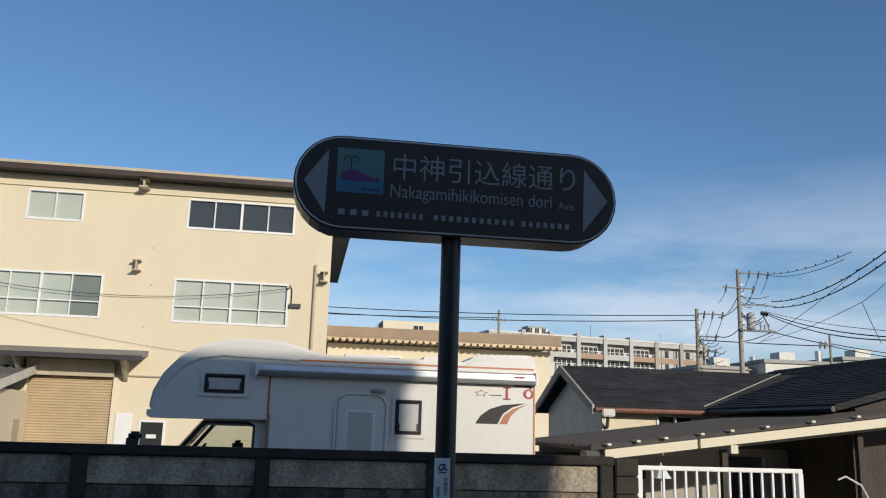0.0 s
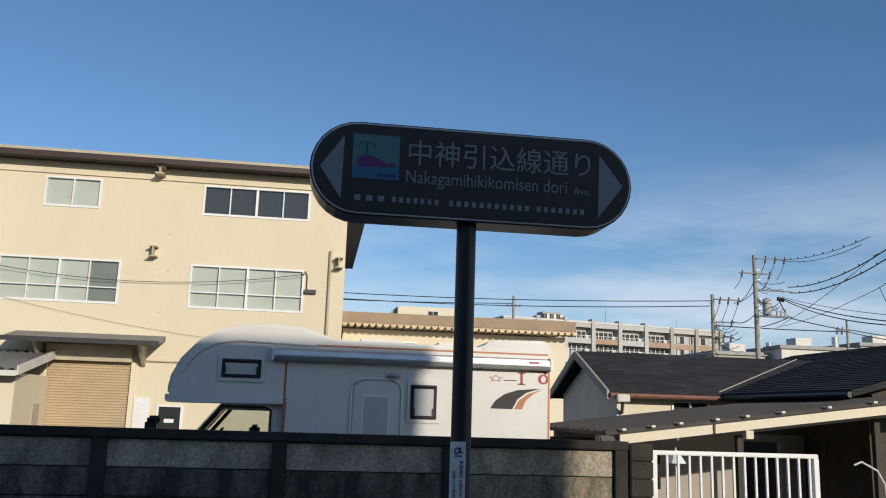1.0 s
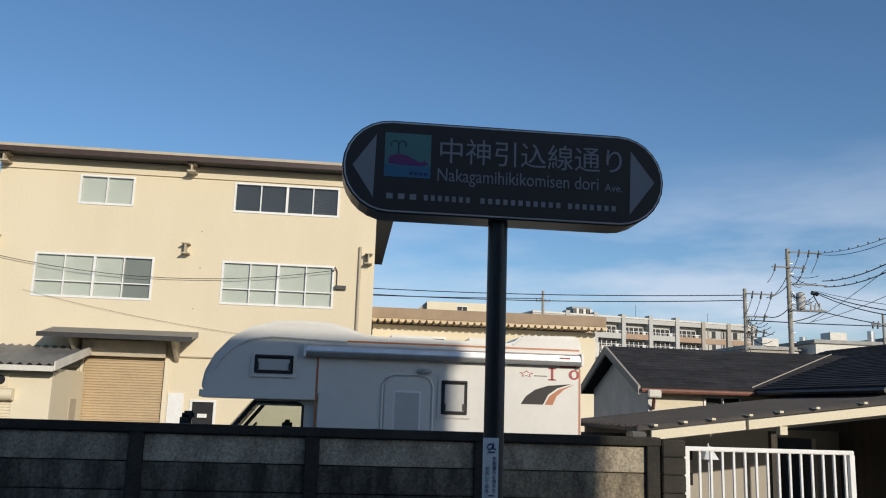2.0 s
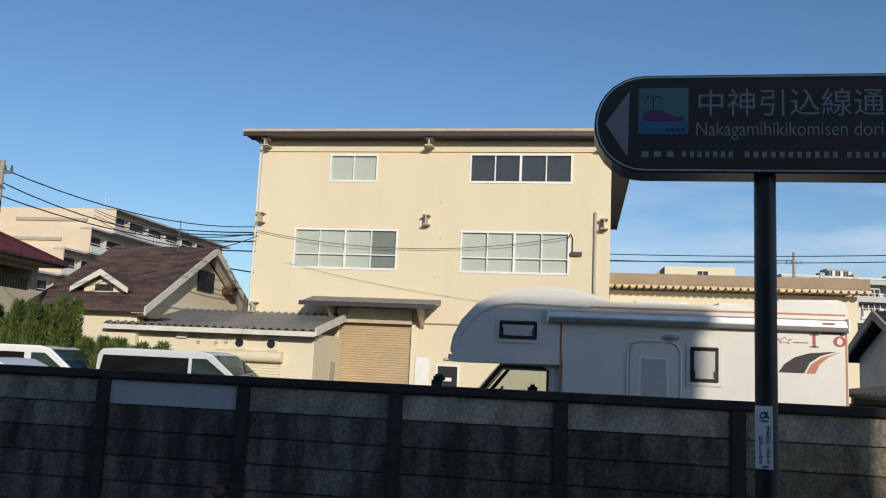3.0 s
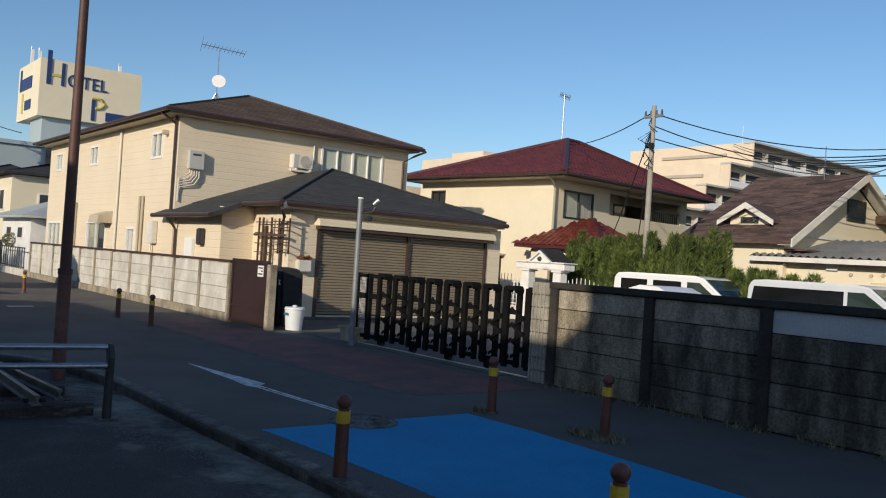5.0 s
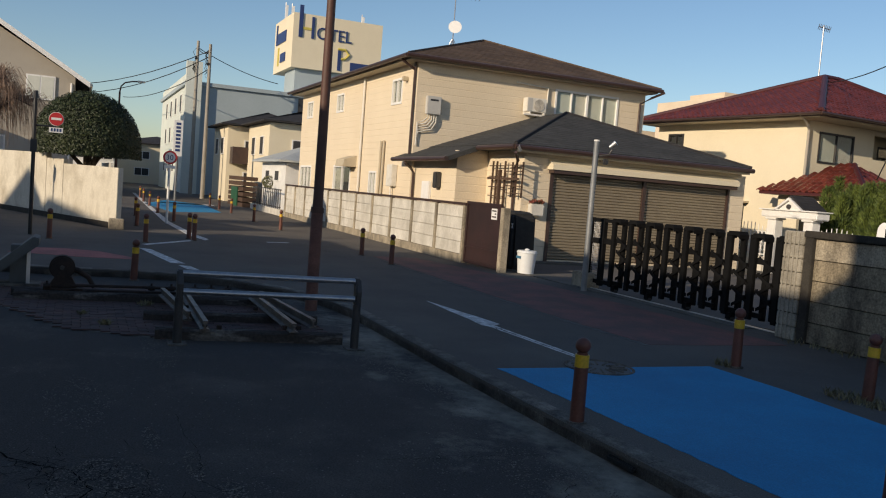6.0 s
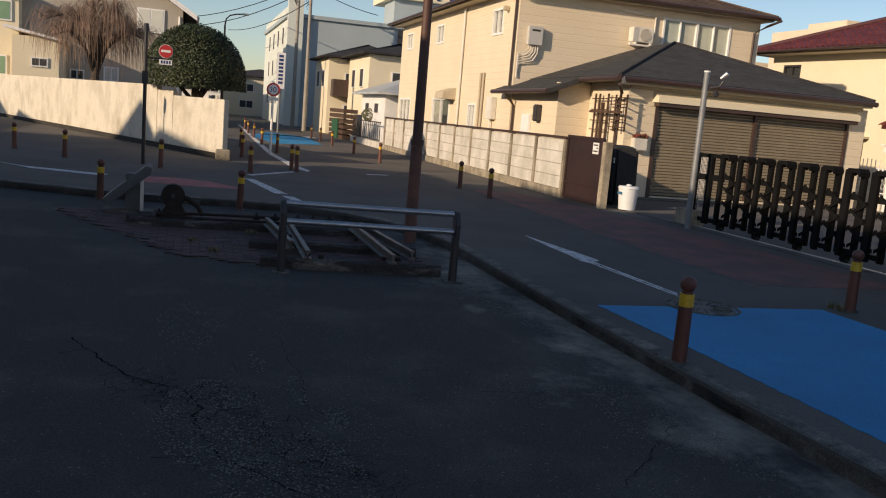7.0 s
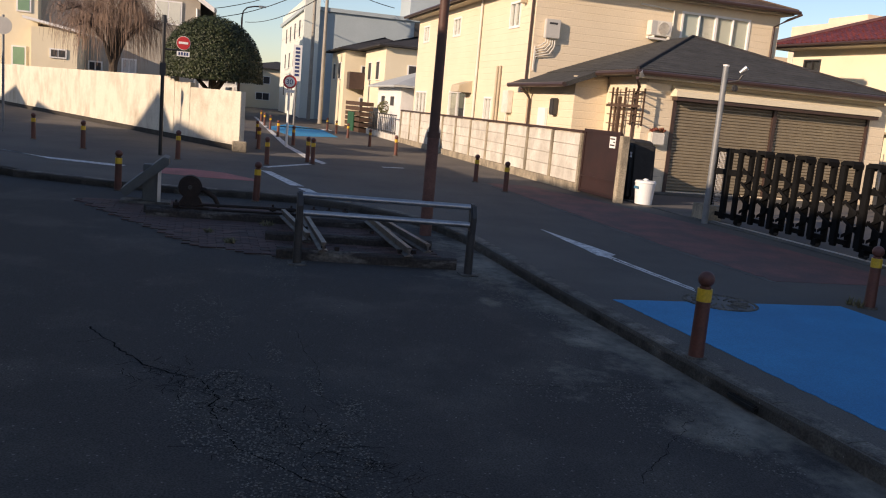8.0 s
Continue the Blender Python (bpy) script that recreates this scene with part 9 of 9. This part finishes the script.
def bush():
    c = thing("clipped_tree", -29.6, -0.35, 0, "broad clipped evergreen tree with a domed crown", "tree")
    r = random.Random(21)
    verts, faces = [], []
    cx, cy, z0, rx, ry, rz = -29.6, -0.45, 2.32, 1.55, 1.64, 1.76
    for _ in range(30000):
        a, u = r.uniform(0, math.tau), r.random()
        el = math.asin(u) if r.random() < 0.8 else -0.18 * r.random()
        k = r.uniform(0.90, 1.0) * (1 + 0.04 * noise.noise((math.cos(a) * 2, math.sin(a) * 2, el * 3)))
        n = Vector((math.cos(a) * math.cos(el), math.sin(a) * math.cos(el), math.sin(el)))
        p = Vector((cx + n.x * rx * k, cy + n.y * ry * k, z0 + n.z * rz * k))
        nn = (n + Vector((r.uniform(-0.8, 0.8), r.uniform(-0.8, 0.8), r.uniform(-0.5, 0.9)))).normalized()
        t1 = nn.orthogonal().normalized(); t2 = nn.cross(t1)
        b = r.uniform(0, math.tau)
        d, s = (t1 * math.cos(b) + t2 * math.sin(b)) * r.uniform(0.028, 0.052), (t2 * math.cos(b) - t1 * math.sin(b)) * r.uniform(0.013, 0.023)
        q = len(verts)
        verts += [tuple(p - d), tuple(p + s), tuple(p + d), tuple(p - s)]
        faces.append((q, q + 1, q + 2, q + 3))
    me = bpy.data.meshes.new("crown")
    me.from_pydata([(x + 29.6, y + 0.35, z) for x, y, z in verts], [], faces)
    me.materials.append(LEAF)
    ob = new("crown", me); ob.parent = c; tagged(ob, "dark green leaves, densely clipped", kind="stuff")
    # dark dome under the leaves, painted as the crown's inner shade
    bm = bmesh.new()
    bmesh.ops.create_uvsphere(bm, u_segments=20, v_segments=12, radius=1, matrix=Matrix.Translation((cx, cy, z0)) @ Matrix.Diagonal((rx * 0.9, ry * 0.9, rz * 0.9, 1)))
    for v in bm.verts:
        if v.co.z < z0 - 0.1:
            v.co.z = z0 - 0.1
    part("shade_core", bm, mat("crown_shade", (0.012, 0.018, 0.008), (0.008, 0.012, 0.006), 0.95, scale=6), c)
    part("trunk", tube([(-29.6, -0.35, 0), (-29.58, -0.4, 1.0), (-29.6, -0.45, 2.2)], 0.17, 10, r_end=0.12), BARK, c)
    for a in (0.4, 2.4, 4.4):
        part("limb", tube([(-29.6, -0.42, 1.5), (-29.6 + 0.5 * math.cos(a), -0.42 + 0.5 * math.sin(a), 2.0), (-29.6 + 0.9 * math.cos(a), -0.42 + 0.9 * math.sin(a), 2.6)], 0.08, 8, r_end=0.04), BARK, c)


bush()


def weeping_tree():
    cx, cy = -40.0, -4.6
    t = thing("weeping_tree", cx, cy, 0, "bare weeping tree with hanging reddish twigs", "tree")
    r = random.Random(33)
    part("trunk", tube([(cx, cy, 0), (cx + 0.1, cy + 0.05, 1.5), (cx, cy + 0.1, 2.6)], 0.22, 10, r_end=0.16), BARK, t)
    twigs = bmesh.new()
    for i in range(15):
        a = i * math.tau / 15 + r.uniform(-0.2, 0.2)
        reach, top = r.uniform(0.8, 2.1), r.uniform(4.2, 5.6)
        p0 = Vector((cx, cy + 0.1, 2.3 + r.uniform(-0.3, 0.3)))
        p1 = p0 + Vector((math.cos(a) * reach * 0.25, math.sin(a) * reach * 0.25, (top - 2.3) * 0.6))
        p2 = p0 + Vector((math.cos(a) * reach * 0.7, math.sin(a) * reach * 0.7, top - 2.3))
        p3 = p0 + Vector((math.cos(a) * reach * 1.1, math.sin(a) * reach * 1.1, top - 2.6))
        part("limb", tube([p0, p1, p2, p3], 0.085, 7, r_end=0.025), BARK, t)
        for _ in range(85):
            k = r.random()
            s = (p1.lerp(p2, k * 2) if k < 0.5 else p2.lerp(p3, k * 2 - 1))
            b = a + r.uniform(-1.3, 1.3)
            o, dr = r.uniform(0.3, 1.3), r.uniform(0.2, 1.5)
            e1 = s + Vector((math.cos(b) * o * 0.6, math.sin(b) * o * 0.6, r.uniform(0.10, 0.55)))
            e2 = s + Vector((math.cos(b) * o, math.sin(b) * o, -dr * 0.35))
            e3 = s + Vector((math.cos(b) * o * 1.05 + r.uniform(-0.1, 0.1), math.sin(b) * o * 1.05, -dr))
            tube([s, e1, e2, e3], 0.010, 3, twigs, r_end=0.004)
    part("twig", twigs, TWIG, t, "hanging bare twigs", kind="stuff")


weeping_tree()


def corner_house():
    h = thing("house", -48, -6, 0, "grey-beige gabled house with white eaves and a cream annex", "house")
    X, Y0, Y1, YR, ZE, ZR = -45.0, -12.2, -0.85, -6.3, 5.75, 9.2
    part("gable_wall", prism([(Y0, 0), (Y0, ZE), (YR, ZR - 0.2), (Y1, ZE), (Y1, 0)], "x", X - 9, X), GREYBEIGE, h)
    for y, s in ((Y0, -1), (Y1, 1)):
        part("roof", prism([(y + 0.65 * s, ZE - 0.22), (YR, ZR + 0.18), (YR, ZR), (y + 0.65 * s, ZE - 0.36)], "x", X - 9.3, X + 0.45), DARKROOF, h)
        part("barge_board", prism([(y + 0.66 * s, ZE - 0.20), (YR, ZR + 0.19), (YR, ZR - 0.05), (y + 0.66 * s, ZE - 0.44)], "x", X + 0.455, X + 0.52), WHITE, h)
    part("gutter", gutter_line((X - 9, Y1 + 0.7, ZE - 0.3), (X + 0.4, Y1 + 0.7, ZE - 0.3), 0.08), OFFWHITE, h)
    part("downpipe", C((X + 0.06, Y1 - 0.15, 0), (X + 0.06, Y1 - 0.15, ZE - 0.3), 0.05, seg=8), WHITE, h)

    def win(y0, y1, z0, z1, back):
        f = part("window", B((X + 0.002, X + 0.07, y0, y1, z0, z1)), WHITE, h)
        m = (y0 + y1) / 2
        part("pane", B((X + 0.071, X + 0.08, y0 + 0.07, m - 0.03, z0 + 0.07, z1 - 0.07)), back, f)
        part("pane", B((X + 0.071, X + 0.08, m + 0.03, y1 - 0.07, z0 + 0.07, z1 - 0.07)), back, f)

    win(-2.95, -1.7, 4.55, 5.68, BLIND)
    win(-5.9, -5.25, 2.0, 2.5, DARKROOM)
    win(-4.4, -3.72, 2.05, 2.75, PALEGREY)
    an = part("annex", B((X + 0.01, X + 2.5, -7.95, -6.05, 0, 3.72)), CREAM_L, h, "cream annex")
    part("annex_roof", prism([(-8.25, 4.00), (-5.85, 3.58), (-5.85, 3.68), (-8.25, 4.12)], "x", X + 0.01, X + 2.8), WHITE, h)
    f = part("window", B((X + 2.502, X + 2.56, -7.19, -6.49, 2.41, 2.83)), WHITE, an)
    part("pane", B((X + 2.561, X + 2.57, -7.13, -6.86, 2.47, 2.77), (X + 2.561, X + 2.57, -6.82, -6.55, 2.47, 2.77)), DARKROOM, f)
    e2 = thing("house", -49, -15, 0, "cream house wall with green-curtained windows", "house")
    part("wall", B((X - 8, X + 0.8, -12.7, -7.97, 0, 5.6)), CREAM_L, e2)
    part("roof", hip(X - 8.5, X + 1.3, -13.1, -7.8, 5.75, 0.6, "x", fascia=0.1), DARKROOF, e2)
    for z0, y0 in ((1.93, -9.07), (4.37, -8.87)):
        f = part("window", B((X + 0.802, X + 0.86, y0, y0 + 0.62, z0, z0 + 0.92)), WHITE, e2)
        part("pane", B((X + 0.861, X + 0.87, y0 + 0.07, y0 + 0.55, z0 + 0.07, z0 + 0.85)), mat("green_curtain", (0.20, 0.34, 0.22), (0.16, 0.28, 0.18), 0.8), f)
    # both stand well behind the garden wall
    far = Matrix.Translation((-2.9, 0.2, 1.55)) @ Matrix.Diagonal((1.25, 1.25, 1.25, 1)) @ Matrix.Translation((2.9, -0.2, -1.55))
    for t in (h, e2):
        t.matrix_basis = far @ t.matrix_basis


corner_house()

# ---------------------------------------------------------------- unseen buildings put behind the camera, shaped for the shade on road and walls
def shade_house(x0, x1, y0, y1, h, label, rise=0.0):
    t = thing("house", (x0 + x1) / 2, y1, 0, label, "house")
    part("wall", B((x0, x1, y0, y1, -0.12, h)), GREYBEIGE, t)
    if rise:
        part("roof", hip(x0 - 0.4, x1 + 0.4, y0 - 0.4, y1 + 0.4, h + 0.1, rise, "x", fascia=0.1), GREYROOF, t)
    else:
        part("roof", B((x0 - 0.1, x1 + 0.1, y0 - 0.1, y1 + 0.1, h, h + 0.3)), PALEGREY, t)
    return t


shade_house(1.05, 11.6, -11.5, -9, 9.6, "unseen plain building across the square, casting shade")
# roof edge cut to throw the slanting shade edge on the panel wall
ax = thing("house", -3, -9.2, 0, "unseen annex with a steep roof across the square, casting shade", "house")
part("wall", prism([(-7.5, -0.12), (-7.5, 6.72), (-0.45, 6.72), (-0.03, 6.71), (0.68, 7.65), (0.93, 7.65), (0.93, -0.12)], "y", -11.5, -9.2), GREYBEIGE, ax)
part("roof", prism([(-7.6, 6.722), (-0.46, 6.722), (-0.04, 6.712), (0.67, 7.652), (0.93, 7.652), (0.93, 7.7), (0.65, 7.7), (-0.07, 6.76), (-0.48, 6.77), (-7.6, 6.77)], "y", -11.6, -9.1), GREYROOF, ax)
shade_house(-13.2, -8.1, -14, -10, 6.0, "unseen plain lower house across the square, casting shade", 0.75)
shade_house(-17, -13.7, -18, -10, 5.3, "unseen plain low house across the square, casting shade", 0.5)
shade_house(-33.4, -20.1, -36, -30, 7.5, "unseen flat-roofed house down the side street, casting shade")
shade_house(-16.3, -10.5, -36, -30, 9.9, "unseen three-storey house down the side street, casting shade")


def shade_gable(x0, xr, x1, y0, y1, he, hr, label):
    t = thing("house", xr, y1, 0, label, "house")
    part("wall", prism([(x0, -0.12), (x0, he), (xr, hr - 0.12), (x1, he), (x1, -0.12)], "y", y0 + 0.2, y1), GREYBEIGE, t)
    for x in (x0, x1):
        s = 0.3 if x > xr else -0.3
        part("roof", prism([(x + s, he - 0.2), (xr, hr), (xr, hr - 0.11), (x + s, he - 0.31)], "y", y0, y1 + 0.3), GREYROOF, t)


# gables added for the peaked shadows on the white wall
shade_gable(-41.0, -37.6, -33.6, -36, -30, 6.7, 7.8, "unseen gabled house down the side street, casting shade")
shade_gable(-19.9, -18.2, -16.5, -36, -30, 9.4, 10.8, "unseen tall narrow gabled house down the side street, casting shade")

# ---------------------------------------------------------------- cracks, patches and paving bricks on the square
CRACKDARK = mat("crack_shadow", (0.014, 0.013, 0.012), (0.022, 0.020, 0.018), 1.0, spec=0.0)
crk = bmesh.new()
r7 = random.Random(17)


def crack(stations, width, jitter, twigs=0):
    """A jagged crack through a few stations on the square, with short side cracks."""
    line = []
    for a, b in zip(stations, stations[1:]):
        a, b = Vector(a), Vector(b)
        n = max(3, int((b - a).length / 0.05))
        line += [a.lerp(b, i / n) + Vector((r7.uniform(-jitter, jitter), r7.uniform(-jitter, jitter))) for i in range(n)]
    for p, q in zip(line, line[1:]):
        d = (q - p).normalized()
        n2 = Vector((-d.y, d.x)) * width * r7.uniform(0.4, 1.2)
        z = -0.1185
        crk.faces.new([crk.verts.new((*v, z)) for v in (p + n2, q + n2 - d * 0.0, q - n2, p - n2)])
    for _ in range(twigs):
        p = r7.choice(line); a = r7.uniform(0, math.tau); l = r7.uniform(0.06, 0.26)
        m_ = p + Vector((math.cos(a), math.sin(a))) * l * 0.5 + Vector((r7.uniform(-0.06, 0.06), r7.uniform(-0.06, 0.06)))
        crack([tuple(p), tuple(m_), tuple(p + Vector((math.cos(a + 0.4), math.sin(a + 0.4))) * l)], width * 0.45, 0.012)


crack([(-6.98, -1.45), (-6.62, -1.28), (-6.28, -1.12), (-6.03, -1.0), (-5.88, -0.82), (-5.73, -0.63), (-5.55, -0.57), (-5.37, -0.52), (-5.27, -0.575), (-4.98, -0.53)], 0.0062, 0.016, 14)
crack([(-4.98, -0.53), (-4.62, -0.435), (-4.43, -0.27), (-4.25, -0.13), (-4.03, 0.05), (-3.3, 0.45)], 0.0042, 0.016, 10)
for _ in range(190):
    k_ = r7.random()
    c_ = Vector((-5.95, -0.75)).lerp(Vector((-3.9, 0.45)), k_) + Vector((r7.gauss(0, 0.16), r7.gauss(0, 0.2)))
    a_ = r7.uniform(0, math.tau)
    d_ = Vector((math.cos(a_), math.sin(a_))) * r7.uniform(0.05, 0.14)
    crack([tuple(c_ - d_), tuple(c_ + Vector((r7.uniform(-0.03, 0.03), r7.uniform(-0.03, 0.03)))), tuple(c_ + d_)], 0.0021, 0.008)
crack([(-5.6, 1.3), (-5.55, 1.9), (-5.5, 2.6)], 0.0022, 0.02, 6)
crack([(-6.9, 0.1), (-6.0, 0.15), (-5.4, 0.13), (-4.9, 0.4)], 0.0018, 0.02, 5)
crack([(-4.9, 2.5), (-4.4, 2.0), (-4.0, 1.6)], 0.0022, 0.02, 6)
chips = {"v": [], "f": []}
for cx, cy, rx, ry, n in ((-8.5, 2.45, 0.9, 0.3, 900), (-7.7, 2.6, 1.0, 0.16, 700), (-5.0, 2.45, 0.7, 0.4, 900), (-4.6, 2.6, 0.6, 0.25, 500), (-5.2, -0.45, 0.75, 0.35, 1500), (-4.3, -0.1, 0.7, 0.4, 1500), (-3.5, 0.5, 0.5, 0.3, 700), (-7.4, -0.6, 0.8, 0.25, 500), (-5.6, 1.9, 0.4, 0.5, 300), (-5.0, 0.3, 0.4, 0.25, 200), (-6.3, -0.12, 0.3, 0.06, 120), (-5.7, 0.1, 0.3, 0.06, 160), (-5.2, 0.27, 0.25, 0.07, 160), (-6.5, 1.0, 3.0, 2.0, 500), (-9.3, 0.2, 0.8, 0.2, 300)):
    for _ in range(n):
        a, d = r7.uniform(0, math.tau), math.sqrt(r7.random())
        x, y = cx + math.cos(a) * rx * d, cy + math.sin(a) * ry * d
        if y > 2.72:
            continue
        s_, b, k = r7.uniform(0.003, 0.011), r7.uniform(0, math.tau), len(chips["v"])
        for q in range(3):
            chips["v"].append((x + math.cos(b + q * 2.1) * s_, y + math.sin(b + q * 2.1) * s_, -0.117))
        chips["v"].append((x, y, -0.117 + s_ * 0.5))
        chips["f"] += [(k, k + 1, k + 3), (k + 1, k + 2, k + 3), (k + 2, k, k + 3)]
gm = bpy.data.meshes.new("grit")
gm.from_pydata(chips["v"], [], chips["f"])
gm.materials.append(DIRT)
tagged(new("grit", gm), "loose pale grit and dust on the old asphalt", "grit", kind="stuff")
tagged(part("crack", crk, CRACKDARK, None, "fine dark cracks in the old asphalt", kind="stuff"), category="crack")
BRK = bpy.data.meshes.new("brick")
_b = B((-0.098, 0.098, -0.048, 0.048, 0, 0.012))
_b.to_mesh(BRK); _b.free()
BRK.materials.append(BRICKRED)
bp = thing("brick_paving", -12, -0.8, BZ, "worn red-brown brick paving round the track relic", "paving", kind="structure")
part("mortar_bed", prism([(-9.9, 2.3), (-10.0, 0.25), (-10.6, -0.75), (-11.6, -1.2), (-14.3, -2.6), (-14.6, -1.0), (-14.2, 0.1), (-12.9, 1.6), (-12.3, 2.2)], "z", BZ - 0.05, BZ + 0.002), KERB, bp)
pts_in = [(-9.9, 2.3), (-10.0, 0.25), (-10.6, -0.75), (-11.6, -1.2), (-14.3, -2.6), (-14.6, -1.0), (-14.2, 0.1), (-12.9, 1.6), (-12.3, 2.2)]


def inside(x, y, poly):
    c = False
    for (xa, ya), (xb, yb) in zip(poly, poly[1:] + poly[:1]):
        if (ya > y) != (yb > y) and x < (xb - xa) * (y - ya) / (yb - ya) + xa:
            c = not c
    return c


bricks = []
for i in range(60):
    for j in range(30):
        x, y = -9.9 - i * 0.103, 2.3 - j * 0.205 + (0.1 if i % 2 else 0)
        if inside(x, y, pts_in):
            bricks.append((x, y))
for n_, (x, y) in enumerate(bricks[:300]):
    shared("brick", BRK, pose(x, y, BZ + 0.003 + r7.uniform(0, 0.004), r7.uniform(-1, 1), r7.uniform(-1, 1), 90 + r7.uniform(-1.5, 1.5)), bp)
if bricks[300:]:
    bm = bmesh.new()
    for x, y in bricks[300:]:
        B((x - 0.048, x + 0.048, y - 0.098, y + 0.098, BZ + 0.003, BZ + 0.013 + r7.uniform(0, 0.004)), bm=bm)
    part("brick_field", bm, BRICKRED, bp, kind="stuff")
